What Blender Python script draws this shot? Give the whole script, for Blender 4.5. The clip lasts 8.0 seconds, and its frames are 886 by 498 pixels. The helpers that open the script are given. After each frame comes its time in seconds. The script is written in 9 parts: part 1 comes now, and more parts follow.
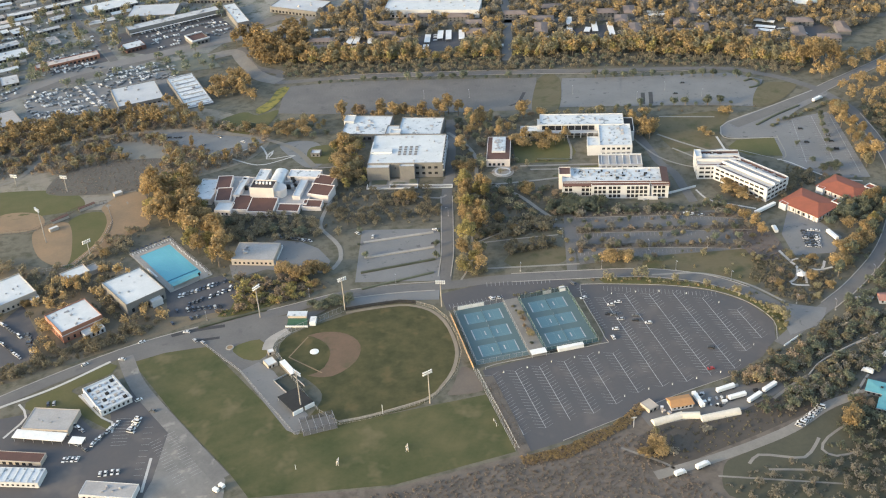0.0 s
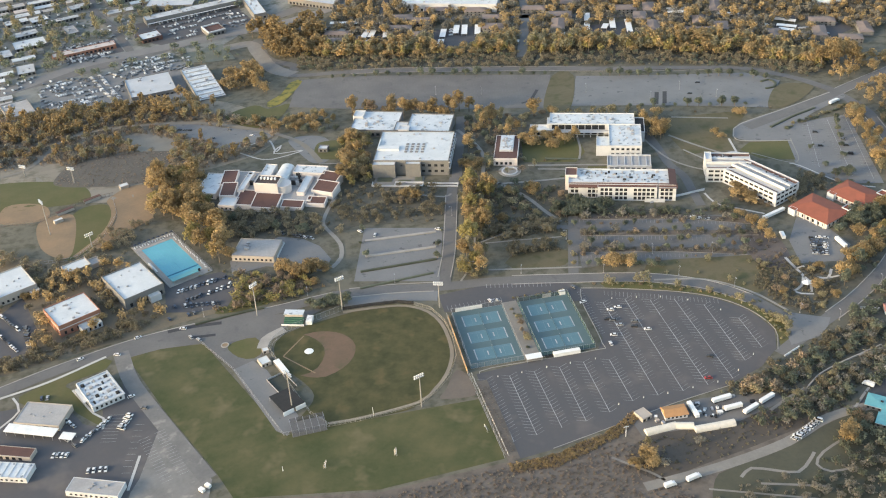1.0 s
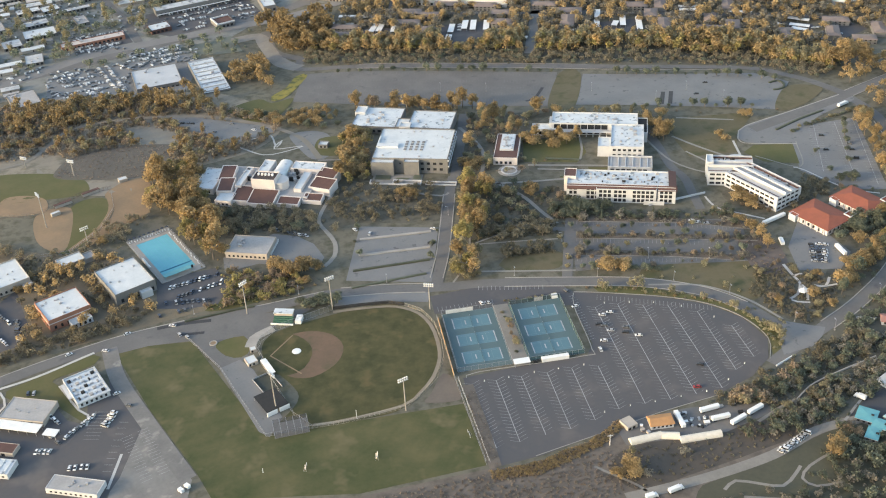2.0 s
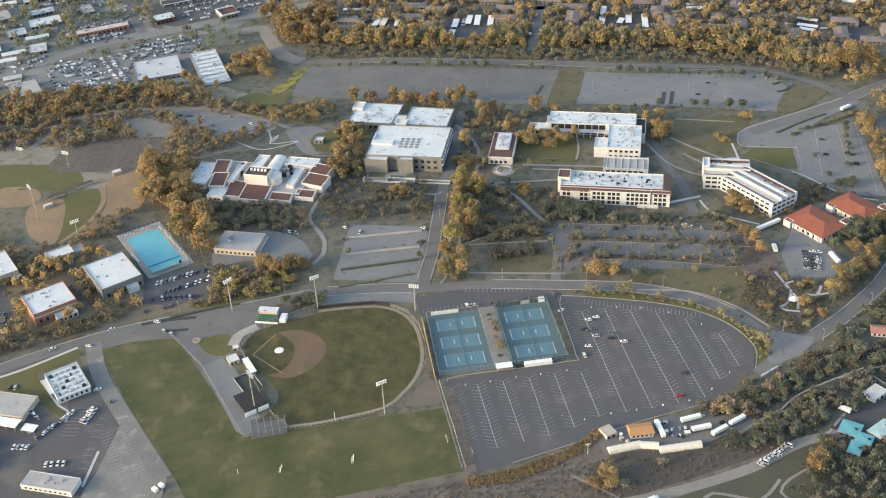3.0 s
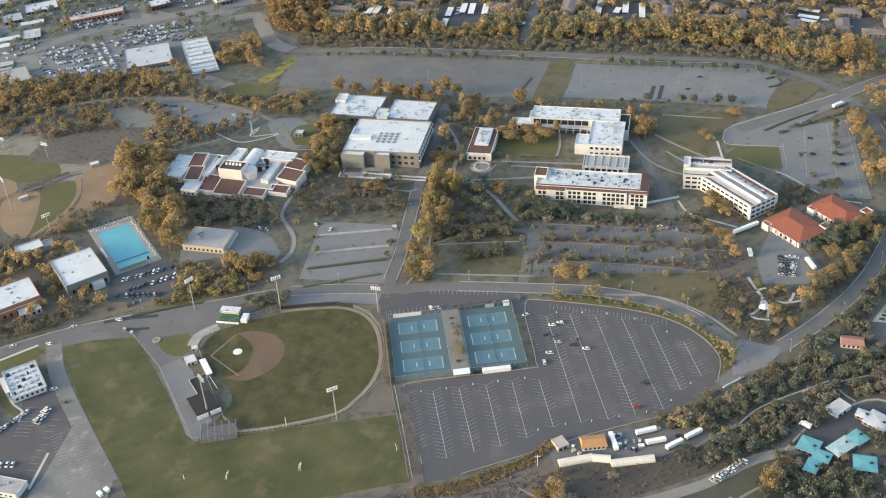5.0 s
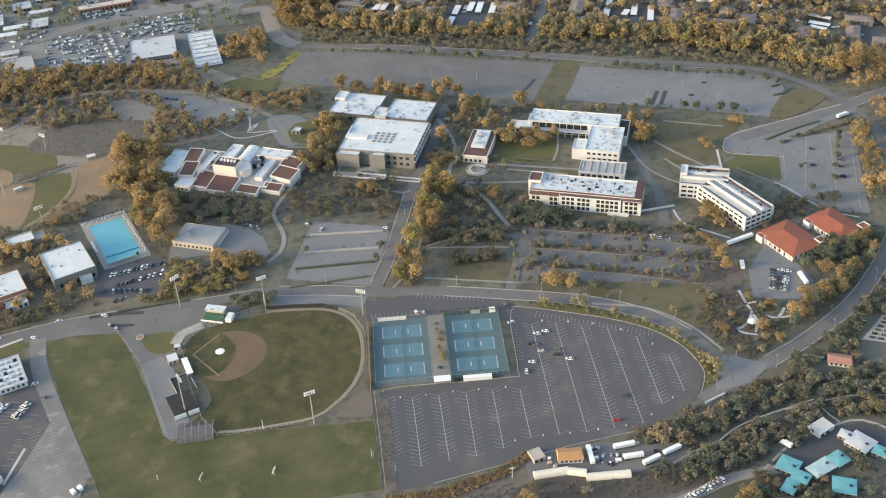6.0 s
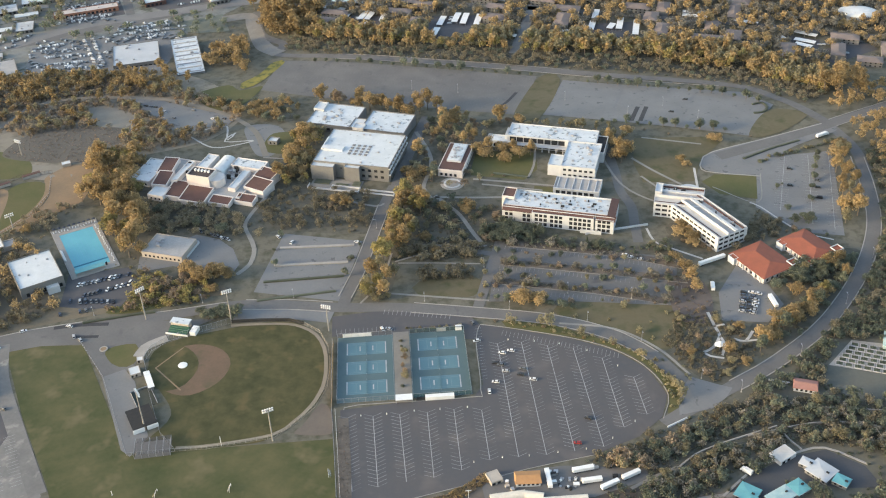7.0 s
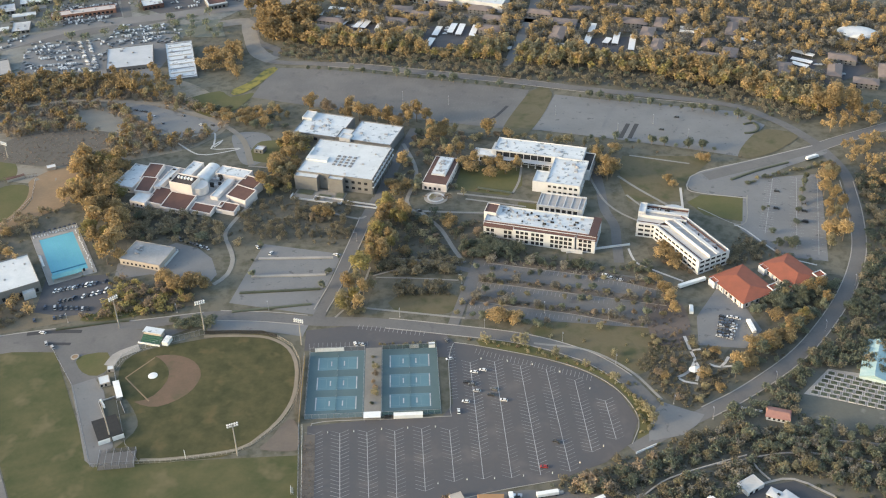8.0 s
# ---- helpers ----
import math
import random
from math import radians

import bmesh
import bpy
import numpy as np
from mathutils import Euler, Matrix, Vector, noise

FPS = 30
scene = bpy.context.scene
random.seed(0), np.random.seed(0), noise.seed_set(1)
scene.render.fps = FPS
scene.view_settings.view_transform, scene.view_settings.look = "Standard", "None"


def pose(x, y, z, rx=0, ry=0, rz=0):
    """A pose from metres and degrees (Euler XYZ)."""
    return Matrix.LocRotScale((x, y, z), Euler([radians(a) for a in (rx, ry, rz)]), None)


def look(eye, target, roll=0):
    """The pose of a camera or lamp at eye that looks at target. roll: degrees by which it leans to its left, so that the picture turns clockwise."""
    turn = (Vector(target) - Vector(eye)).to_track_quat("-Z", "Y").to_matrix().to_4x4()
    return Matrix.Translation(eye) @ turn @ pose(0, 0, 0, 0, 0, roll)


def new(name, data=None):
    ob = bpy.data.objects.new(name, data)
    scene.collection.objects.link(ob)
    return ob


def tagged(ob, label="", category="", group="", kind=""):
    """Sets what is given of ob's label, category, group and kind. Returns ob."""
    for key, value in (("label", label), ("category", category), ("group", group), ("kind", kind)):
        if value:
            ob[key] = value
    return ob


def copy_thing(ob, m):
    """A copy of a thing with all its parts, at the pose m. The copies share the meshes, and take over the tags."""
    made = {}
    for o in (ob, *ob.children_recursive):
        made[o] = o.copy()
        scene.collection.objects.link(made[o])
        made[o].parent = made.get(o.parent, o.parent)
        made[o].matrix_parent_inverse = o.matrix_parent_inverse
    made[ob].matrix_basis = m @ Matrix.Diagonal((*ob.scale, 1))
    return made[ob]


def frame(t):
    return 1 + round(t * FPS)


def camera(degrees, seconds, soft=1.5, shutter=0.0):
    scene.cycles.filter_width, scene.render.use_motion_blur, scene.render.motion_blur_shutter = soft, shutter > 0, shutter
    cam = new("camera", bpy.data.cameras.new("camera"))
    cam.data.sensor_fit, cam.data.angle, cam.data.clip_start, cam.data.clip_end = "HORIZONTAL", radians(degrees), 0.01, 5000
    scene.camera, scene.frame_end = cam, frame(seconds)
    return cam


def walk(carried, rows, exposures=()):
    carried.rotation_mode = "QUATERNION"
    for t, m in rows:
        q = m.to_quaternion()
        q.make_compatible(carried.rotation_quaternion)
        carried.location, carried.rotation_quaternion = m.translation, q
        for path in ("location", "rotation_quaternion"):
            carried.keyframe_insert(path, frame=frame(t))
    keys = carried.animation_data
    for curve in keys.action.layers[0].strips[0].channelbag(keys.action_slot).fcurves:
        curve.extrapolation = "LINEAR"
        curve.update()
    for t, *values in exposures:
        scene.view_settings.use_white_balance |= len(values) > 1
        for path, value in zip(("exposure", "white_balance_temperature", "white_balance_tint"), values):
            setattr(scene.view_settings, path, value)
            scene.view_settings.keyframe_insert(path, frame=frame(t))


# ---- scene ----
# ---- camera and its path ----
cam = camera(42.0, 8.0, soft=1.1)
ROWS = [
    (0, -170.59, -579.81, 446.47, -13.574, -32.534, 2.963),
    (0.5, -157.84, -577.11, 447.49, -12.572, -32.776, 2.969),
    (1, -145.08, -574.46, 448.47, -11.548, -33.021, 2.980),
    (1.5, -132.24, -571.74, 449.45, -10.541, -33.254, 3.043),
    (3, -93.97, -562.97, 453.17, -8.285, -34.029, 2.688),
    (3.5, -81.25, -559.80, 454.48, -7.298, -34.286, 2.870),
    (4, -68.42, -556.49, 455.88, -7.348, -34.610, 2.965),
    (4.5, -55.56, -553.00, 457.24, -7.055, -34.937, 3.174),
    (6, -17.26, -541.58, 460.87, -4.362, -35.565, 2.705),
    (6.5, -4.63, -537.65, 462.57, -3.844, -35.646, 2.402),
    (7, 7.92, -533.64, 464.27, -3.556, -35.417, 2.069),
    (7.5, 20.43, -529.37, 465.93, -2.933, -35.261, 1.704),
    (8, 33.06, -524.90, 467.49, -2.091, -35.258, 1.272),
]
walk(cam, [(t, pose(x, y, z, 90 + pitch, roll, yaw)) for t, x, y, z, yaw, pitch, roll in ROWS])

# ---- light: a low sun in the west and a clear evening sky ----
SUN_AZ, SUN_EL = 259.0, 14.0     # degrees clockwise from +y, and above the horizon
scene.view_settings.exposure = 1.72
world = bpy.data.worlds.new("world")
scene.world = world
world.use_nodes = True
sky = world.node_tree.nodes.new("ShaderNodeTexSky")
sky.sky_type, sky.sun_disc = "NISHITA", False
sky.sun_elevation, sky.sun_rotation = radians(SUN_EL), radians(SUN_AZ)
sky.air_density, sky.dust_density, sky.ozone_density = 1.15, 2.2, 0.85
background = world.node_tree.nodes["Background"]
background.inputs["Strength"].default_value = 0.15
world.node_tree.links.new(sky.outputs["Color"], background.inputs["Color"])
sun = new("sun", bpy.data.lights.new("sun", "SUN"))
sun.data.energy, sun.data.angle, sun.data.color = 1.22, radians(11.0), (1.0, 0.795, 0.53)
_d = Vector((math.sin(radians(SUN_AZ)) * math.cos(radians(SUN_EL)), math.cos(radians(SUN_AZ)) * math.cos(radians(SUN_EL)), math.sin(radians(SUN_EL))))
sun.matrix_world = look(_d * 900, (0, 0, 0))

# ---- materials ----
MATS = {}


def mat(name, c1, c2=None, scale=0.05, fine=1.2, rough=0.9, metal=0.0, bump=0.0, island=0.0, per_object=0.0, spots=None, coat=0.0):
    """A surface of two tones mixed by broad and fine noise in world metres; island, per_object: tone shift from piece to piece."""
    if name in MATS:
        return MATS[name]
    m = MATS[name] = bpy.data.materials.new(name)
    m.use_nodes = True
    nt = m.node_tree
    N, L = nt.nodes.new, nt.links.new
    bsdf = nt.nodes["Principled BSDF"]
    bsdf.inputs["Roughness"].default_value = rough
    bsdf.inputs["Metallic"].default_value = metal
    bsdf.inputs["Specular IOR Level"].default_value = 0.3
    c2 = c2 or tuple(0.8 * c for c in c1)
    geo = N("ShaderNodeNewGeometry")

    def noise_at(s, detail, lo, hi):
        n = N("ShaderNodeTexNoise")
        n.inputs["Scale"].default_value, n.inputs["Detail"].default_value, n.inputs["Roughness"].default_value = s, detail, 0.6
        L(geo.outputs["Position"], n.inputs["Vector"])
        r = N("ShaderNodeMapRange")
        r.inputs["From Min"].default_value, r.inputs["From Max"].default_value = lo, hi
        L(n.outputs["Fac"], r.inputs["Value"])
        return n, r

    _, broad = noise_at(scale, 5, 0.35, 0.65)
    grain_raw, grain = noise_at(fine, 4, 0.3, 0.7)
    mix = N("ShaderNodeMix")
    mix.data_type = "RGBA"
    mix.inputs["A"].default_value, mix.inputs["B"].default_value = (*c1, 1), (*c2, 1)
    fac = N("ShaderNodeMath")
    fac.operation = "MULTIPLY_ADD"
    fac.inputs[1].default_value = 0.65
    L(broad.outputs["Result"], fac.inputs[0])
    half = N("ShaderNodeMath")
    half.operation = "MULTIPLY"
    half.inputs[1].default_value = 0.35
    L(grain.outputs["Result"], half.inputs[0])
    L(half.outputs[0], fac.inputs[2])
    L(fac.outputs[0], mix.inputs["Factor"])
    out = mix.outputs["Result"]
    if spots:
        colour, s, lo, *soft = spots
        _, sp = noise_at(s, 3, lo, lo + (soft[0] if soft else 0.06))
        m2 = N("ShaderNodeMix")
        m2.data_type = "RGBA"
        m2.inputs["B"].default_value = (*colour, 1)
        L(sp.outputs["Result"], m2.inputs["Factor"])
        L(out, m2.inputs["A"])
        out = m2.outputs["Result"]
    for amount, source in ((island, geo.outputs["Random Per Island"]), (per_object, None)):
        if amount:
            if source is None:
                source = N("ShaderNodeObjectInfo").outputs["Random"]
            rng = N("ShaderNodeMapRange")
            rng.inputs["To Min"].default_value, rng.inputs["To Max"].default_value = 1 - amount, 1 + amount
            L(source, rng.inputs["Value"])
            hsv = N("ShaderNodeHueSaturation")
            L(rng.outputs["Result"], hsv.inputs["Value"])
            L(out, hsv.inputs["Color"])
            out = hsv.outputs["Color"]
    L(out, bsdf.inputs["Base Color"])
    if bump:
        b = N("ShaderNodeBump")
        b.inputs["Strength"].default_value, b.inputs["Distance"].default_value = 0.6, bump
        L(grain_raw.outputs["Fac"], b.inputs["Height"])
        L(b.outputs["Normal"], bsdf.inputs["Normal"])
    if coat:
        bsdf.inputs["Coat Weight"].default_value = coat
    return m


SOIL = mat("dry_ground", (0.145, 0.132, 0.102), (0.100, 0.096, 0.074), 0.03, 0.35, bump=0.3, spots=((0.072, 0.072, 0.050), 0.12, 0.46, 0.2))
BRUSH = mat("brush_ground", (0.150, 0.126, 0.105), (0.108, 0.092, 0.077), 0.05, 0.5, bump=0.4, spots=((0.088, 0.076, 0.064), 0.12, 0.46, 0.2))
GRASS = mat("sports_turf", (0.040, 0.053, 0.019), (0.100, 0.092, 0.043), 0.034, 0.14, bump=0.05, spots=((0.125, 0.108, 0.058), 0.045, 0.55, 0.16))
OUTFIELD = mat("outfield_turf", (0.030, 0.037, 0.014), (0.088, 0.077, 0.034), 0.060, 0.16, bump=0.05, spots=((0.112, 0.088, 0.040), 0.05, 0.56, 0.16))
TRACK = mat("pale_track_dirt", (0.245, 0.212, 0.165), (0.180, 0.157, 0.125), 0.08, 0.8, bump=0.02)
LAWN = mat("lawn", (0.075, 0.082, 0.03), (0.11, 0.098, 0.045), 0.05, 0.5, bump=0.05)
DRY_LAWN = mat("dry_lawn", (0.096, 0.084, 0.047), (0.124, 0.105, 0.066), 0.04, 0.3, bump=0.05, spots=((0.068, 0.070, 0.033), 0.08, 0.48, 0.2))
YELLOW_GRASS = mat("yellow_grass", (0.25, 0.205, 0.045), (0.13, 0.125, 0.040), 0.12, 0.5, bump=0.05, spots=((0.085, 0.092, 0.034), 0.12, 0.52, 0.1))
CLAY = mat("infield_clay", (0.150, 0.098, 0.068), (0.108, 0.080, 0.054), 0.08, 0.6, bump=0.02, spots=((0.088, 0.078, 0.046), 0.10, 0.54, 0.2))
DIRT = mat("bare_dirt", (0.26, 0.18, 0.11), (0.18, 0.135, 0.09), 0.05, 0.5, bump=0.1)
ASPHALT = mat("worn_asphalt", (0.070, 0.073, 0.081), (0.094, 0.087, 0.087), 0.018, 0.4, rough=0.85, spots=((0.122, 0.111, 0.106), 0.040, 0.55, 0.18))
ASPHALT_PALE = mat("pale_asphalt", (0.182, 0.184, 0.184), (0.142, 0.144, 0.146), 0.04, 0.6, rough=0.85, spots=((0.105, 0.106, 0.109), 0.15, 0.62))
ROAD = mat("road_asphalt", (0.150, 0.144, 0.138), (0.109, 0.106, 0.105), 0.04, 0.6, rough=0.85, spots=((0.095, 0.094, 0.096), 0.09, 0.60, 0.12))
CONCRETE = mat("concrete", (0.34, 0.32, 0.29), (0.25, 0.235, 0.215), 0.1, 0.9, rough=0.85)
PLANTED = mat("planted_earth", (0.120, 0.110, 0.086), (0.086, 0.082, 0.064), 0.05, 0.4, bump=0.3, spots=((0.062, 0.062, 0.046), 0.14, 0.48, 0.2))
WHITE_PATH = mat("white_path_paving", (0.47, 0.455, 0.43), (0.37, 0.36, 0.34), 0.1, 0.9, rough=0.85)
PATH = mat("path_paving", (0.27, 0.255, 0.23), (0.20, 0.19, 0.172), 0.1, 0.9, rough=0.85)
TOWN_ROOF = mat("dull_white_roof", (0.50, 0.51, 0.515), (0.34, 0.35, 0.355), 0.06, 0.4, rough=0.7, spots=((0.25, 0.25, 0.26), 0.12, 0.56, 0.12))
GRAVEL = mat("pale_gravel", (0.24, 0.225, 0.20), (0.16, 0.15, 0.135), 0.06, 0.7, bump=0.05)
FAINT = mat("faded_line_paint", (0.40, 0.40, 0.40), (0.16, 0.16, 0.165), 0.05, 1.0, spots=((0.098, 0.096, 0.097), 0.035, 0.50, 0.12))
LINE = mat("white_line_paint", (0.44, 0.44, 0.44), (0.24, 0.24, 0.25), 0.25, 2.0)
COURT_OUT = mat("teal_court_surface", (0.086, 0.130, 0.140), (0.070, 0.110, 0.120), 0.06, 0.8, rough=0.75)
COURT_IN = mat("blue_court_surface", (0.096, 0.182, 0.215), (0.082, 0.156, 0.190), 0.08, 0.8, rough=0.75)
WHITE_ROOF = mat("white_roof_membrane", (0.56, 0.58, 0.585), (0.45, 0.475, 0.485), 0.12, 0.7, rough=0.6, spots=((0.34, 0.36, 0.37), 0.16, 0.62))
STAINED_ROOF = mat("stained_white_roof", (0.56, 0.59, 0.605), (0.42, 0.455, 0.48), 0.15, 0.7, rough=0.6, spots=((0.19, 0.22, 0.24), 0.24, 0.58))
GREY_ROOF = mat("grey_roof_gravel", (0.36, 0.35, 0.34), (0.27, 0.265, 0.26), 0.1, 0.8)
TILE_RED = mat("terracotta_roof", (0.27, 0.088, 0.055), (0.21, 0.075, 0.048), 0.2, 1.5, rough=0.8, bump=0.08)
TILE_BROWN = mat("brown_roof_tile", (0.115, 0.062, 0.052), (0.085, 0.05, 0.043), 0.2, 1.5, rough=0.85, bump=0.08)
STUCCO = mat("white_stucco", (0.515, 0.525, 0.535), (0.415, 0.425, 0.435), 0.12, 1.2, rough=0.9, bump=0.02)
STUCCO_PINK = mat("pale_rose_stucco", (0.63, 0.575, 0.54), (0.54, 0.495, 0.465), 0.12, 1.2, rough=0.9, bump=0.02)
CONCRETE_WALL = mat("grey_concrete_wall", (0.190, 0.187, 0.180), (0.145, 0.143, 0.138), 0.15, 1.2, rough=0.9)
BRICK = mat("orange_brick_wall", (0.30, 0.150, 0.105), (0.24, 0.125, 0.088), 0.2, 1.5, rough=0.9, bump=0.03)
BEIGE = mat("beige_wall", (0.40, 0.36, 0.31), (0.33, 0.295, 0.26), 0.2, 1.2)
GLASS = mat("dark_window_glass", (0.02, 0.022, 0.025), (0.035, 0.037, 0.04), 0.3, 1.0, rough=0.12)
METAL = mat("galvanised_metal", (0.45, 0.45, 0.46), (0.36, 0.36, 0.37), 0.4, 2.0, rough=0.5, metal=0.6)
WHITE_METAL = mat("white_painted_metal", (0.74, 0.74, 0.72), (0.62, 0.62, 0.60), 0.3, 2.0, rough=0.5)
DARK = mat("dark_mesh_cloth", (0.022, 0.023, 0.024), (0.032, 0.032, 0.033), 0.4, 2.0)
TEAL_ROOF = mat("turquoise_roof", (0.13, 0.35, 0.375), (0.11, 0.285, 0.31), 0.2, 1.0, rough=0.6)
POOL_WATER = mat("pool_water", (0.13, 0.39, 0.46), (0.11, 0.34, 0.41), 0.06, 0.5, rough=0.08, bump=0.02)
BARK = mat("bark", (0.13, 0.10, 0.075), (0.20, 0.165, 0.13), 0.5, 2.5, bump=0.03)
LEAF_GOLD = mat("golden_foliage", (0.395, 0.292, 0.150), (0.290, 0.225, 0.125), 0.10, 0.6, island=0.25, per_object=0.25)
LEAF_OLIVE = mat("olive_foliage", (0.315, 0.280, 0.175), (0.228, 0.211, 0.138), 0.10, 0.6, island=0.22, per_object=0.25)
LEAF_LIME = mat("yellow_green_foliage", (0.31, 0.268, 0.115), (0.215, 0.192, 0.088), 0.10, 0.6, island=0.25, per_object=0.25)
LEAF_DARK = mat("dark_green_foliage", (0.190, 0.208, 0.152), (0.140, 0.156, 0.118), 0.10, 0.6, island=0.22, per_object=0.25)
LEAF_GREY = mat("grey_brown_thicket", (0.268, 0.248, 0.202), (0.198, 0.185, 0.154), 0.12, 0.6, island=0.22, per_object=0.2)
LEAF_BROWN = mat("dry_brown_foliage", (0.345, 0.270, 0.190), (0.255, 0.203, 0.148), 0.12, 0.6, island=0.25, per_object=0.2)
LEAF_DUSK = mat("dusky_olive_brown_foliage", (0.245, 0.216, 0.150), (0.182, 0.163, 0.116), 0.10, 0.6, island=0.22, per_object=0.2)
LEAF_BRUSH = mat("dry_purple_brown_brush", (0.32, 0.262, 0.216), (0.235, 0.196, 0.164), 0.08, 0.6, island=0.2, per_object=0.2)
for leaf in (LEAF_DUSK, LEAF_BRUSH, LEAF_GREY, LEAF_LIME, LEAF_GOLD, LEAF_OLIVE, LEAF_DARK, LEAF_BROWN):      # leaves let light through
    nt = leaf.node_tree
    bsdf, out = nt.nodes["Principled BSDF"], nt.nodes["Material Output"]
    thin, blend = nt.nodes.new("ShaderNodeBsdfTranslucent"), nt.nodes.new("ShaderNodeMixShader")
    nt.links.new(bsdf.inputs["Base Color"].links[0].from_socket, thin.inputs["Color"])
    blend.inputs["Fac"].default_value = 0.5
    nt.links.new(bsdf.outputs[0], blend.inputs[1])
    nt.links.new(thin.outputs[0], blend.inputs[2])
    nt.links.new(blend.outputs[0], out.inputs["Surface"])
RUBBER = mat("black_rubber", (0.02, 0.02, 0.02), (0.03, 0.03, 0.03), 1, 4)

# ---- helpers ----


def part(name, bm, material, parent, label=""):
    me = bpy.data.meshes.new(name)
    bm.to_mesh(me)
    bm.free()
    me.materials.append(material)
    ob = new(name, me)
    ob.parent = parent
    return tagged(ob, label) if label else ob


def again(name, ob, parent, m):
    """Another piece on the mesh of ob, under parent, at m."""
    o = new(name, ob.data)
    o.parent = parent
    o.matrix_basis = m
    return o


def thing(name, x, y, z=None, rz=0.0, label="", category="", group="", kind=""):
    ob = new(name)
    ob.empty_display_size = 0.5
    ob.matrix_basis = pose(x, y, ground(x, y) if z is None else z, 0, 0, rz)
    return tagged(ob, label, category, group, kind)


def smooth(a, b, v):
    u = min(max((v - a) / (b - a), 0.0), 1.0)
    return u * u * (3 - 2 * u)


def ground(x, y):
    """The height of the land: level campus, falling away to the north."""
    return -14 * smooth(250, 400, y) - 10 * smooth(0, 150, -x) * smooth(400, 520, y)


def box(bm, x0, y0, z0, x1, y1, z1, m=None):
    vs = [bm.verts.new((x, y, z)) for z in (z0, z1) for x, y in ((x0, y0), (x1, y0), (x1, y1), (x0, y1))]
    for f in ((3, 2, 1, 0), (4, 5, 6, 7), (0, 1, 5, 4), (1, 2, 6, 5), (2, 3, 7, 6), (3, 0, 4, 7)):
        bm.faces.new([vs[i] for i in f])
    if m is not None:
        bmesh.ops.transform(bm, matrix=m, verts=vs)
    return vs


def boxes(*rows):
    bm = bmesh.new()
    for r in rows:
        box(bm, *r)
    return bm


def tube(bm, p, q, r0, r1, n=6):
    p, q = Vector(p), Vector(q)
    turn = (q - p).to_track_quat("Z", "Y").to_matrix()
    rings = []
    for c, r in ((p, r0), (q, r1)):
        rings.append([bm.verts.new(c + turn @ Vector((r * math.cos(2 * math.pi * i / n), r * math.sin(2 * math.pi * i / n), 0))) for i in range(n)])
    for i in range(n):
        bm.faces.new((rings[0][i], rings[0][(i + 1) % n], rings[1][(i + 1) % n], rings[1][i]))
    bm.faces.new(rings[1])
    bm.faces.new(rings[0][::-1])


def curve_points(pts, step=6.0, closed=False):
    """Points along a smooth line through pts."""
    P = [Vector(p) for p in pts]
    n = len(P)
    out = []
    for i in range(n if closed else n - 1):
        a, b = P[i], P[(i + 1) % n]
        pa = P[i - 1] if (closed or i) else a * 2 - b
        pb = P[(i + 2) % n] if (closed or i + 2 < n) else b * 2 - a
        k = max(2, int((b - a).length / step))
        for j in range(k):
            u = j / k
            out.append(0.5 * (2 * a + (b - pa) * u + (2 * pa - 5 * a + 4 * b - pb) * u * u + (3 * a - pa - 3 * b + pb) * u ** 3))
    if not closed:
        out.append(P[-1])
    return out


def drape(bm, z):
    for v in bm.verts:
        v.co.z = ground(v.co.x, v.co.y) + z


FOOT, WAYS, SHEETS = [], [], []     # building plans, roads and open sheets, which trees keep clear of


def inside(x, y, poly):
    hit = False
    for (x0, y0), (x1, y1) in zip(poly, poly[1:] + poly[:1]):
        if (y0 > y) != (y1 > y) and x < (x1 - x0) * (y - y0) / (y1 - y0) + x0:
            hit = not hit
    return hit


CACHE = {}


def off_roofs(x, y, margin):
    if CACHE.get("plans") != len(FOOT):
        CACHE["plans"] = len(FOOT)
        CACHE["turns"] = np.array([[m[0][0], m[0][1], m[0][3], m[1][0], m[1][1], m[1][3], a, b] for m, a, b in FOOT]).T
    m00, m01, m03, m10, m11, m13, a, b = CACHE["turns"]
    return not np.any((np.abs(m00 * x + m01 * y + m03) < a + margin) & (np.abs(m10 * x + m11 * y + m13) < b + margin))


def free(x, y, margin=1.5):
    """Whether a trunk may stand there: off roofs, roads, car parks and playing fields."""
    if len(FOOT) and not off_roofs(x, y, margin):
        return False
    if CACHE.get("ways") != len(WAYS):
        CACHE["ways"] = len(WAYS)
        CACHE["runs"] = np.array([(p.x, p.y, q.x - p.x, q.y - p.y, w / 2) for pts, w in WAYS for p, q in zip(pts, pts[1:])]).T
    px, py, dx, dy, w = CACHE["runs"]
    u = np.clip(((x - px) * dx + (y - py) * dy) / np.maximum(dx * dx + dy * dy, 1e-6), 0, 1)
    if np.any(np.hypot(x - px - dx * u, y - py - dy * u) < w + margin):
        return False
    return not any(lo[0] < x < hi[0] and lo[1] < y < hi[1] and inside(x, y, poly) for poly, lo, hi in SHEETS)


def keep_clear(poly):
    """Trees stay off the sheet with this outline."""
    SHEETS.append((poly, (min(p[0] for p in poly), min(p[1] for p in poly)), (max(p[0] for p in poly), max(p[1] for p in poly))))


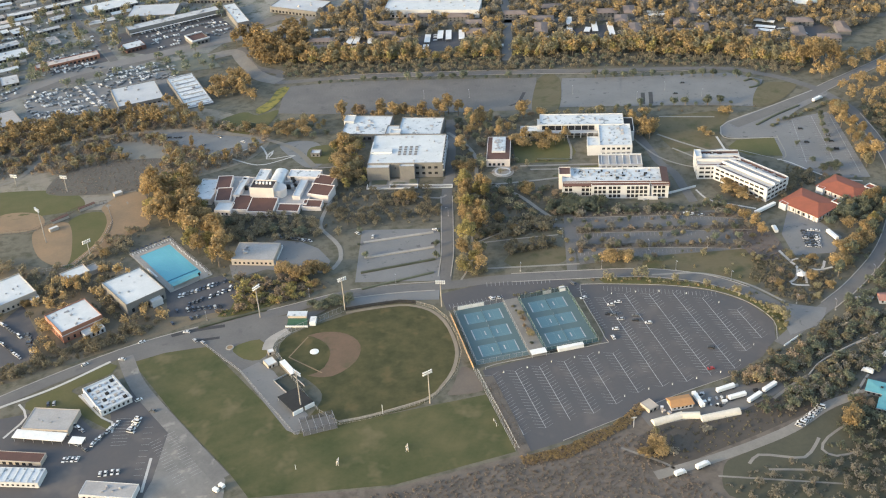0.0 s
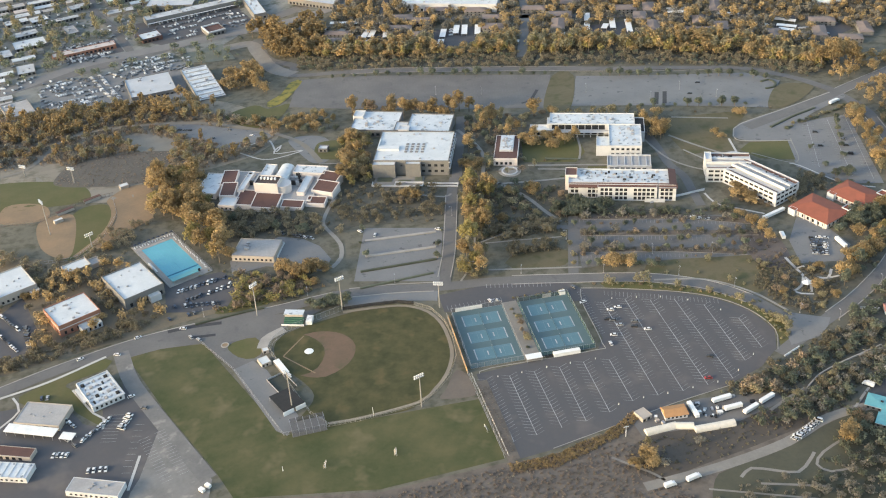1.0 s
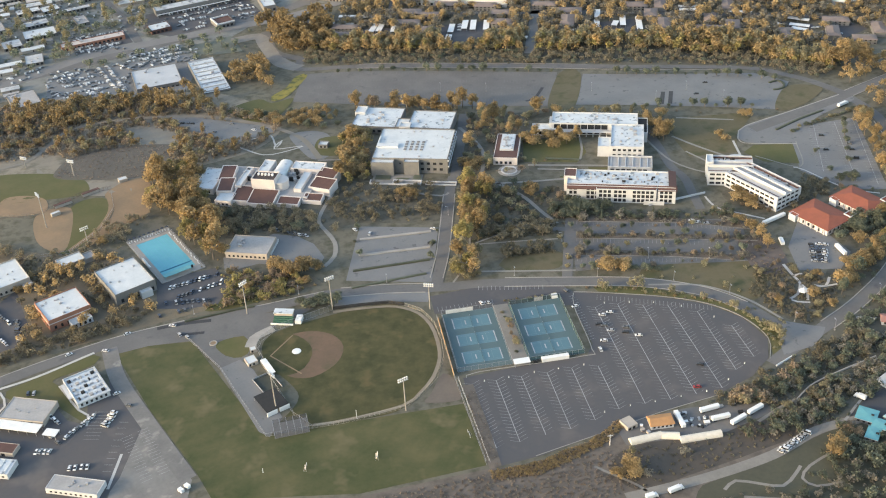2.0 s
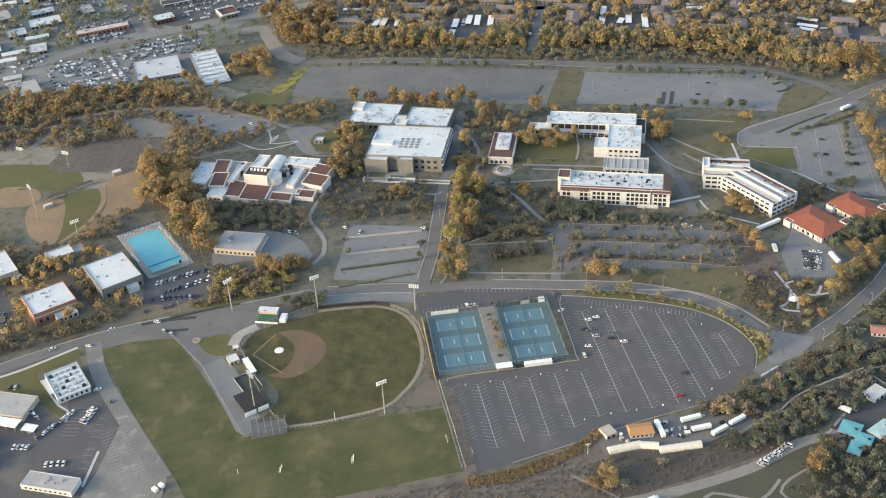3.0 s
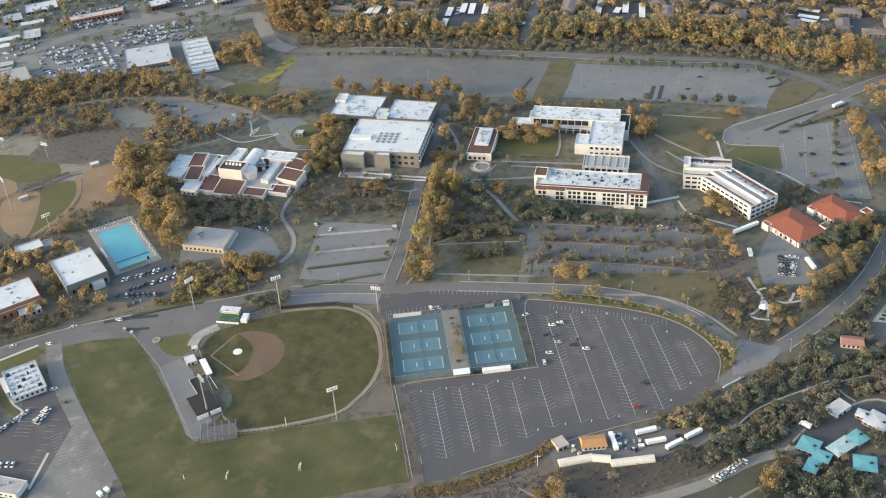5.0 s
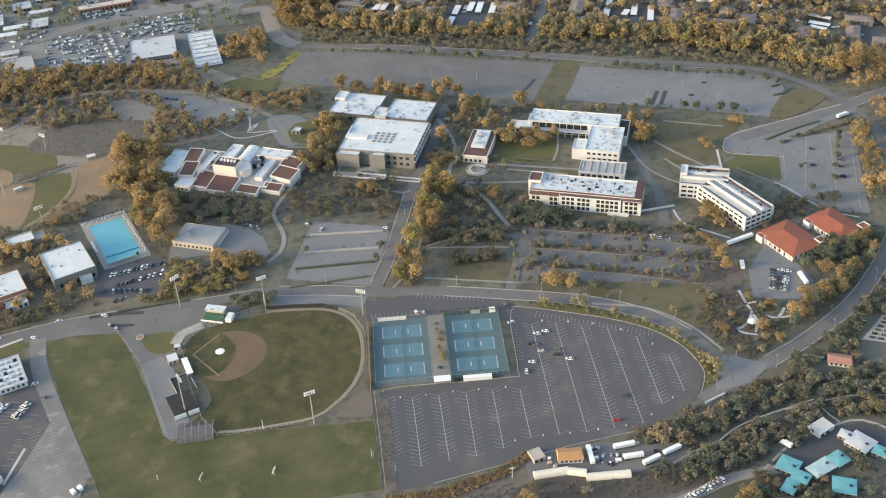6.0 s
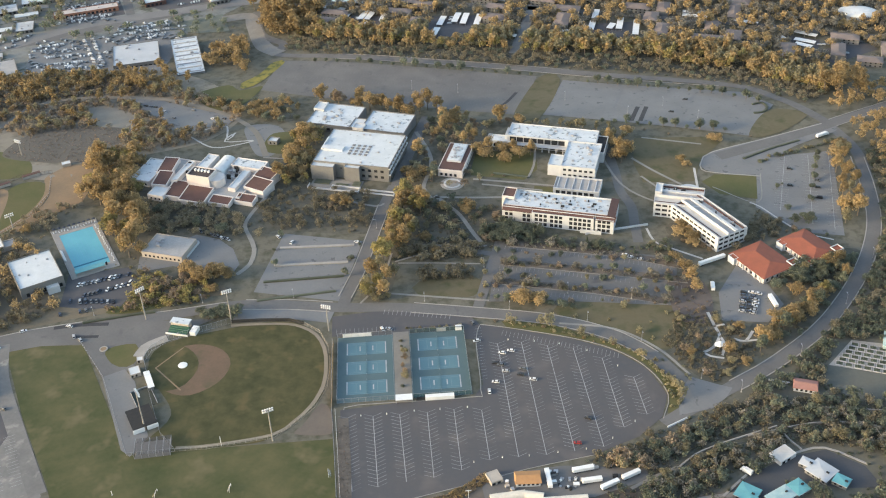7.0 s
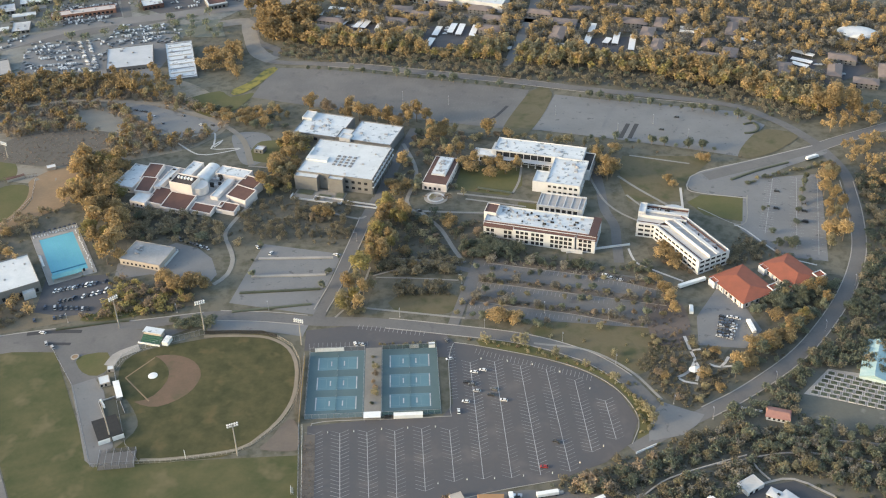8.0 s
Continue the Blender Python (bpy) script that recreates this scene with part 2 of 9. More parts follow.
def patch(name, pts, z, material, label, category, soft_edge=False, kind="structure"):
    """A level sheet with the outline pts, laid on the land at height z over it."""
    P = curve_points(pts, 5.0, True) if soft_edge else [Vector(p) for p in pts]
    if category == "car park" or "field" in label or "infield" in label:
        keep_clear([(p[0], p[1]) for p in P])
    bm = bmesh.new()
    f = bm.faces.new([bm.verts.new((p[0], p[1], 0)) for p in P])
    f.normal_update()
    if f.normal.z < 0:
        f.normal_flip()
    if max(p[1] for p in P) > 240:
        for limit in (80, 40, 20, 10, 10):
            bmesh.ops.triangulate(bm, faces=bm.faces[:])
            long = [e for e in bm.edges if e.calc_length() > limit]
            if long:
                bmesh.ops.subdivide_edges(bm, edges=long, cuts=1)
        bmesh.ops.triangulate(bm, faces=bm.faces[:])
    else:
        bmesh.ops.triangulate(bm, faces=bm.faces[:])
    drape(bm, z)
    ob = part(name, bm, material, None)
    return tagged(ob, label, category, kind=kind)


def ribbon(bm, pts, width, z, step=6.0, lift=0.0, closed=False):
    """A strip of that width along a smooth line; lift: its thickness, for kerbs and walls."""
    P = curve_points(pts, step, closed)
    n = len(P)
    rows = []
    for i, p in enumerate(P):
        a, b = (P[i - 1], P[(i + 1) % n]) if closed else (P[max(i - 1, 0)], P[min(i + 1, n - 1)])
        d = (b - a).normalized()
        s = Vector((-d.y, d.x)) * width / 2
        row = []
        for sgn, hh in ((1, 0), (1, lift), (-1, lift), (-1, 0)) if lift else ((1, 0), (-1, 0)):
            q = p + s * sgn
            row.append(bm.verts.new((q.x, q.y, ground(q.x, q.y) + z + hh)))
        rows.append(row)
    for i in range(n if closed else n - 1):
        r, t = rows[i], rows[(i + 1) % n]
        for j in range(len(r) - 1):
            bm.faces.new((r[j], r[j + 1], t[j + 1], t[j]))
    if lift and not closed:
        bm.faces.new(rows[0]), bm.faces.new(rows[-1][::-1])


def strip(name, pts, width, z, material, label, category, lift=0.0, closed=False, kind="structure"):
    bm = bmesh.new()
    if category in ("road", "path"):
        WAYS.append((curve_points(pts, 12.0), width))
    ribbon(bm, [Vector(p) for p in pts], width, z, 6.0, lift, closed)
    bmesh.ops.recalc_face_normals(bm, faces=bm.faces[:]) if lift else None
    return tagged(part(name, bm, material, None), label, category, kind=kind)


def crown_quads(r, lobes, count, size):
    """Leaf clumps: small tilted quads in the shells of the lobes (centre, radii)."""
    out = []
    weights = [a * b for _, (a, b) in lobes]
    for _ in range(count):
        (c, (ra, rz)) = r.choices(lobes, weights)[0]
        d = Vector((r.gauss(0, 1), r.gauss(0, 1), r.gauss(0, 1))).normalized()
        k = r.uniform(0.62, 1.05)
        p = Vector(c) + Vector((d.x * ra, d.y * ra, d.z * rz)) * k
        n = (d + Vector((r.gauss(0, .5), r.gauss(0, .5), r.gauss(0.25, .5)))).normalized()
        u = n.orthogonal().normalized()
        u.rotate(Matrix.Rotation(r.uniform(0, 6.3), 3, n))
        v = n.cross(u)
        s = size * r.uniform(.6, 1.25)
        out.append([p + u * s + v * s * .15, p + v * s * .75, p - u * s, p - v * s * .7 - n * s * .2])
    return out
# ---- the land ----


def build_ground():
    xs = [-6000, -3000, -1500, -900] + [-640 + 16 * i for i in range(84)] + [900, 1500, 3000, 6000]
    ys = [-6000, -3000, -1500, -800, -400] + [-240 + 80 * i for i in range(6)] + [240 + 6 * i for i in range(60)] + [640, 720, 860, 1000, 1300, 2000, 4000, 6000]
    bm = bmesh.new()
    grid = [[bm.verts.new((x, y, ground(x, y))) for x in xs] for y in ys]
    for j in range(len(ys) - 1):
        for i in range(len(xs) - 1):
            bm.faces.new((grid[j][i], grid[j][i + 1], grid[j + 1][i + 1], grid[j + 1][i]))
    ob = part("ground", bm, SOIL, None)
    tagged(ob, "dry brown earth and thin grass over the campus hill", "ground", kind="structure")


build_ground()
G = "ground"
patch("lawn", [(-250, 40), (-237, 43), (-201, 40), (-158, -60), (-42, -59), (-39, -112), (-110, -118), (-189, -105), (-198, -81), (-225, -23)], 0.10, GRASS, "green practice field of patchy mown turf", G)
patch("brush", [(-260, -180), (-195, -105), (-110, -120), (-40, -115), (-11, -117), (39, -103), (120, -125), (200, -100), (320, -60), (420, -120), (380, -320), (-260, -320)], 0.05, BRUSH, "dark brown brush-covered slope", G)
patch("lawn", [(-151, -59), (-101, -59), (-76, -54), (-53, -30), (-46, -4), (-48, 22), (-62, 45), (-81, 51), (-106, 48), (-145, 38), (-157, 24), (-152, 2), (-137, -30)], 0.14, OUTFIELD, "olive-green baseball outfield of patchy turf", G, True)
patch("infield", [(-153, 14), (-151, 22), (-141, 31), (-126, 33), (-112, 26), (-106, 12), (-112, -4), (-128, -14), (-143, -9), (-150, 2)], 0.18, CLAY, "brown clay baseball infield", G, True)
patch("road", [(-38, -36), (-5, -33), (40, -33), (47, -22), (46, 18), (50, 34), (66, 29), (104, 15), (129, 1), (146, -18), (153, -42), (146, -60), (130, -74), (104, -85), (66, -92), (38, -99), (-6, -111), (-36, -115)], 0.12, ASPHALT, "worn grey asphalt of the large car park", "car park")
patch("road", [(-44, 52), (-2, 56), (44, 44), (50, 34), (46, 20), (-44, 32)], 0.11, ASPHALT, "grey asphalt drive beside the courts", "car park")
strip("road", [(-420, -14), (-330, 22), (-296, 36), (-251, 51), (-214, 58), (-158, 64), (-102, 71), (-38, 61), (-6, 58), (43, 48), (96, 34), (133, 14), (152, -7), (164, -31), (174, -55)], 9.5, 0.18, ROAD, "grey campus road", "road")
strip("road", [(-39, 58), (-27, 100), (-18, 137), (-8, 180), (0, 206)], 8, 0.2, ROAD, "grey road up the middle of the campus", "road")
strip("road", [(146, -66), (160, -57), (176, -48), (224, -20), (265, 13), (305, 62), (332, 111), (346, 159), (356, 213), (348, 262)], 9, 0.19, ROAD, "grey road climbing along the edge of campus", "road")
patch("road", [(-97, 84), (-80, 151), (-24, 135), (-40, 68)], 0.14, ASPHALT_PALE, "grey terraced car park", "car park")
patch("road", [(58, 57), (70, 122), (190, 92), (176, 40), (110, 52)], 0.12, ROAD, "grey car park with planted rows", "car park")
patch("road", [(284, 213), (338, 216), (309, 104), (279, 112), (259, 146), (272, 192)], 0.12, ASPHALT_PALE, "pale grey car park on the east side", "car park")
patch("road", [(-100, 470), (133, 397), (104, 313), (-115, 403)], 0.25, ROAD, "grey northern car park", "car park")
patch("road", [(155, 386), (300, 334), (318, 300), (282, 246), (125, 310)], 0.25, ASPHALT_PALE, "pale grey northern car park", "car park")
strip("road", [(-133, 600), (-125, 543), (-101, 512), (-105, 488), (-48, 466), (137, 410), (288, 356), (326, 314), (348, 262)], 9, 0.35, ROAD, "grey ring road along the woods", "road")
strip("road", [(560, 380), (444, 304), (348, 256), (294, 234), (250, 218)], 11, 0.3, ROAD, "grey access road", "road")
patch("turning_area", [(234, 204), (237, 214), (248, 225), (294, 240), (345, 257), (352, 246), (306, 222), (276, 190), (242, 196)], 0.26, ASPHALT_PALE, "pale asphalt turning area below the access road", "car park", True)
strip("kerb", [(274, 186), (242, 195), (233, 201), (236, 213), (247, 225), (294, 240.5), (344, 258)], 1.0, 0.26, CONCRETE, "pale kerb round the turning area", "kerb", 0.15)
strip("hedge", [(268, 212), (292, 224), (318, 234)], 2.0, 0.3, LEAF_DARK, "dark clipped hedge in the turning area", "hedge", 0.8)
strip("road", [(-420, 312), (-356, 331), (-343, 341), (-333, 361), (-324, 388), (-312, 400), (-295, 406), (-268, 408), (-237, 404), (-200, 396), (-160, 372), (-132, 344), (-112, 310), (-100, 262)], 5, 0.3, mat("dirt_road", (0.22, 0.20, 0.17), (0.17, 0.155, 0.13), .05, .5), "brown dirt road over the hill", "road")
patch("car_park", [(-237, 400), (-215, 402), (-185, 383), (-147, 358), (-133, 342), (-139, 325), (-156, 329), (-168, 318), (-190, 331), (-196, 354), (-216, 375)], 0.28, ASPHALT_PALE, "pale grey car park on the hill", "car park")
strip("road", [(-700, 430), (-480, 520), (-376, 552), (-267, 592), (-122, 650), (20, 700), (200, 760)], 18, 0.3, ROAD, "wide grey town street", "road")
patch("car_park", [(-256, 41), (-246, 9), (-229, -35), (-240, -76), (-249, -95), (-345, -75), (-345, 5), (-310, 5), (-285, 0), (-274, -20), (-262, -27), (-263, -8), (-250, 1)], 0.11, ASPHALT, "grey asphalt works yard", "car park")
strip("road", [(-254, 46), (-246, 12), (-226, -34), (-202, -86)], 10, 0.16, mat("worn_lane", (0.190, 0.182, 0.170), (0.130, 0.126, 0.122), 0.07, 0.5, spots=((0.24, 0.23, 0.21), 0.12, 0.6, 0.1)), "pale worn lane beside the practice field", "road")
patch("gravel_yard", [(-229, -32), (-200, -87), (-204, -110), (-249, -108), (-239, -57)], 0.1, mat("worn_pale_yard", (0.215, 0.206, 0.192), (0.140, 0.136, 0.130), 0.07, 0.4, spots=((0.26, 0.245, 0.22), 0.10, 0.58, 0.1)), "pale worn gravel yard", G)
patch("car_park", [(-345, 98), (-323, 128), (-309, 83), (-312, 62), (-345, 50)], 0.11, ASPHALT, "grey car park beside the brick gym", "car park")
patch("car_park", [(-226, 118), (-185, 122), (-176, 98), (-184, 78), (-205, 77), (-225, 82)], 0.11, ASPHALT, "grey car park beside the pool", "car park")
patch("car_park", [(226, 78), (240, 60), (245, 34), (230, 17), (202, 22), (207, 50)], 0.12, ASPHALT_PALE, "grey yard beside the red-roofed hall", "car park")
patch("lawn", [(192, 254), (247, 249), (258, 240), (234, 212), (225, 185), (186, 188), (184, 216)], 0.15, DRY_LAWN, "dry olive-brown lawn on the north-east slope", G)
patch("lawn", [(229, 184), (241, 193), (271, 187), (263, 156), (238, 166)], 0.15, LAWN, "green lawn beside the car park", G)
patch("lawn", [(-97, 466), (-108, 468), (-120, 438), (-134, 420), (-132, 408), (-117, 420)], 0.33, YELLOW_GRASS, "yellow-green sunlit grass bank", G, True)
patch("lawn", [(-173, 403), (-146, 418), (-134, 405), (-114, 411), (-122, 388), (-134, 369), (-151, 366), (-168, 388)], 0.29, LAWN, "green grass bank", G, True)
patch("lawn", [(134, 394), (153, 388), (122, 300), (102, 309)], 0.35, DRY_LAWN, "green strip between the northern car parks", G, True)
patch("lawn", [(312, 290), (338, 276), (307, 248), (282, 246)], 0.3, DRY_LAWN, "yellow-green grass beside the road", G, True)
patch("lawn", [(-97, 305), (-71, 299), (-79, 266), (-102, 272)], 0.2, LAWN, "green courtyard lawn", G, True)
patch("lawn", [(14, 84), (52, 84), (48, 64), (12, 70)], 0.1, DRY_LAWN, "dull green slope lawn", G, True)
patch("lawn", [(111, 50), (182, 38), (165, -1), (145, 8), (101, 37)], 0.1, DRY_LAWN, "dull green bank above the road", G, True)
patch("lawn", [(-298, 25), (-263, 41), (-262, 31), (-286, 21), (-282, 14), (-265, -16), (-261, -27), (-278, -9), (-285, 1), (-309, 6), (-314, 16)], 0.15, LAWN, "green lawn around the white building", G, True)
patch("softball_infield", [(-350, 262), (-332, 263), (-316, 251), (-317, 232), (-350, 236)], 0.15, DIRT, "tan softball infield", G, True)
patch("softball_infield", [(-321, 229), (-296, 234), (-292, 186), (-298, 170), (-316, 190)], 0.15, DIRT, "tan softball infield", G, True)
patch("lawn", [(-296, 234), (-273, 244), (-265, 222), (-278, 182), (-298, 170)], 0.14, LAWN, "green softball outfield", G, True)
patch("lawn", [(-370, 312), (-303, 294), (-284, 257), (-316, 252), (-370, 262)], 0.14, LAWN, "green softball outfield", G, True)
patch("bare_earth", [(-271, 248), (-255, 268), (-240, 266), (-233, 240), (-235, 212), (-245, 203), (-262, 187), (-275, 175), (-279, 188), (-264, 210), (-263, 232)], 0.12, DIRT, "sunlit tan dirt bank", G, True)
patch("court", [(-40, 30), (39, 30), (40, -30), (-40, -30)], 0.16, COURT_OUT, "teal tennis court surround", G)
patch("apron", [(-232, 62), (-205, 44), (-200, 38), (-183, 6), (-166, 14), (-162, 34), (-150, 42), (-120, 58), (-160, 60), (-200, 58)], 0.115, ROAD, "grey asphalt apron behind the ball field", "car park")
patch("apron", [(-184, 8), (-171, 14), (-163, 2), (-148, -46), (-156, -62), (-162, -56)], 0.118, ASPHALT_PALE, "pale asphalt lane beside the bullpen", "car park")
patch("lawn", [(-186, 34), (-168, 38), (-164, 24), (-170, 16), (-180, 20)], 0.14, LAWN, "small green lawn behind the backstop", G, True)
patch("junction", [(162, -38), (170, -28), (184, -36), (192, -40), (186, -48), (176, -56), (164, -58), (156, -60), (158, -50)], 0.2, ASPHALT_PALE, "pale worn asphalt at the road junction", "road")
for i, (pts, lab) in enumerate((([(6, 202), (28, 190), (62, 184), (96, 160), (74, 124), (62, 108), (20, 116), (6, 120), (-8, 70), (-26, 68), (-12, 120)], "dark planted slope beside the middle road"),
                 ([(62, 152), (90, 130), (160, 108), (190, 106), (190, 96), (150, 96), (64, 122)], "dark planted bank below the classrooms"),
                 ([(-104, 214), (-14, 200), (-18, 146), (-82, 156), (-100, 150), (-112, 170)], "dark earth above the terraced car park"),
                 ([(-190, 222), (-104, 186), (-100, 150), (-132, 152), (-186, 166)], "dark planted hollow below the arts building"),
                 ([(8, 204), (10, 268), (24, 320), (60, 310), (104, 300), (70, 262), (104, 240), (98, 196), (62, 196), (60, 214), (36, 212)], "dark earth of the campus yards"),
                 ([(-240, 290), (-200, 276), (-190, 214), (-176, 140), (-190, 122), (-204, 152), (-216, 200), (-240, 212)], "dark earth under the eucalyptus grove"),
                 ([(190, 130), (214, 130), (236, 92), (222, 84), (196, 104)], "dark planted ground before the office block"),
                 ([(244, 42), (268, 66), (304, 90), (312, 70), (260, 8), (224, -14), (214, 8)], "dark earth under the trees by the eastern road"),
                 ([(160, 2), (176, 34), (206, 16), (218, -4), (200, -26), (184, -36), (172, -24)], "dark garden earth at the junction"),
                 ([(136, -96), (156, -74), (178, -61), (206, -49), (246, -57), (340, -78), (320, -118), (252, -98), (228, -88), (190, -100), (160, -118), (120, -122)], "dark earth under the trees below the road"))):
    patch("planted_ground", pts, 0.055 + 0.004 * i, PLANTED, lab, G, True)
strip("road", [(1, 204), (8, 232), (16, 262), (24, 296), (30, 322)], 8, 0.13, ROAD, "grey service lane beside the library", "road")
patch("plaza", [(-122, 322), (-101, 326), (-88, 307), (-92, 266), (-104, 262), (-112, 276)], 0.14, ASPHALT_PALE, "grey paved plaza with rounded edge", "path", True)
strip("road", [(165, 252), (168, 230), (168, 205), (167, 178), (171, 157), (169, 136), (167, 112)], 7, 0.13, ROAD, "grey lane past the classroom buildings", "road")
patch("lawn", [(66, 250), (112, 241), (110, 216), (98, 202), (58, 214)], 0.12, LAWN, "green lawn between the classroom buildings", G)
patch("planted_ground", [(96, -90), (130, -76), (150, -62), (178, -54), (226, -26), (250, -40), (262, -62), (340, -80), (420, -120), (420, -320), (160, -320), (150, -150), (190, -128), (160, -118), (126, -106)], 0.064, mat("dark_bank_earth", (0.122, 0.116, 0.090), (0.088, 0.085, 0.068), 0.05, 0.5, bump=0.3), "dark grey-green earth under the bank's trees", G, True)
patch("lawn", [(66, 30.5), (104, 16.5), (130, 2.5), (147, -16), (154, -40), (150, -58), (160, -54), (165, -34), (147, -6), (128, 9), (98, 27), (70, 38)], 0.085, LAWN, "olive verge between road and car park", G, True)
patch("grass_slope", [(66, -156), (82, -149.5), (116, -142), (148, -129.5), (182, -125), (190, -150), (136, -202), (64, -182)], 0.075, mat("dark_slope_grass", (0.080, 0.078, 0.053), (0.058, 0.058, 0.042), 0.05, 0.4, bump=0.2), "dark green-brown grass slope below the track", G, True)
strip("hedge", [(-206, 62.5), (-190, 65), (-172, 68), (-160, 69)], 1.6, 0.1, LEAF_DARK, "dark clipped hedge beside the campus road", "hedge", 1.0)
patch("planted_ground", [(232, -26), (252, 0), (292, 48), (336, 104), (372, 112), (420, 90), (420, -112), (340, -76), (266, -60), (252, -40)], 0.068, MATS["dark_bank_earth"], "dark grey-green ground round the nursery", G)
patch("car_park", [(-180, 134), (-179, 115), (-155, 120), (-115, 102), (-109, 117), (-115, 136), (-126, 149), (-143, 157)], 0.125, ASPHALT_PALE, "grey asphalt yard round the service building", "car park")
patch("lawn", [(-193, 72), (-185, 82), (-166, 92), (-148, 81), (-156, 74), (-180, 70)], 0.09, LAWN, "small green verge beside the campus road", G, True)
patch("lawn", [(105, 193), (120, 188), (118, 175), (102, 181)], 0.13, LAWN, "small clipped lawn beside the pavilion", G)
strip("hedge", [(80, 184), (92, 180), (104, 176)], 2.4, 0.1, LEAF_DARK, "dark clipped hedge behind the classrooms", "hedge", 1.0)
patch("apron", [(-252, 50), (-231, 53), (-209, 58), (-200, 50), (-201, 41), (-229, 42), (-250, 38)], 0.108, ROAD, "grey asphalt apron at the practice field's corner", "car park")
patch("planted_ground", [(-345, 190), (-300, 168), (-262, 160), (-238, 132), (-228, 92), (-200, 84), (-118, 94), (-112, 84), (-160, 78), (-214, 68), (-262, 56), (-345, 36)], 0.05, mat("leafy_earth", (0.170, 0.140, 0.098), (0.118, 0.102, 0.076), 0.07, 0.5, bump=0.3), "dark planted ground between the gyms", G)
HILL = mat("pale_hill_earth", (0.235, 0.205, 0.162), (0.175, 0.156, 0.124), 0.04, 0.4, bump=0.3, spots=((0.130, 0.118, 0.090), 0.10, 0.48, 0.2))
patch("hillside", [(-430, 470), (-300, 470), (-205, 460), (-150, 410), (-128, 350), (-150, 300), (-203, 276), (-262, 262), (-330, 296), (-430, 330)], 0.05, HILL, "pale brown earth of the western hill", G, True)
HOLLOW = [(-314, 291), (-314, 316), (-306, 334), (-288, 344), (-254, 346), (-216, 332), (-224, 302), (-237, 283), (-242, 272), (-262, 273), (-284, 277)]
# Brushy slope drawn as a sheet whose dark colour holds its shade.
patch("hollow", HOLLOW, 0.16, mat("dark_brush_earth", (0.118, 0.105, 0.088), (0.090, 0.081, 0.069), 0.06, 0.5, bump=0.3), "smooth hillside hollow, its shade put into a dark grey-brown colour", G, True)
keep_clear(HOLLOW)
BARE = [(-332, 318), (-314, 288), (-284, 272), (-262, 268.6), (-242, 267.5), (-239, 256), (-255, 246), (-284, 250), (-306, 272), (-326, 294)]
patch("bare_earth", BARE, 0.11, mat("pale_grey_dirt", (0.235, 0.215, 0.180), (0.180, 0.165, 0.140), 0.05, 0.5, bump=0.1), "pale grey-brown dirt behind the softball field", G, True)
keep_clear(BARE)
FLAT = [(-267, 386), (-253, 392), (-221, 366), (-219, 333), (-245, 344), (-262, 365)]
patch("bare_earth", FLAT, 0.12, MATS["pale_grey_dirt"], "pale bare flat on the hill", G, True)
keep_clear(FLAT)
# ---- building kit ----


def facade(bm, p, u, n, length, height, rects, depth=0.3):
    """One wall face with recessed openings; rects: (u0, v0, u1, v1) along it and up."""
    us = sorted({0.0, length, *(r[0] for r in rects), *(r[2] for r in rects)})
    vs = sorted({0.0, height, *(r[1] for r in rects), *(r[3] for r in rects)})
    up = Vector((0, 0, 1))

    def at(s, v, d=0.0):
        return bm.verts.new(p + u * s + up * v - n * d)

    for i in range(len(us) - 1):
        for j in range(len(vs) - 1):
            cu, cv = (us[i] + us[i + 1]) / 2, (vs[j] + vs[j + 1]) / 2
            if not any(r[0] < cu < r[2] and r[1] < cv < r[3] for r in rects):
                bm.faces.new((at(us[i], vs[j]), at(us[i + 1], vs[j]), at(us[i + 1], vs[j + 1]), at(us[i], vs[j + 1])))
    for a, b, c, d in rects:
        o = [(a, b), (c, b), (c, d), (a, d)]
        bm.faces.new([at(*q, depth) for q in o])
        for k in range(4):
            q, r = o[k], o[(k + 1) % 4]
            bm.faces.new((at(*q), at(*r), at(*r, depth), at(*q, depth)))


PANES = {}


def pane_mesh(w, h):
    key = (round(w, 2), round(h, 2))
    if key not in PANES:
        bm = boxes((-w / 2, -0.03, 0, w / 2, 0.03, h))
        me = bpy.data.meshes.new("window")
        bm.to_mesh(me)
        bm.free()
        me.materials.append(GLASS)
        PANES[key] = me
    return PANES[key]


ROOFS = {}


def keep_roof(t, ob):
    co = np.array([v.co for v in ob.data.vertices])
    ROOFS.setdefault(t.name, []).append((ob, co.min(0), co.max(0)))
    return ob


def roof_under(t, x, y, z):
    """The roof of t that carries the point, or t itself."""
    best = [(abs(hi[2] - z), ob.name, ob) for ob, lo, hi in ROOFS.get(t.name, ()) if lo[0] < x < hi[0] and lo[1] < y < hi[1]]
    return min(best)[2] if best else t


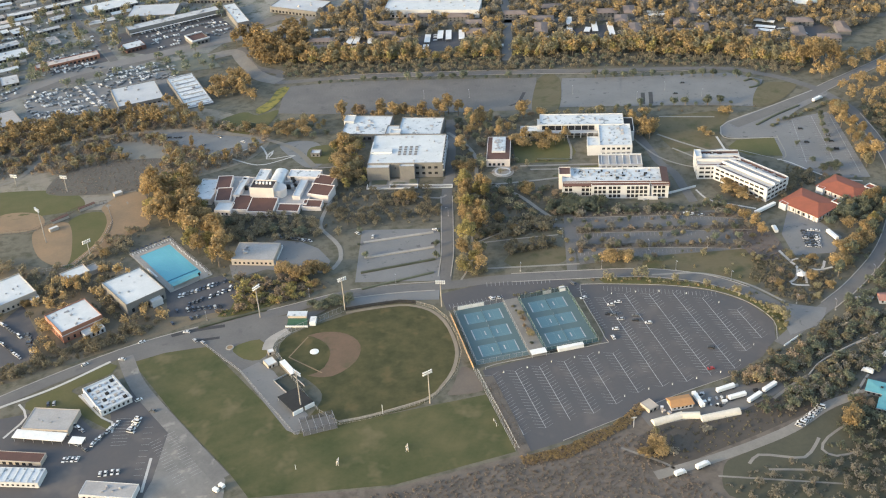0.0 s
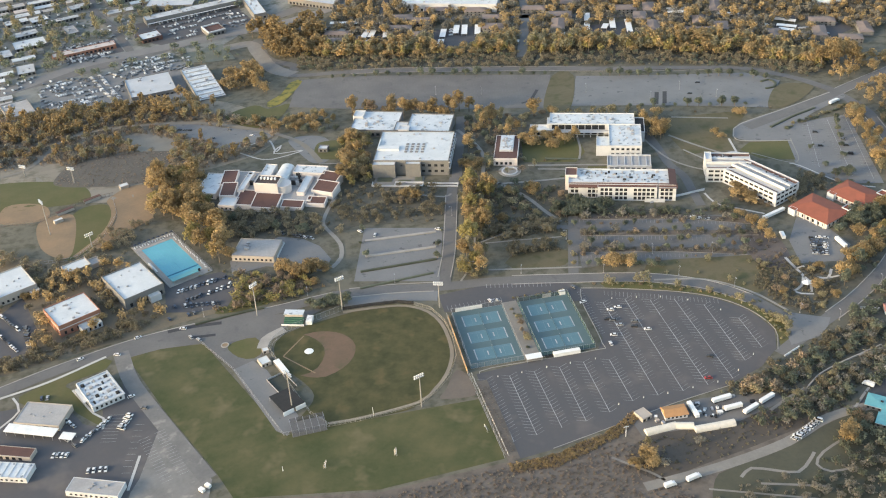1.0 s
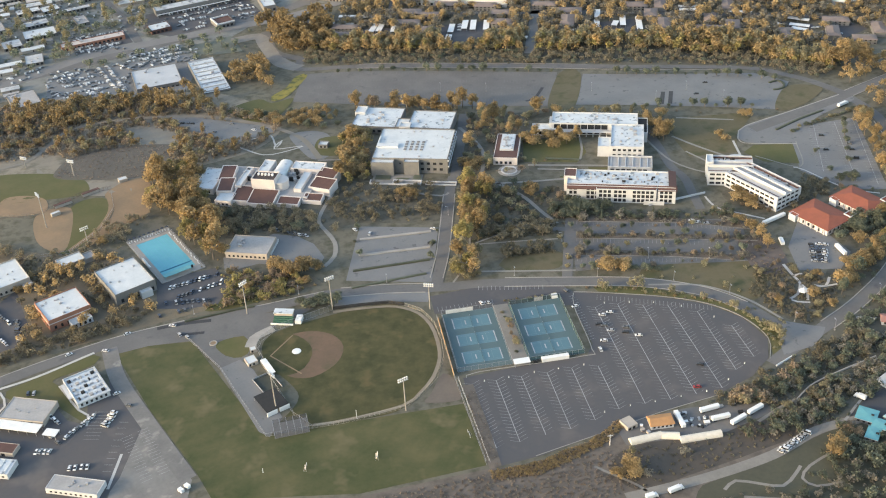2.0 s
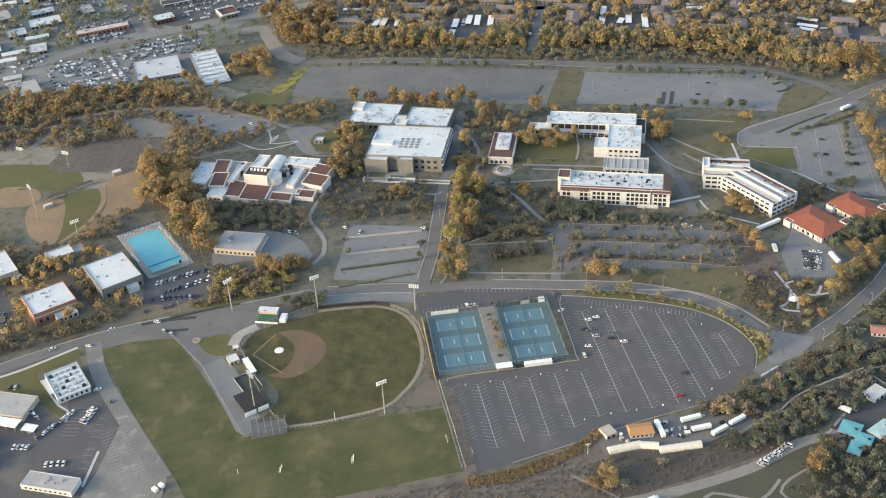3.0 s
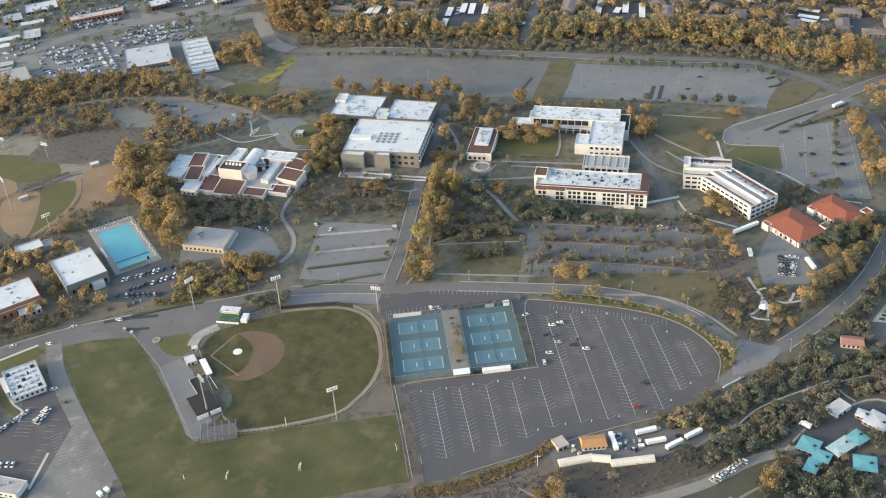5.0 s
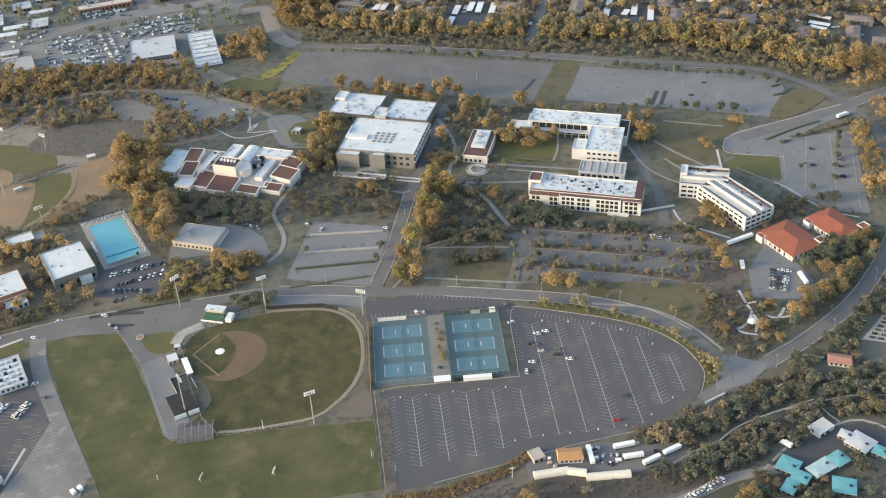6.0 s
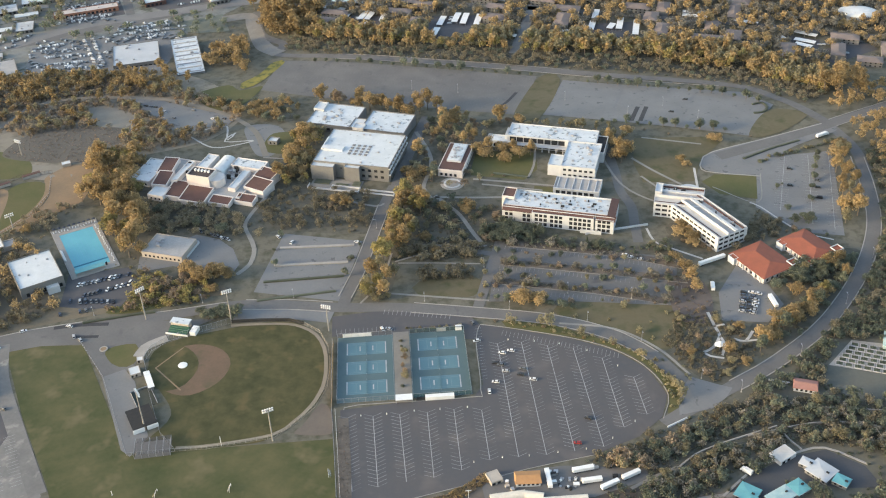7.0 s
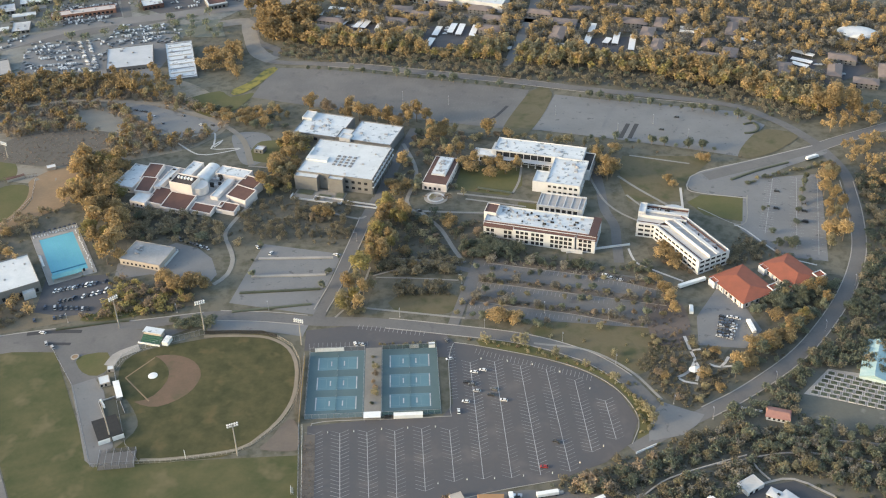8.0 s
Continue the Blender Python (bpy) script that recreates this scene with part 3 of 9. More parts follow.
def wing(t, cx, cy, a, b, h, wall, roof, rows=None, parapet=0.7, z0=0.0, rz=0.0, roof_label=""):
    """A flat-roofed block under the thing t, centred on its (cx, cy). rows: side -> [(sill, height, width, pitch, from, to)]."""
    m = pose(cx, cy, z0, 0, 0, rz)
    FOOT.append(((t.matrix_basis @ m).inverted(), a / 2, b / 2))
    bm = bmesh.new()
    sides = {"S": ((-a / 2, -b / 2), (1, 0), a), "N": ((a / 2, b / 2), (-1, 0), a), "E": ((a / 2, -b / 2), (0, 1), b), "W": ((-a / 2, b / 2), (0, -1), b)}
    for key, (p, u, length) in sides.items():
        p, u = Vector((*p, 0)), Vector((*u, 0))
        n = Vector((u.y, -u.x, 0))
        rects = []
        for sill, wh, ww, pitch, s0, s1 in (rows or {}).get(key, ()):
            s = s0 * length + (pitch - ww) / 2
            while s + ww <= s1 * length:
                rects.append((s, sill, s + ww, sill + wh))
                s += pitch
        facade(bm, p, u, n, length, h, rects)
        for r in rects:
            o = new("window", pane_mesh(r[2] - r[0] - 0.04, r[3] - r[1] - 0.04))
            o.parent = t
            c = p + u * (r[0] + r[2]) / 2 - n * 0.24 + Vector((0, 0, r[1] + 0.02))
            o.matrix_basis = m @ Matrix.Translation(c) @ pose(0, 0, 0, 0, 0, math.degrees(math.atan2(u.y, u.x)))
    k = 0.4
    box(bm, -a / 2 + .01, -b / 2 + .01, h - parapet, a / 2 - .01, -b / 2 + k, h)
    box(bm, -a / 2 + .01, b / 2 - k, h - parapet, a / 2 - .01, b / 2 - .01, h)
    box(bm, -a / 2 + .01, -b / 2 + k, h - parapet, -a / 2 + k, b / 2 - k, h)
    box(bm, a / 2 - k, -b / 2 + k, h - parapet, a / 2 - .01, b / 2 - k, h)
    bmesh.ops.transform(bm, matrix=m, verts=bm.verts[:])
    part("wall", bm, wall, t)
    bm = boxes((-a / 2 + k, -b / 2 + k, h - parapet - 0.4, a / 2 - k, b / 2 - k, h - parapet))
    bmesh.ops.transform(bm, matrix=m, verts=bm.verts[:])
    keep_roof(t, part("roof", bm, roof, t, roof_label))


def hip(t, cx, cy, a, b, z0, rise, roof, over=0.8, rz=0.0, ridge=None, label=""):
    """A hipped roof with eaves; ridge: the ridge's length along x."""
    m = pose(cx, cy, z0, 0, 0, rz)
    ridge = max(a - b, 0.5) if ridge is None else ridge
    A, B, bm = a / 2 + over, b / 2 + over, bmesh.new()
    low = [bm.verts.new(p) for p in ((-A, -B, -0.25), (A, -B, -0.25), (A, B, -0.25), (-A, B, -0.25))]
    eave = [bm.verts.new(p) for p in ((-A, -B, 0), (A, -B, 0), (A, B, 0), (-A, B, 0))]
    top = [bm.verts.new((-ridge / 2, 0, rise)), bm.verts.new((ridge / 2, 0, rise))]
    bm.faces.new(low[::-1])
    for i in range(4):
        bm.faces.new((low[i], low[(i + 1) % 4], eave[(i + 1) % 4], eave[i]))
    bm.faces.new((eave[0], eave[1], top[1], top[0]))
    bm.faces.new((eave[2], eave[3], top[0], top[1]))
    bm.faces.new((eave[1], eave[2], top[1]))
    bm.faces.new((eave[3], eave[0], top[0]))
    bmesh.ops.transform(bm, matrix=m, verts=bm.verts[:])
    return keep_roof(t, part("roof", bm, roof, t, label))


def slope(t, cx, cy, a, b, z_lo, z_hi, roof, rz=0.0, label="", rim=0.45, rim_mat=None):
    """A single-pitch tiled roof in a raised pale rim, rising from -y to +y."""
    m = pose(cx, cy, 0, 0, 0, rz)
    bm = bmesh.new()
    vs = [bm.verts.new(p) for p in ((-a / 2, -b / 2, z_lo - .3), (a / 2, -b / 2, z_lo - .3), (a / 2, b / 2, z_hi - .3), (-a / 2, b / 2, z_hi - .3),
                                    (-a / 2, -b / 2, z_lo), (a / 2, -b / 2, z_lo), (a / 2, b / 2, z_hi), (-a / 2, b / 2, z_hi))]
    for f in ((3, 2, 1, 0), (4, 5, 6, 7), (0, 1, 5, 4), (1, 2, 6, 5), (2, 3, 7, 6), (3, 0, 4, 7)):
        bm.faces.new([vs[i] for i in f])
    bmesh.ops.transform(bm, matrix=m, verts=bm.verts[:])
    keep_roof(t, part("roof", bm, roof, t, label))
    if rim_mat:
        bm = bmesh.new()
        A, B, k = a / 2 + rim, b / 2 + rim, rim
        for x0, y0, x1, y1 in ((-A, -B, A, -B + k), (-A, B - k, A, B), (-A, -B + k, -A + k, B - k), (A - k, -B + k, A, B - k)):
            w = box(bm, x0, y0, 0, x1, y1, 1)
            for v in w:
                f = (v.co.y + B) / (2 * B)
                z = z_lo + (z_hi - z_lo) * f
                v.co.z = z + 0.35 if v.co.z > 0.5 else 0.0
        bmesh.ops.transform(bm, matrix=m, verts=bm.verts[:])
        part("wall", bm, rim_mat, t)


UNIT = {}


def roof_unit(t, x, y, z, sx=2.4, sy=1.8, sz=1.3, material=None):
    """An air-handling box: plinth, casing with a lip, and a raised fan ring."""
    key = (sx, sy, sz, material)
    if key not in UNIT:
        bm = boxes((-sx / 2, -sy / 2, 0, sx / 2, sy / 2, 0.2), (-sx / 2 + .12, -sy / 2 + .12, .2, sx / 2 - .12, sy / 2 - .12, sz - .1), (-sx / 2, -sy / 2, sz - .1, sx / 2, sy / 2, sz))
        tube(bm, (sx * .1, 0, sz), (sx * .1, 0, sz + .22), min(sx, sy) * .36, min(sx, sy) * .33, 10)
        me = bpy.data.meshes.new("roof_unit")
        bm.to_mesh(me)
        bm.free()
        me.materials.append(material or METAL)
        UNIT[key] = me
    o = new("roof_unit", UNIT[key])
    o.parent = roof_under(t, x, y, z)
    o.location = (x, y, z)


def scatter_units(t, seed, n, a, b, z, cx=0, cy=0, size=1.0):
    r = random.Random(seed)
    for i in range(n):
        k = r.choice((0.8, 1.0, 1.4)) * size
        roof_unit(t, cx + r.uniform(-a / 2 + 3, a / 2 - 3), cy + r.uniform(-b / 2 + 3, b / 2 - 3), z, 2.2 * k, 1.6 * k, 1.1 * k)


# ---- west side: gyms and pool ----
g = thing("gym_building", -286, 91, None, 26.5, "orange brick gym with flat white roof beside the road", "gym")
wing(g, 0, 0, 29, 27, 9, BRICK, WHITE_ROOF, {"S": [(1.0, 2.6, 1.6, 4.4, 0.05, 0.95)], "W": [(1.0, 2.6, 1.6, 4.4, 0.05, 0.95)]})
wing(g, 5, -17, 14, 7, 4, STUCCO, WHITE_ROOF, {"S": [(0.6, 2.4, 1.6, 3.2, 0.05, 0.95)]})
part("band", boxes((-14.53, -13.53, 5.6, 14.53, 13.53, 6.2)), STUCCO, g, "pale stucco band")
scatter_units(g, 3, 9, 29, 27, 8.3, size=0.6)
g = thing("gym_building", -246.5, 115, None, 26.5, "pale stucco gym with flat bright white roof by the pool", "gym")
wing(g, 0, 0, 29, 37, 9, CONCRETE_WALL, WHITE_ROOF, {"S": [(1.0, 3.0, 2.0, 5.5, 0.05, 0.95)], "E": [(1.0, 3.0, 2.0, 6, 0.05, 0.95)]})
wing(g, 6, -20.5, 8, 4, 5, STUCCO, WHITE_ROOF)
scatter_units(g, 5, 5, 29, 37, 8.3, size=0.5)
g = thing("changing_room_building", -287.5, 152, None, 26.5, "small white-roofed changing block among shrubs", "building")
wing(g, 0, 0, 18, 12, 5, BEIGE, WHITE_ROOF, {"S": [(1.0, 1.6, 1.2, 3, 0.05, 0.95)]})
wing(g, 13, -1, 8, 9, 3.6, BEIGE, GREY_ROOF)
g = thing("classroom_building", -332, 140, None, 26.0, "pale classroom block with flat white roof", "building")
wing(g, 0, 0, 28, 31, 7, BEIGE, WHITE_ROOF, {"E": [(1.0, 2.0, 1.6, 3.6, 0.05, 0.95)], "S": [(1.0, 2.0, 1.6, 3.6, 0.05, 0.95)]})
wing(g, 11, -18, 7, 5, 4, BEIGE, WHITE_ROOF)
scatter_units(g, 8, 4, 28, 31, 6.3, size=0.6)
p = thing("swimming_pool", -221.5, 149, 0.0, 24.5, "open-air swimming pool of bright blue water in a pale deck", "pool")
bm = bmesh.new()
for x0, y0, x1, y1 in ((-16.5, -34, 16.5, -26.5), (-16.5, 24.5, 16.5, 33), (-16.5, -26.5, -12, 24.5), (12, -26.5, 16.5, 24.5)):
    box(bm, x0, y0, 0, x1, y1, 0.45)
part("deck", bm, CONCRETE, p, "pale concrete deck")
part("water", boxes((-12, -26.5, 0.05, 12, 24.5, 0.3)), POOL_WATER, p, "clear blue water")
for i in range(7):
    part("lane_line", boxes((-12 + 3 * (i + 1) - 0.12, -24, 0.30, -12 + 3 * (i + 1) + 0.12, 22, 0.34)), mat("pool_lane_rope", (0.12, 0.34, 0.46), (0.10, 0.30, 0.42), .5, 2), p)
part("bulkhead", boxes((-12, -20.6, 0.25, 12, -19.6, 0.6)), mat("dark_blue_tile", (0.05, 0.20, 0.30), None, .5, 2), p, "dark blue bulkhead")
part("shade_roof", boxes((-13, -32.5, 2.9, 7, -28.0, 3.15), (-13, -32.3, .45, -12.8, -32.1, 2.9), (6.8, -32.3, .45, 7, -32.1, 2.9), (-13, -28.4, .45, -12.8, -28.2, 2.9), (6.8, -28.4, .45, 7, -28.2, 2.9)), TEAL_ROOF, p, "turquoise shade canopy")
part("guard_chair", boxes((8.2, -29, .45, 9.4, -27.8, 2.2), (8.2, -29, 2.2, 9.4, -28.8, 3.0)), DARK, p)
part("bleacher", boxes((-16, -10, .45, -14.5, 4, .9), (-16, -10, .9, -15.3, 4, 1.4), (-16, -10, 1.4, -15.8, 4, 1.9)), WHITE_METAL, p)
for i, s in enumerate((-16.4, 16.4)):
    bm = boxes(*((s - .04, -34 + 4 * j, .45, s + .04, -33.92 + 4 * j, 2.2) for j in range(17)), (s - .03, -34, 2.1, s + .03, 33, 2.2), (s - .03, -34, 1.2, s + .03, 33, 1.26))
    part("fence", bm, METAL, p)

# ---- south-west: works yard ----
g = thing("office_building", -264.5, 6, None, 24.0, "white flat-roofed office with many roof vents beside a lawn", "building")
wing(g, 0, 0, 20, 28, 4.4, STUCCO, STAINED_ROOF, {"S": [(1.0, 2.0, 1.4, 3.0, 0.05, 0.95)], "W": [(1.0, 2.0, 1.4, 3.0, 0.05, 0.95)], "E": [(1.0, 2.0, 1.4, 3.0, 0.05, 0.95)]})
part("canopy", boxes((-12.5, -6, 3.2, -10, 10, 3.5), (-12.3, -5.8, 0, -12.0, -5.5, 3.2), (-12.3, 9.5, 0, -12.0, 9.8, 3.2)), STUCCO, g)
for i in range(5):
    for j in range(5):
        roof_unit(g, -7.4 + 3.7 * i, -10.4 + 5.0 * j, 3.7, 2.2 if (i + j) % 3 else 1.0, 1.0 if (i + j) % 2 else 2.4, 0.8, (DARK, METAL, GREY_ROOF, METAL)[(3 * i + j) % 4])
part("eave", boxes((-10.6, -14.5, 4.0, 10.6, -14.0, 4.3), (10.0, -14.0, 4.0, 10.6, 14.4, 4.3)), STUCCO, g)
g = thing("maintenance_shed", -297, -9, None, -21.0, "low grey metal-roofed maintenance shed", "shed")
wing(g, 0, 0, 29, 19, 4.2, BEIGE, GREY_ROOF, {"S": [(0, 3.0, 3.4, 5.5, 0.05, 0.95)]}, 0.3)
scatter_units(g, 2, 4, 24, 14, 3.9, size=0.5)
g = thing("carport", -303, -21.5, None, -23.0, "open carport with long white metal roof", "carport")
part("roof", boxes((-16, -3.6, 3.3, 16, 3.6, 3.55), (-16, -3.7, 3.15, 16, -3.6, 3.6)), WHITE_METAL, g)
for i in range(6):
    for s in (-3.2, 3.2):
        part("post", boxes((-15 + 6 * i - .1, s - .1, 0, -15 + 6 * i + .1, s + .1, 3.3)), METAL, g)
g = thing("carport", -281.5, -32, None, -23.0, "small carport with white metal roof", "carport")
part("roof", boxes((-4.2, -3, 2.9, 4.2, 3, 3.1)), WHITE_METAL, g)
for x in (-3.8, 3.8):
    for s in (-2.6, 2.6):
        part("post", boxes((x - .1, s - .1, 0, x + .1, s + .1, 2.9)), METAL, g)
g = thing("storage_shed", -314, -36.5, None, -21.0, "long low storage shed with brown roof", "shed")
wing(g, 0, 0, 30, 8, 3, BEIGE, TILE_BROWN, {"S": [(0, 2.2, 2.4, 4, 0.05, 0.95)]}, 0.1)
g = thing("portable_building", -314, -53, None, -19.0, "white portable building with ribbed stained roof", "building")
wing(g, 0, 0, 30, 12, 3.8, STUCCO, STAINED_ROOF, {"S": [(0.9, 1.4, 1.6, 3.0, 0.05, 0.95)]}, 0.2)
for i in range(7):
    part("roof_rib", boxes((-13 + 4.3 * i - .15, -5.6, 3.5, -13 + 4.3 * i + .15, 5.6, 3.95)), STUCCO, g)
g = thing("portable_building", -263, -80, None, -22.0, "white portable building with pale flat roof", "building")
wing(g, 0, 0, 31, 11, 3.8, STUCCO, GREY_ROOF, {"S": [(0.9, 1.4, 1.6, 3.0, 0.05, 0.95)], "N": [(0.9, 1.4, 1.6, 3.0, 0.05, 0.95)]}, 0.2)
scatter_units(g, 4, 7, 20, 11, 3.6, 2, 0, 0.6)

# ---- north-west: arts building ----
AX, AY, AR = -142.0, 222.0, -22.0
arts = thing("arts_building", AX, AY, None, AR, "sprawling pale stucco arts building with brown tile and white roofs", "building")


def arts_at(x, y):
    v = Matrix.Rotation(radians(-AR), 3, "Z") @ Vector((x - AX, y - AY, 0))
    return v.x, v.y


def arts_wing(x, y, a, b, h, roof=WHITE_ROOF, rows=None, parapet=0.6):
    wing(arts, *arts_at(x, y), a, b, h, STUCCO_PINK, roof, rows, parapet)


WIN = {"S": [(1.0, 1.8, 1.6, 3.4, 0.1, 0.9)]}
arts_wing(-142, 228, 74, 40, 4.4, GREY_ROOF)
arts_wing(-188, 244, 17, 32, 5.2, STAINED_ROOF, WIN)
arts_wing(-176.5, 212, 13, 13, 5, WHITE_ROOF, WIN)
arts_wing(-144.5, 221, 19, 13, 14, mat("dark_tile_well", (0.075, 0.06, 0.055), None, .3, 1.5), None, 1.0)
arts_wing(-143, 247, 9, 20, 8, STAINED_ROOF)
arts_wing(-110, 239, 26, 12, 8, STAINED_ROOF)
arts_wing(-116.5, 218.5, 6, 27, 7, WHITE_ROOF)
arts_wing(-161, 236, 5, 30, 7.5, WHITE_ROOF)
for x, y, a, b, zl, zh, rz in ((-173.8, 246, 11, 19, 6.0, 7.6, 8), (-175.5, 228, 11, 17, 5.6, 7.2, 8), (-163, 213.5, 13, 18, 3.8, 6.0, 0), (-148, 204.5, 20, 17, 3.6, 6.2, 0),
                                  (-96.5, 224, 15, 12, 6.2, 7.8, -10), (-101.5, 210, 17, 13, 5.8, 7.6, -10), (-110.5, 196, 14, 8, 3.0, 4.4, 0), (-129, 196, 16, 8, 2.8, 4.2, 0)):
    slope(arts, *arts_at(x, y), a, b, zl, zh, TILE_BROWN, rz, "brown clay-tile roof", 0.6, STUCCO_PINK)
bm = bmesh.new()
n = 14
for k in range(n):
    t0, t1 = math.pi * k / n, math.pi * (k + 1) / n
    q = [(5.4 * math.cos(t), 11, 6.0 + 3.0 * math.sin(t)) for t in (t0, t1)]
    w = [bm.verts.new(v) for v in (q[0], q[1], (q[1][0], -11, q[1][2]), (q[0][0], -11, q[0][2]))]
    bm.faces.new(w)
bm.faces.new([bm.verts.new((5.4 * math.cos(math.pi * k / n), -11, 6.0 + 3.0 * math.sin(math.pi * k / n))) for k in range(n + 1)])
box(bm, -5.4, -11, 0, 5.4, 11, 6.0)
bmesh.ops.transform(bm, matrix=pose(*arts_at(-131, 241.5), 0), verts=bm.verts[:])
part("vaulted_roof", bm, WHITE_ROOF, arts, "white barrel-vaulted roof")
bm = bmesh.new()
tube(bm, (0, 0, 0), (0, 0, 10.2), 6.5, 6.5, 28)
bmesh.ops.transform(bm, matrix=pose(*arts_at(-133.5, 218.5), 0), verts=bm.verts[:])
part("drum_wall", bm, STUCCO_PINK, arts, "curved pale stucco wall")
for i in range(5):
    roof_unit(arts, arts_at(-144.5, 221)[0] - 6 + 2.8 * i, arts_at(-144.5, 221)[1] + 2, 13.0, 1.4, 2.2, 1.4, WHITE_METAL)
rr = random.Random(14)
for i in range(26):
    x, y = arts_at(-155, 238) if i < 14 else arts_at(-120, 228)
    roof_unit(arts, x + rr.uniform(-9, 9), y + rr.uniform(-8, 8), 4.0, rr.choice((1.6, 2.4, 3.4)), 1.6, rr.choice((1.2, 2.2, 3.4)), rr.choice((METAL, DARK, WHITE_METAL)))

# ---- centre: library and its neighbours ----
g = thing("library_building", -25, 242, None, -17.5, "large grey concrete library with flat bright white roof", "library")
wing(g, 0, 2, 60, 50, 13, CONCRETE_WALL, WHITE_ROOF, {"S": [(7.5, 2.2, 2.6, 5.0, 0.62, 0.98), (2.5, 2.2, 2.6, 5.0, 0.62, 0.98), (7.8, 1.2, 1.2, 6.0, 0.02, 0.55)],
     "E": [(3.0, 1.8, 8.0, 9.0, 0.03, 0.98), (8.0, 1.8, 8.0, 9.0, 0.03, 0.98)]}, 0.6)
wing(g, -21, -25.5, 18, 7, 12.2, CONCRETE_WALL, WHITE_ROOF)
wing(g, 2, -25, 12, 5, 12.4, CONCRETE_WALL, WHITE_ROOF)
part("roof_step", boxes((-29.4, -6, 12.4, -12, 0, 13.9), (-29.4, 0, 12.4, -28.6, 12, 13.9)), WHITE_ROOF, g)
for i in range(4):
    for j in range(4):
        bm = boxes((-1.15, -1.25, 0, 1.15, 1.25, .35), (-.95, -1.05, .35, .95, 1.05, .5))
        o = part("roof_light", bm, mat("grey_skylight", (0.20, 0.20, 0.20), None, .3, 2), roof_under(g, 0, 2, 12.4))
        o.location = (-6 + 4.4 * i, -7.5 + 4.2 * j, 12.4)
for x, y in ((-3, 22), (2, 22.5), (16, -2), (7, -19), (21, 14), (-22, -18)):
    roof_unit(g, x, y, 12.4, 1.6, 1.2, 0.8)
for i in range(9):
    part("fin", boxes((30.0, -22 + 5.6 * i, 0, 30.9, -21.5 + 5.6 * i, 13)), CONCRETE_WALL, g)
part("east_band", boxes((30.0, -23, 5.8, 31.2, 27, 6.6), (30.0, -23, 10.8, 31.2, 27, 11.6)), STUCCO, g, "pale concrete bands")
t = thing("terrace_wall", -42, 206, None, -17.5, "low white walls and ramps before the library", "wall")
part("ramp_wall", boxes((-24, -3, 0, 16, -2.4, 1.4), (-24, -3, 0, -23.4, 3, 1.4), (-6, 3, 0, 16, 3.6, 1.3), (-6, -2.4, 0, -5.4, 3, 1.3), (16, -3, 0, 16.6, 3.6, 1.4)), STUCCO, t)
part("stair_wall", boxes((20, 2, 0, 44, 2.6, 1.3), (20, -2, 0, 44, -1.4, 1.2), (43.4, -1.4, 0, 44, 2, 1.3)), STUCCO, t)
part("paving", boxes((-23, -2.3, 0.05, 16, 14, 0.25)), PATH, t)
part("planter_bed", boxes((-21, 4.5, .25, -9, 11, .8), (-4, 5, .25, 6, 7, .9), (9, 6, .25, 15, 12, .8)), LEAF_DARK, t, "dark clipped terrace planting")
part("stair_flight", boxes(*((-4 + .9 * i, -2.2, .25 + .12 * i, -3.1 + .9 * i, 2.8, .37 + .12 * i) for i in range(7))), PATH, t)
g = thing("student_centre_building", -45, 318, -8.0, -20.0, "white-roofed student centre behind the library", "building")
wing(g, 0, 0, 40, 36, 11, CONCRETE_WALL, STAINED_ROOF, {"S": [(5.5, 2.4, 3.0, 5.0, 0.05, 0.95)]})
wing(g, -17, 10, 9, 12, 12.4, STUCCO, WHITE_ROOF)
scatter_units(g, 31, 9, 30, 26, 10.3, 3, 0, 0.9)
g = thing("student_centre_building", -2, 296, -5.0, -20.0, "white-roofed hall behind the library", "building")
wing(g, 0, 0, 37, 32, 10.5, CONCRETE_WALL, STAINED_ROOF, {"S": [(4.5, 2.6, 3.0, 5.0, 0.05, 0.95)]})
wing(g, -24, -5, 11, 16, 9, CONCRETE_WALL, WHITE_ROOF)
wing(g, -20, -14, 9, 8, 12, STUCCO, WHITE_ROOF)
scatter_units(g, 32, 5, 30, 24, 9.8, 0, 0, 0.7)
g = thing("kiosk", -95, 285, None, -20, "small white-roofed kiosk beside the lawn", "kiosk")
wing(g, 0, 0, 8, 7, 4, CONCRETE_WALL, WHITE_ROOF, WIN)
g = thing("lecture_building", 49, 232, None, -17.5, "low lecture hall with brown tile roof and white skylight", "building")
wing(g, 0, 0, 19, 40, 6.5, STUCCO_PINK, TILE_BROWN, {"S": [(0.8, 2.4, 2.0, 3.6, 0.05, 0.95)], "E": [(0.8, 2.4, 2.0, 4.6, 0.05, 0.95)]}, 0.2)
part("skylight_curb", boxes((-5.5, -8, 6.2, 5.5, 18, 7.6)), STUCCO, g)
part("skylight", boxes((-4.8, -7.3, 7.6, 4.8, 17.3, 7.75)), STAINED_ROOF, g, "white roof well")
scatter_units(g, 12, 12, 12, 24, 7.75, 0, 5, 0.7)
t = thing("plaza_ring", 44, 203, None, 0, "round stone planter ring in a paved plaza", "planter")
bm = bmesh.new()
ribbon(bm, [Vector((6 * math.cos(a * math.pi / 4), 6 * math.sin(a * math.pi / 4))) for a in range(8)], 1.2, 0.3, 2.0, 0.6, True)
part("ring_wall", bm, STUCCO, t)
bm = bmesh.new()
tube(bm, (0, 0, 0.2), (0, 0, 0.35), 9, 9, 24)
part("paving", bm, CONCRETE, t)

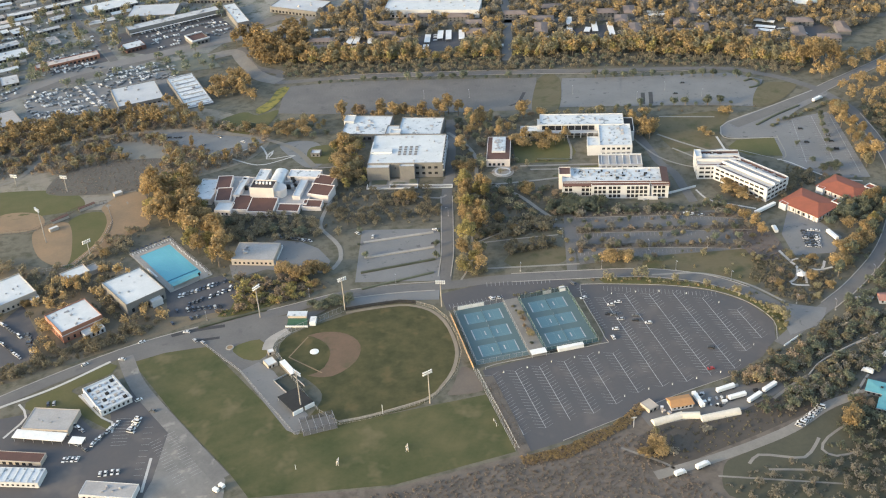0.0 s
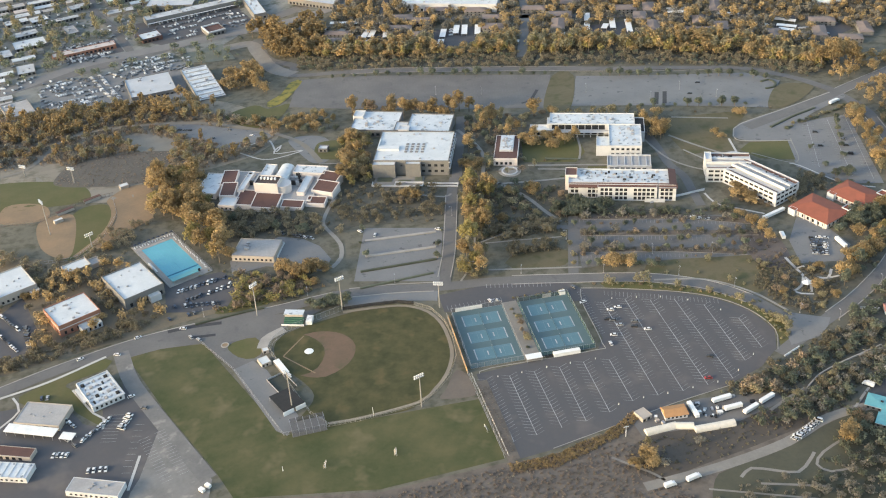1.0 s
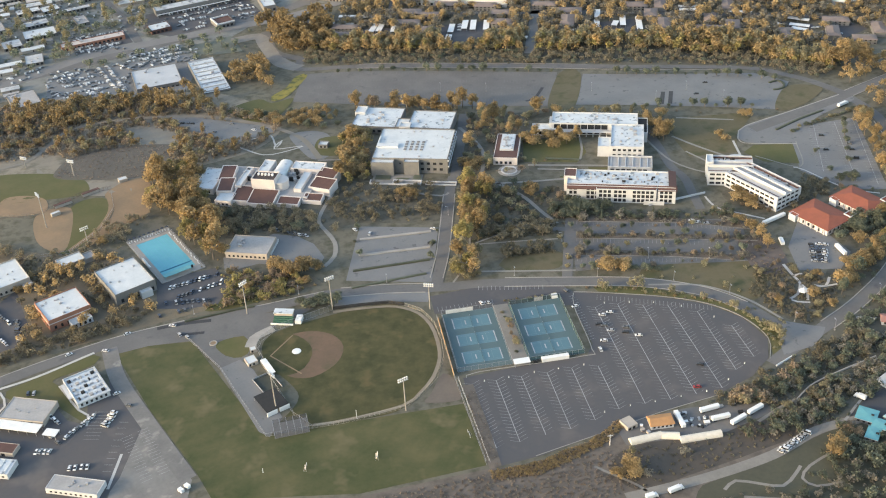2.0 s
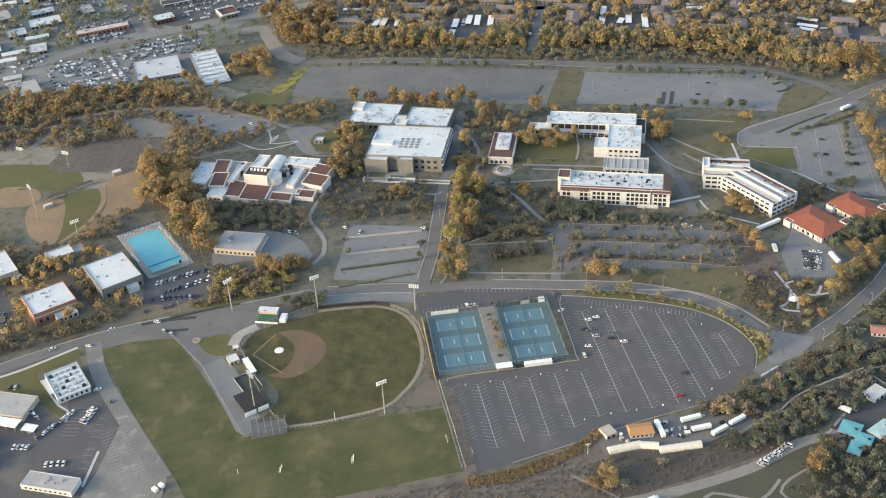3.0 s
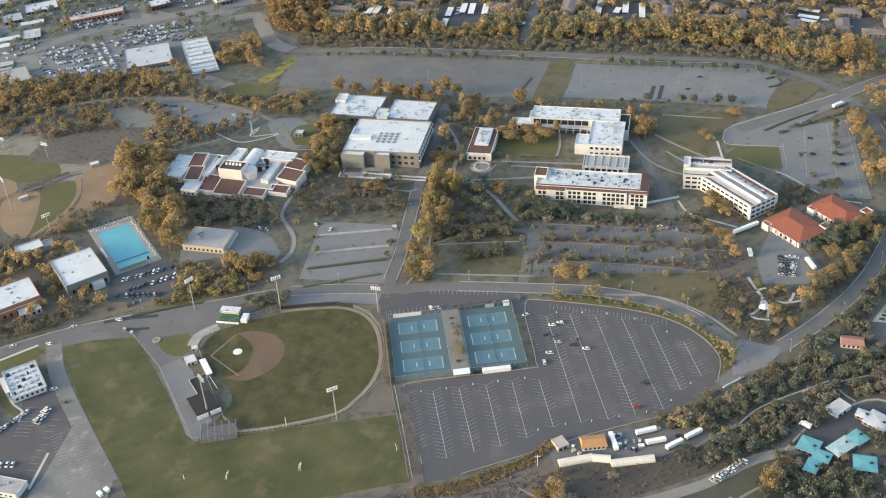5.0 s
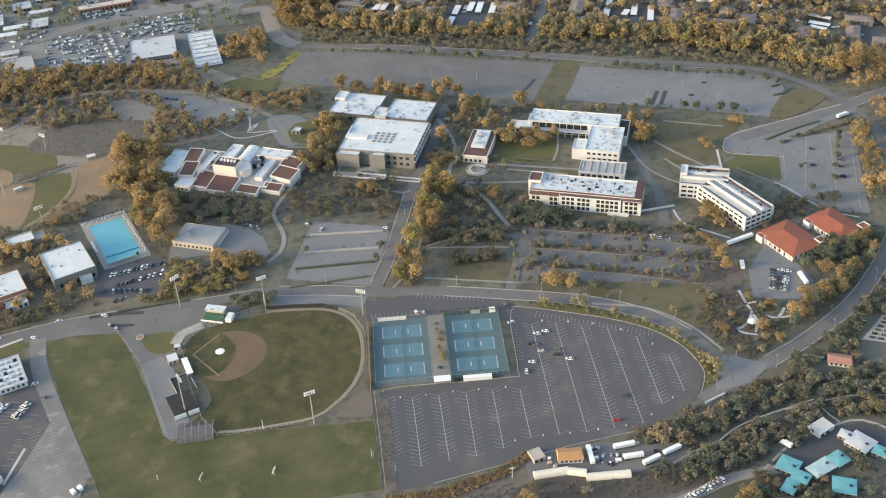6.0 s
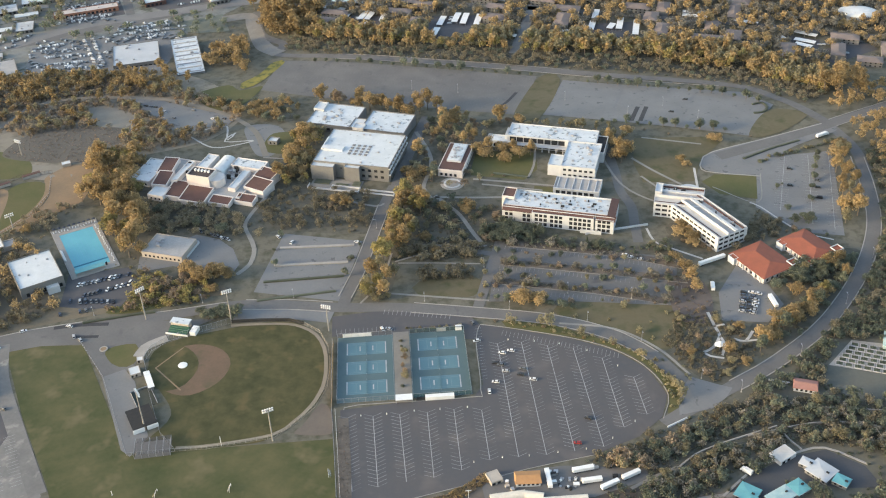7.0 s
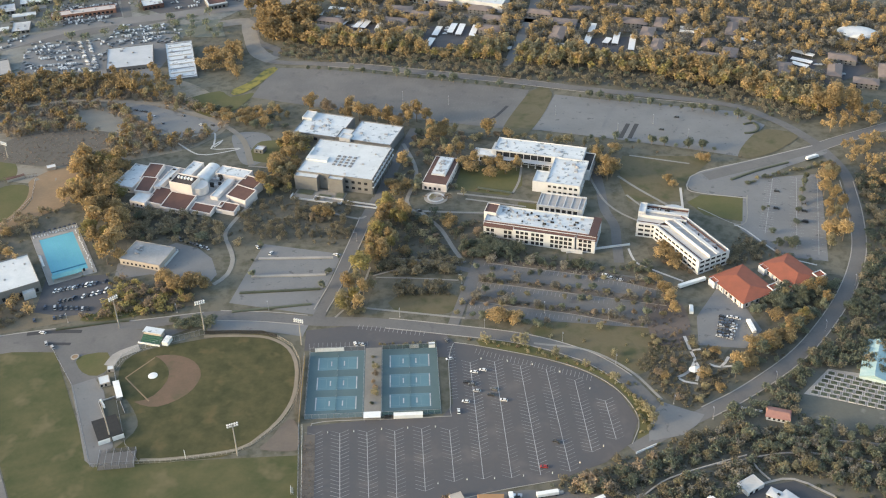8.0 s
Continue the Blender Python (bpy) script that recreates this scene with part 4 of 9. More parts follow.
# ---- east: classroom buildings ----
g = thing("courtyard_building", 132, 232, None, -18.0, "white stucco courtyard building with stained white roofs", "building")
W2 = [(1.0, 2.0, 2.4, 4.0, 0.04, 0.97), (5.6, 2.0, 2.4, 4.0, 0.04, 0.97)]
# Near-continuous dark panes on the south side imitate the shade under roof and arcade.
wing(g, -11, 18, 70, 20, 10.4, STUCCO, STAINED_ROOF, {"S": [(0.5, 3.4, 5.1, 5.5, 0.03, 0.72), (5.0, 4.2, 5.1, 5.5, 0.03, 0.72)]})
wing(g, 16, -10, 26, 38, 10, STUCCO, STAINED_ROOF, {"E": W2, "W": W2, "S": W2})
wing(g, 0, -20, 14, 16, 9.2, STUCCO, WHITE_ROOF)
wing(g, 28, 10, 8, 26, 9, STUCCO, DARK, {"E": W2})
wing(g, -52, 10, 20, 10, 6, STUCCO, STAINED_ROOF, {"S": [(0.8, 3.0, 3.0, 4.4, 0.04, 0.97)]})
wing(g, -44, 16, 8, 12, 9, STUCCO, STAINED_ROOF)
part("arcade_roof", boxes((-40, 3.5, 4.2, 6, 7.6, 4.6)), STUCCO, g)
for i in range(9):
    part("column", boxes((-39.5 + 5.5 * i, 3.8, 0, -38.8 + 5.5 * i, 4.5, 4.2)), STUCCO, g)
scatter_units(g, 21, 12, 64, 18, 9.4, -11, 18, 0.8)
scatter_units(g, 22, 9, 22, 32, 9.4, 16, -10, 0.9)
g = thing("link_building", 136, 184, None, -18.0, "low pale pavilion with framed skylight roof", "building")
wing(g, 0, 0, 34, 18, 5, STUCCO, GREY_ROOF, {"S": [(0.6, 3.0, 3.0, 4.2, 0.04, 0.97)]}, 0.8)
for i in range(6):
    part("roof_beam", boxes((-15 + 5.6 * i, -8.4, 4.3, -14.4 + 5.6 * i, 8.4, 4.75)), STUCCO, g)
part("roof_kerb", boxes((-17, -9, 4.9, 17, -8.4, 5.6), (-17, 8.4, 4.9, 17, 9, 5.6)), STUCCO, g)
strip("hedge", [(76, 214), (90, 209), (101, 205)], 1.8, 0.1, LEAF_DARK, "dark clipped hedge round the small lawn", "hedge", 1.0)
strip("hedge", [(84, 186), (98, 182), (112, 177)], 1.8, 0.1, LEAF_DARK, "dark clipped hedge behind the classrooms", "hedge", 1.0)

g = thing("classroom_building", 118, 150, None, -18.0, "three-storey white stucco classroom building with brown tiled roof edge", "building")
FL = [(0.8, 2.7, 2.4, 3.2), (4.4, 2.7, 2.4, 3.2), (8.0, 2.4, 2.4, 3.2)]


def bays(spans):
    return [(s, h, w, p, a, b) for s, h, w, p in FL for a, b in spans]


wing(g, 0, 0, 80, 24, 12, STUCCO, STAINED_ROOF, {"S": bays([(0.02, 0.12), (0.18, 0.30)]), "E": bays([(0.05, 0.95)]), "W": bays([(0.1, 0.9)])}, 1.0)
wing(g, 4, -13.6, 44, 3.6, 11.4, STUCCO, TILE_BROWN, {"S": bays([(0.04, 0.25), (0.29, 0.55), (0.60, 0.97)])}, 0.2)
wing(g, 33.5, -13.2, 13, 3, 11.0, STUCCO, TILE_BROWN, {"S": bays([(0.1, 0.9)])}, 0.2)
slope(g, -28.5, -12.6, 22, 4.4, 10.6, 12.3, TILE_BROWN, 0, "dark red-brown tile roof edge")
slope(g, 4, -12.4, 45, 5.6, 10.6, 12.4, TILE_BROWN, 0, "dark red-brown tile roof edge")
slope(g, 34, -12.6, 14, 4.8, 10.6, 12.3, TILE_BROWN, 0, "dark red-brown tile roof edge")
slope(g, 37.6, 0, 24, 5.6, 12.1, 12.9, TILE_BROWN, 90, "dark red-brown tile roof edge")
wing(g, -38, 5, 9, 12, 13.4, STUCCO_PINK, TILE_BROWN, None, 0.5)
part("roof_curb", boxes((-38, -10, 11.0, 34, -9.4, 12.6)), STUCCO, g)
rr = random.Random(7)
for i in range(44):
    roof_unit(g, -32 + 64 * (i / 44) + rr.uniform(-1, 1), rr.choice((-4, 0, 3, 6, 8)) + rr.uniform(-1, 1), 11.0, rr.choice((1.0, 1.6, 2.6)), rr.choice((0.8, 1.4)), rr.choice((0.7, 1.1)), rr.choice((METAL, DARK, METAL, GREY_ROOF)))
part("stair_wall", boxes((17, -17.5, 0, 32, -17, 3.0)), STUCCO, g)
part("porch", boxes((-18, -18, 0, -10, -15.5, 2.4)), STUCCO, g)
t = thing("retaining_wall", 148, 128, None, 8, "long low white retaining wall beside a ramp", "wall")
part("wall", boxes((-16, -0.3, 0, 30, 0.3, 1.6)), STUCCO, t)

g = thing("classroom_building", 206, 138, None, -18.0, "bent three-storey pale office block with banded roofs", "building")
WB = [(1.2, 1.9, 3.6, 4.6, 0.03, 0.99), (4.9, 1.9, 3.6, 4.6, 0.03, 0.99), (8.6, 1.7, 3.6, 4.6, 0.03, 0.99)]
ROOF_LINED = mat("pale_grey_roof", (0.50, 0.48, 0.45), (0.40, 0.385, 0.36), 0.15, 0.8)
for cx, cy, a, rz, sides in ((-6, 11, 34, 0, {"S": WB, "W": WB, "N": WB}), (16, -11, 50, -46, {"S": WB, "E": WB, "N": WB})):
    wing(g, cx, cy, a, 26, 11.2, STUCCO, ROOF_LINED, sides, 0.5, 0, rz)
    m = pose(cx, cy, 0, 0, 0, rz)
    for y0, y1, z1, mm in ((-4, -3.2, 12.8, STUCCO), (2.2, 4.6, 12.4, STUCCO), (-12.4, -11.6, 11.5, STUCCO), (-10.0, -9.4, 11.0, TILE_BROWN), (9.6, 10.2, 11.8, TILE_BROWN), (11.8, 12.6, 12.0, STUCCO), (-3.2, 2.2, 11.3, GREY_ROOF)):
        bm = boxes((-a / 2 + .3, y0, 10.4, a / 2 - .3, y1, z1))
        bmesh.ops.transform(bm, matrix=m, verts=bm.verts[:])
        part("roof_band", bm, mm, g)
    rr = random.Random(a)
    for i in range(9):
        q = m @ Vector((rr.uniform(-a / 2 + 3, a / 2 - 3), rr.uniform(5.5, 8.5), 10.7))
        roof_unit(g, q.x, q.y, q.z, rr.choice((1.2, 2.4)), 1.4, rr.choice((0.8, 1.6)), rr.choice((METAL, DARK)))
wing(g, -21, 16, 5, 12, 13.5, STUCCO, STAINED_ROOF)
bm = bmesh.new()
tube(bm, (0, 24, 0), (0, 24, 8), 9, 9, 24)
part("rotunda", bm, STUCCO, g, "half-round stair tower with pale roof")

for x, y, a, b, lab in ((243, 77, 27, 33, "stucco hall with broad terracotta roof"), (278, 89, 24, 32, "smaller stucco hall with terracotta hip roof")):
    g = thing("hall_building", x, y, None, 26.0, lab, "building")
    wing(g, 0, 0, a, b, 4.6, STUCCO_PINK, TILE_RED, {"S": [(0.6, 2.6, 2.0, 4.4, 0.04, 0.97)], "E": [(0.6, 2.6, 2.0, 4.4, 0.04, 0.97)], "W": [(0.6, 2.6, 2.0, 4.4, 0.04, 0.97)]}, 0.3)
    hip(g, 0, 0, b, a, 4.6, 2.7, TILE_RED, 0.7, 90, 14, "orange terracotta tile roof")
    wing(g, a / 2 + 1, -b / 2 + 3, 7, 6, 6.0, STUCCO, TILE_RED, {"S": [(3.6, 1.8, 1.2, 2.2, 0.05, 0.95)]})
    wing(g, -a / 2 - .5, b / 2 - 4, 4, 6, 5.0, STUCCO, TILE_RED)
    for i in range(6):
        part("buttress", boxes((-a / 2 - .9, -b / 2 + 2 + 5.6 * i, 0, -a / 2, -b / 2 + 2.8 + 5.6 * i, 4.3)), STUCCO, g)
g = thing("service_building", -159.5, 139, None, -20.0, "low beige service building with grey flat roof", "building")
wing(g, 0, 0, 31, 23, 5, BEIGE, GREY_ROOF, {"S": [(1.0, 1.8, 1.6, 3.2, 0.04, 0.97)]}, 0.5)
scatter_units(g, 17, 8, 14, 16, 4.5, -7, 0, 0.8)
part("yard_wall", boxes((-16, 13, 0, 16, 13.3, 2.0), (16, -6, 0, 16.3, 13.3, 2.0)), STUCCO, g)
# ---- tennis courts ----


def lines_mesh(rects, z):
    bm = bmesh.new()
    for x0, y0, x1, y1 in rects:
        bm.faces.new([bm.verts.new(p) for p in ((x0, y0, z), (x1, y0, z), (x1, y1, z), (x0, y1, z))])
    return bm


def gauze(name, colour, keep):
    """A woven net or wire mesh: fine open holes by a checked pattern of see-through cells."""
    m = mat(name, colour, None, 0.4, 2.0)
    bsdf = m.node_tree.nodes["Principled BSDF"]
    bsdf.inputs["Alpha"].default_value = keep
    return m


def tennis_court(x, y):
    t = thing("tennis_court", x, y, 0.0, 0, "blue tennis court with white lines and net", "tennis court", "tennis courts")
    A, B, S, k = 11.885, 5.485, 4.115, 0.09
    part("surface", boxes((-A - .5, -B - .4, 0.1, A + .5, B + .4, 0.20)), COURT_IN, t)
    for q in [(s * A - 3.5 * k, -B, s * A + 3.5 * k, B) for s in (-1, 1)] + [(s * 3.95 - 4 * k, -2.2, s * 3.95 + 4 * k, 2.2) for s in (-1, 1)]:
        part("court_line", lines_mesh([q], 0.206), LINE, t, "bright white base and service lines")
    r = [(-A, s * B - k, A, s * B + k) for s in (-1, 1)] + [(-A, s * S - k, A, s * S + k) for s in (-1, 1)] + [(s * 6.4 - k, -S, s * 6.4 + k, S) for s in (-1, 1)]
    for n, q in enumerate(r):
        part("court_line", lines_mesh([q], 0.204 if n < 4 else 0.2025), mat("worn_blue_white_line", (0.20, 0.27, 0.29), (0.13, 0.19, 0.22), .3, 2), t, "worn side lines")
    part("net", boxes((-.03, -6.4, 0.2, .03, 6.4, 1.1)), gauze("net_cord", (0.10, 0.13, 0.14), 0.25), t)
    part("net_band", boxes((-.04, -6.4, 1.1, .04, 6.4, 1.16)), COURT_IN, t)
    for s in (-6.4, 6.4):
        part("net_post", boxes((-.08, s - .08, 0.1, .08, s + .08, 1.25)), METAL, t)
    return t


WIRE = gauze("wire_mesh", (0.30, 0.31, 0.30), 0.14)
SCREEN = gauze("green_windscreen", (0.05, 0.10, 0.10), 0.55)

first = tennis_court(-22.3, 18.2)
for x in (-22.3, 21.8):
    for y in (18.2, 0.2, -17.6):
        if (x, y) != (-22.3, 18.2):
            copy_thing(first, pose(x, y, 0))


def wire_fence(pts, height, label, every=3.0, rail=True, screen=None, colour=METAL, group="fences"):
    """Posts, rails and mesh along a line of points."""
    t = thing("fence", pts[0][0], pts[0][1], None, 0, label, "fence", group)
    o = Vector((pts[0][0], pts[0][1]))
    post = None
    for p, q in zip(pts, pts[1:]):
        mesh_bm = bmesh.new()
        p, q = Vector(p) - o, Vector(q) - o
        n = max(1, round((q - p).length / every))
        d = (q - p).normalized()
        s = Vector((-d.y, d.x)) * 0.04
        for i in range(n):
            c = p + (q - p) * i / n
            if post is None:
                post = part("post", boxes((-.05, -.05, 0, .05, .05, height)), colour, t)
                post.location = (c.x, c.y, 0)
            else:
                again("post", post, t, pose(c.x, c.y, 0))
        for z0, z1 in ((height - .1, height), (.1, .18)):
            rail_bm = bmesh.new()
            vs = [rail_bm.verts.new((v.x, v.y, z)) for v in (p + s, q + s, q - s, p - s) for z in (z0, z1)]
            for f in ((0, 2, 3, 1), (4, 6, 7, 5), (1, 3, 5, 7), (0, 6, 4, 2)):
                rail_bm.faces.new([vs[k] for k in f])
            part("rail", rail_bm, colour, t)
        mesh_bm.faces.new([mesh_bm.verts.new(v) for v in ((p.x, p.y, .1), (q.x, q.y, .1), (q.x, q.y, height), (p.x, p.y, height))])
        part("mesh", mesh_bm, screen or WIRE, t)
    return t


wire_fence([(-40, 30), (-6, 30), (-6, -30), (-40, -30), (-40, 30)], 3.6, "tall wire fence round the western tennis courts", 4, screen=WIRE)
wire_fence([(5, 30), (39, 30), (39.5, -30), (5, -30), (5, 30)], 3.6, "tall wire fence round the eastern tennis courts", 4, screen=SCREEN)
patch("walkway", [(-5.5, 32), (4.5, 32), (4.5, -33), (-5.5, -33)], 0.20, GRAVEL, "pale gravel walk between the courts", "path")
t = thing("shelter", -0.5, -31.5, None, 0, "white flat-roofed court shelter", "shelter")
part("roof", boxes((-5, -2.5, 2.8, 5, 2.5, 3.1)), WHITE_METAL, t)
for x in (-4.6, 4.6):
    for y in (-2.1, 2.1):
        part("post", boxes((x - .1, y - .1, 0, x + .1, y + .1, 2.8)), METAL, t)
t = thing("storage_container", 20.5, -31.5, None, 0, "long white storage container beside the courts", "container")
part("body", boxes((-8.5, -1.4, 0.1, 8.5, 1.4, 2.7)), WHITE_METAL, t)
for i in range(17):
    part("rib", boxes((-8.2 + i, -1.46, .2, -7.9 + i, 1.46, 2.6)), WHITE_METAL, t)
t = thing("bleachers", 9.5, -31.5, None, 0, "short dark bleachers beside the courts", "bleachers")
for i in range(3):
    part("bench", boxes((-3, -1.2 + .8 * i, .3 + .4 * i, 3, -.6 + .8 * i, .4 + .4 * i)), DARK, t)
for x in (-2.8, 2.8):
    part("frame", boxes((x - .05, -1.2, 0, x + .05, 1.2, .3), (x - .05, .4, 0, x + .05, 1.2, 1.1)), METAL, t)
t = thing("noticeboard", -28, 30.1, None, 0, "long white windscreen banner on the court fence", "banner")
part("panel", boxes((-9, -.1, 0.1, 9, .1, 3.0)), WHITE_METAL, t)
t = thing("noticeboard", 25, 30.1, None, 0, "pale banner on the court fence", "banner")
part("panel", boxes((-3, -.1, 0.1, 3, .1, 3.0)), WHITE_METAL, t)
t = thing("noticeboard", 36, 31.2, None, 0, "white box beside the court gate", "banner")
part("panel", boxes((-2, -1.4, 0, 2, 1.4, 2.4)), WHITE_METAL, t)

# ---- baseball field ----
patch("infield_turf", [(-157, 12), (-154, 24), (-142, 33), (-134, 30), (-127, 20), (-126, 9), (-132, -4), (-143, -9), (-153, -1)], 0.24, OUTFIELD, "worn turf inside the baseball infield", "ground", True)
t = thing("pitching_mound", -135.5, 14, 0.15, 0, "white round cover over the pitching mound", "mound cover")
bm = bmesh.new()
tube(bm, (0, 0, 0.05), (0, 0, 0.28), 3.0, 2.8, 24)
tube(bm, (0, 0, 0.28), (0, 0, 0.40), 2.8, 1.2, 24)
part("cover", bm, WHITE_METAL, t)
bm = bmesh.new()
for p, q in (((-152, 13), (-134, -9)), ((-152, 13), (-137, 31))):
    ribbon(bm, [Vector(p), Vector(q)], 0.9, 0.27, 8)
tagged(part("base_line", bm, DIRT, None), "pale dirt base paths", "ground", kind="structure")
FENCE_LINE = [(-131, -60), (-113, -60), (-76, -55), (-64, -45), (-53, -32), (-46, -15), (-44.5, 4), (-46, 22), (-52, 37), (-62, 46), (-72, 50.5), (-90, 52), (-109, 52.5)]
strip("warning_track", [(-131, -57.5), (-112, -57.5), (-77, -52.5), (-65, -43), (-55.5, -31), (-48.6, -14), (-47, 4), (-48.5, 21), (-54, 35), (-63, 43.5), (-73, 47.8), (-90, 49.5), (-109, 50)], 2.4, 0.2, TRACK, "pale tan dirt warning track", "ground")
wire_fence(FENCE_LINE[:10], 2.4, "outfield wire fence with pale cap rail", 3.0, colour=mat("cream_rail", (0.40, 0.36, 0.29), None, .5, 2))
wire_fence(FENCE_LINE[9:], 2.8, "outfield fence hung with black windscreen", 3.0, screen=gauze("black_windscreen", (0.03, 0.03, 0.032), 0.85), colour=DARK)
wire_fence([(-109, 52.5), (-124, 47), (-147, 39), (-157, 30), (-160, 20), (-156, 6)], 4.5, "backstop wire fence behind home plate", 3.0, group="fences")
wire_fence([(-154, -6), (-141, -46), (-131, -60)], 2.4, "wire fence along the foul line", 3.0)
wire_fence([(-158, -61), (-131, -60)], 2.4, "wire fence below the batting cage", 3.0)
wire_fence([(-203, 42), (-183, 7), (-158, -61)], 1.8, "wire fence beside the practice field", 3.0)
wire_fence([(-43.5, 27), (-43.5, 5), (-43, -34), (-40.5, -80), (-39, -112)], 3.0, "wire fence between field and car park", 3.0)
wire_fence([(-41, -36), (-38.6, -80), (-37, -112)], 2.0, "pale wire fence along the car park", 3.0, colour=WHITE_METAL)
t = thing("windscreen_wall", -43, -3, None, 0, "long ochre fabric windscreen on the outfield fence", "windscreen")
part("fabric", boxes((-.08, -31, .3, .08, 28, 2.8)), mat("ochre_fabric", (0.42, 0.27, 0.12), (0.34, 0.22, 0.10), .3, 2), t)
part("post", boxes(*((-.16, -31 + 5.9 * i, 0, -.08, -30.9 + 5.9 * i, 3.0) for i in range(11))), METAL, t)
t = thing("grandstand", -141, 49, None, -17, "small covered grandstand with green bench rows", "grandstand")
part("press_box", boxes((-7, 1.5, 0, 5, 6, 4.2)), BEIGE, t)
part("press_roof", boxes((-7.5, 1, 4.2, 5.5, 6.5, 4.6)), STAINED_ROOF, t)
GREEN = mat("green_bench_paint", (0.05, 0.12, 0.085), None, .5, 2)
for i in range(4):
    part("bench", boxes((-7, -4.5 + 1.5 * i, 0.1, 6, -3.1 + 1.5 * i, .7 + .55 * i)), GREEN, t)
part("front_wall", boxes((-8, -5.6, 0, 7, -5.2, 1.3)), WHITE_METAL, t, "white front wall")
part("side_block", boxes((8, -4, 0, 12, 3, 2.8)), WHITE_METAL, t)
t = thing("plaza", -158, 33, None, 22, "pale curved concrete plaza behind home plate", "paving")
bm = bmesh.new()
ribbon(bm, [Vector((-9, -5)), Vector((-3, 2)), Vector((5, 4)), Vector((12, 4.5))], 7, 0.2)
part("paving", bm, CONCRETE, t)
for x, y, rz, a, b, h, lab in ((-164, 9.5, 20, 6.5, 7.5, 2.6, "small white equipment hut"), (-162.5, 21, 10, 4, 4, 2.2, "small grey field shed")):
    t = thing("equipment_hut", x, y, None, rz, lab + " behind the backstop", "hut")
    wing(t, 0, 0, a, b, h, BEIGE, WHITE_ROOF, {"S": [(0.2, 1.8, 1.2, 2.4, 0, 1)]}, 0.1)
t = thing("dugout", -154, 0.5, None, -70, "white-roofed baseball dugout beside the foul line", "dugout")
part("roof", boxes((-8, -1.9, 2.3, 8, 1.9, 2.6)), WHITE_METAL, t)
part("back_wall", boxes((-8, -1.9, 0, 8, -1.7, 2.3), (-8, -1.7, 0, -7.8, 1.2, 2.3), (7.8, -1.7, 0, 8, 1.2, 2.3)), CONCRETE_WALL, t)
part("bench", boxes((-7, -1.6, .4, 7, -1.1, .5), (-7, -1.5, 0, -6.8, -1.2, .4), (6.8, -1.5, 0, 7, -1.2, .4)), WHITE_METAL, t)
t = thing("bullpen_roof", -153.5, -33, None, 24, "black shade roof over the bullpen with white ends", "shade roof")
part("roof", boxes((-7.2, -9, 3.0, 7.2, 9, 3.2)), DARK, t)
for x in (-7, 0, 7):
    for y in (-8.6, 8.6):
        part("post", boxes((x - .1, y - .1, 0, x + .1, y + .1, 3.0)), METAL, t)
part("front_panel", boxes((-7.4, -9.6, 0, -0.6, -9.1, 2.9), (.8, -9.6, 0, 7.4, -9.1, 2.9)), WHITE_METAL, t, "white end panels")
t = thing("bullpen_frame", -155, -14, None, 24, "grey paved warm-up area with rail", "frame")
part("paving", boxes((-6, -8, 0.05, 6, 9, .22)), mat("dark_turf_mat", (0.055, 0.06, 0.05), None, .3, 1), t)
part("rail", boxes((-6, 8.7, .2, 6, 9, 1.2), (-6, -8, .2, -5.8, 9, 1.2), (5.8, -8, .2, 6, 9, 1.2)), METAL, t)
t = thing("batting_cage", -143.5, -57, None, 4, "netted grey batting cage with steel frame", "batting cage")
for i in range(6):
    part("hoop", boxes((-10 + 4 * i, -6.5, 0, -9.85 + 4 * i, -6.35, 3.4), (-10 + 4 * i, 6.35, 0, -9.85 + 4 * i, 6.5, 3.4), (-10 + 4 * i, -6.5, 3.3, -9.85 + 4 * i, 6.5, 3.45)), METAL, t)
part("net", boxes((-10, -6.45, 0.1, 10, 6.45, 3.35)), gauze("cage_net", (0.10, 0.10, 0.11), 0.3), t)
part("mat", boxes((-10, -6.5, 0.05, 10, 6.5, .22)), CONCRETE_WALL, t)
t = thing("scoreboard", -105, -58, None, 0, "small pale foul pole and board at the fence", "board")
part("pole", boxes((-.15, -.15, 0, .15, .15, 7)), WHITE_METAL, t)


def flood_pole(x, y, h, heading=0, first=None):
    t = thing("floodlight_pole", x, y, None, heading, "tall steel floodlight pole with a white lamp bank", "floodlight", "floodlights")
    bm = bmesh.new()
    tube(bm, (0, 0, 0), (0, 0, h), 0.45, 0.28, 8)
    part("pole", bm, CONCRETE, t)
    arm = part("crossarm", boxes((-3.2, -.15, h - .3, 3.2, .15, h - .05), (-3.2, -.15, h - 1.9, 3.2, .15, h - 1.65)), METAL, t)
    lamp = None
    for r in range(2):
        for i in range(5):
            bm = bmesh.new()
            tube(bm, (-2.7 + 1.35 * i, -.2, h - .2 - 1.6 * r), (-2.7 + 1.35 * i, -.95, h - .55 - 1.6 * r), 0.35, 0.6, 8)
            part("lamp", bm, WHITE_METAL, arm)
    return t


for x, y, h, hd in ((-109, 54, 26, 200), (-46, 38, 21, 160), (-76, -57, 24, 20), (-151, -39, 28, -60), (-165, 62, 26, 220), (-311, 209, 30, 120), (-299, 291, 15, 150), (-278, 178, 14, 30), (-342, 323, 11, 150)):
    flood_pole(x, y, h, hd + 180)

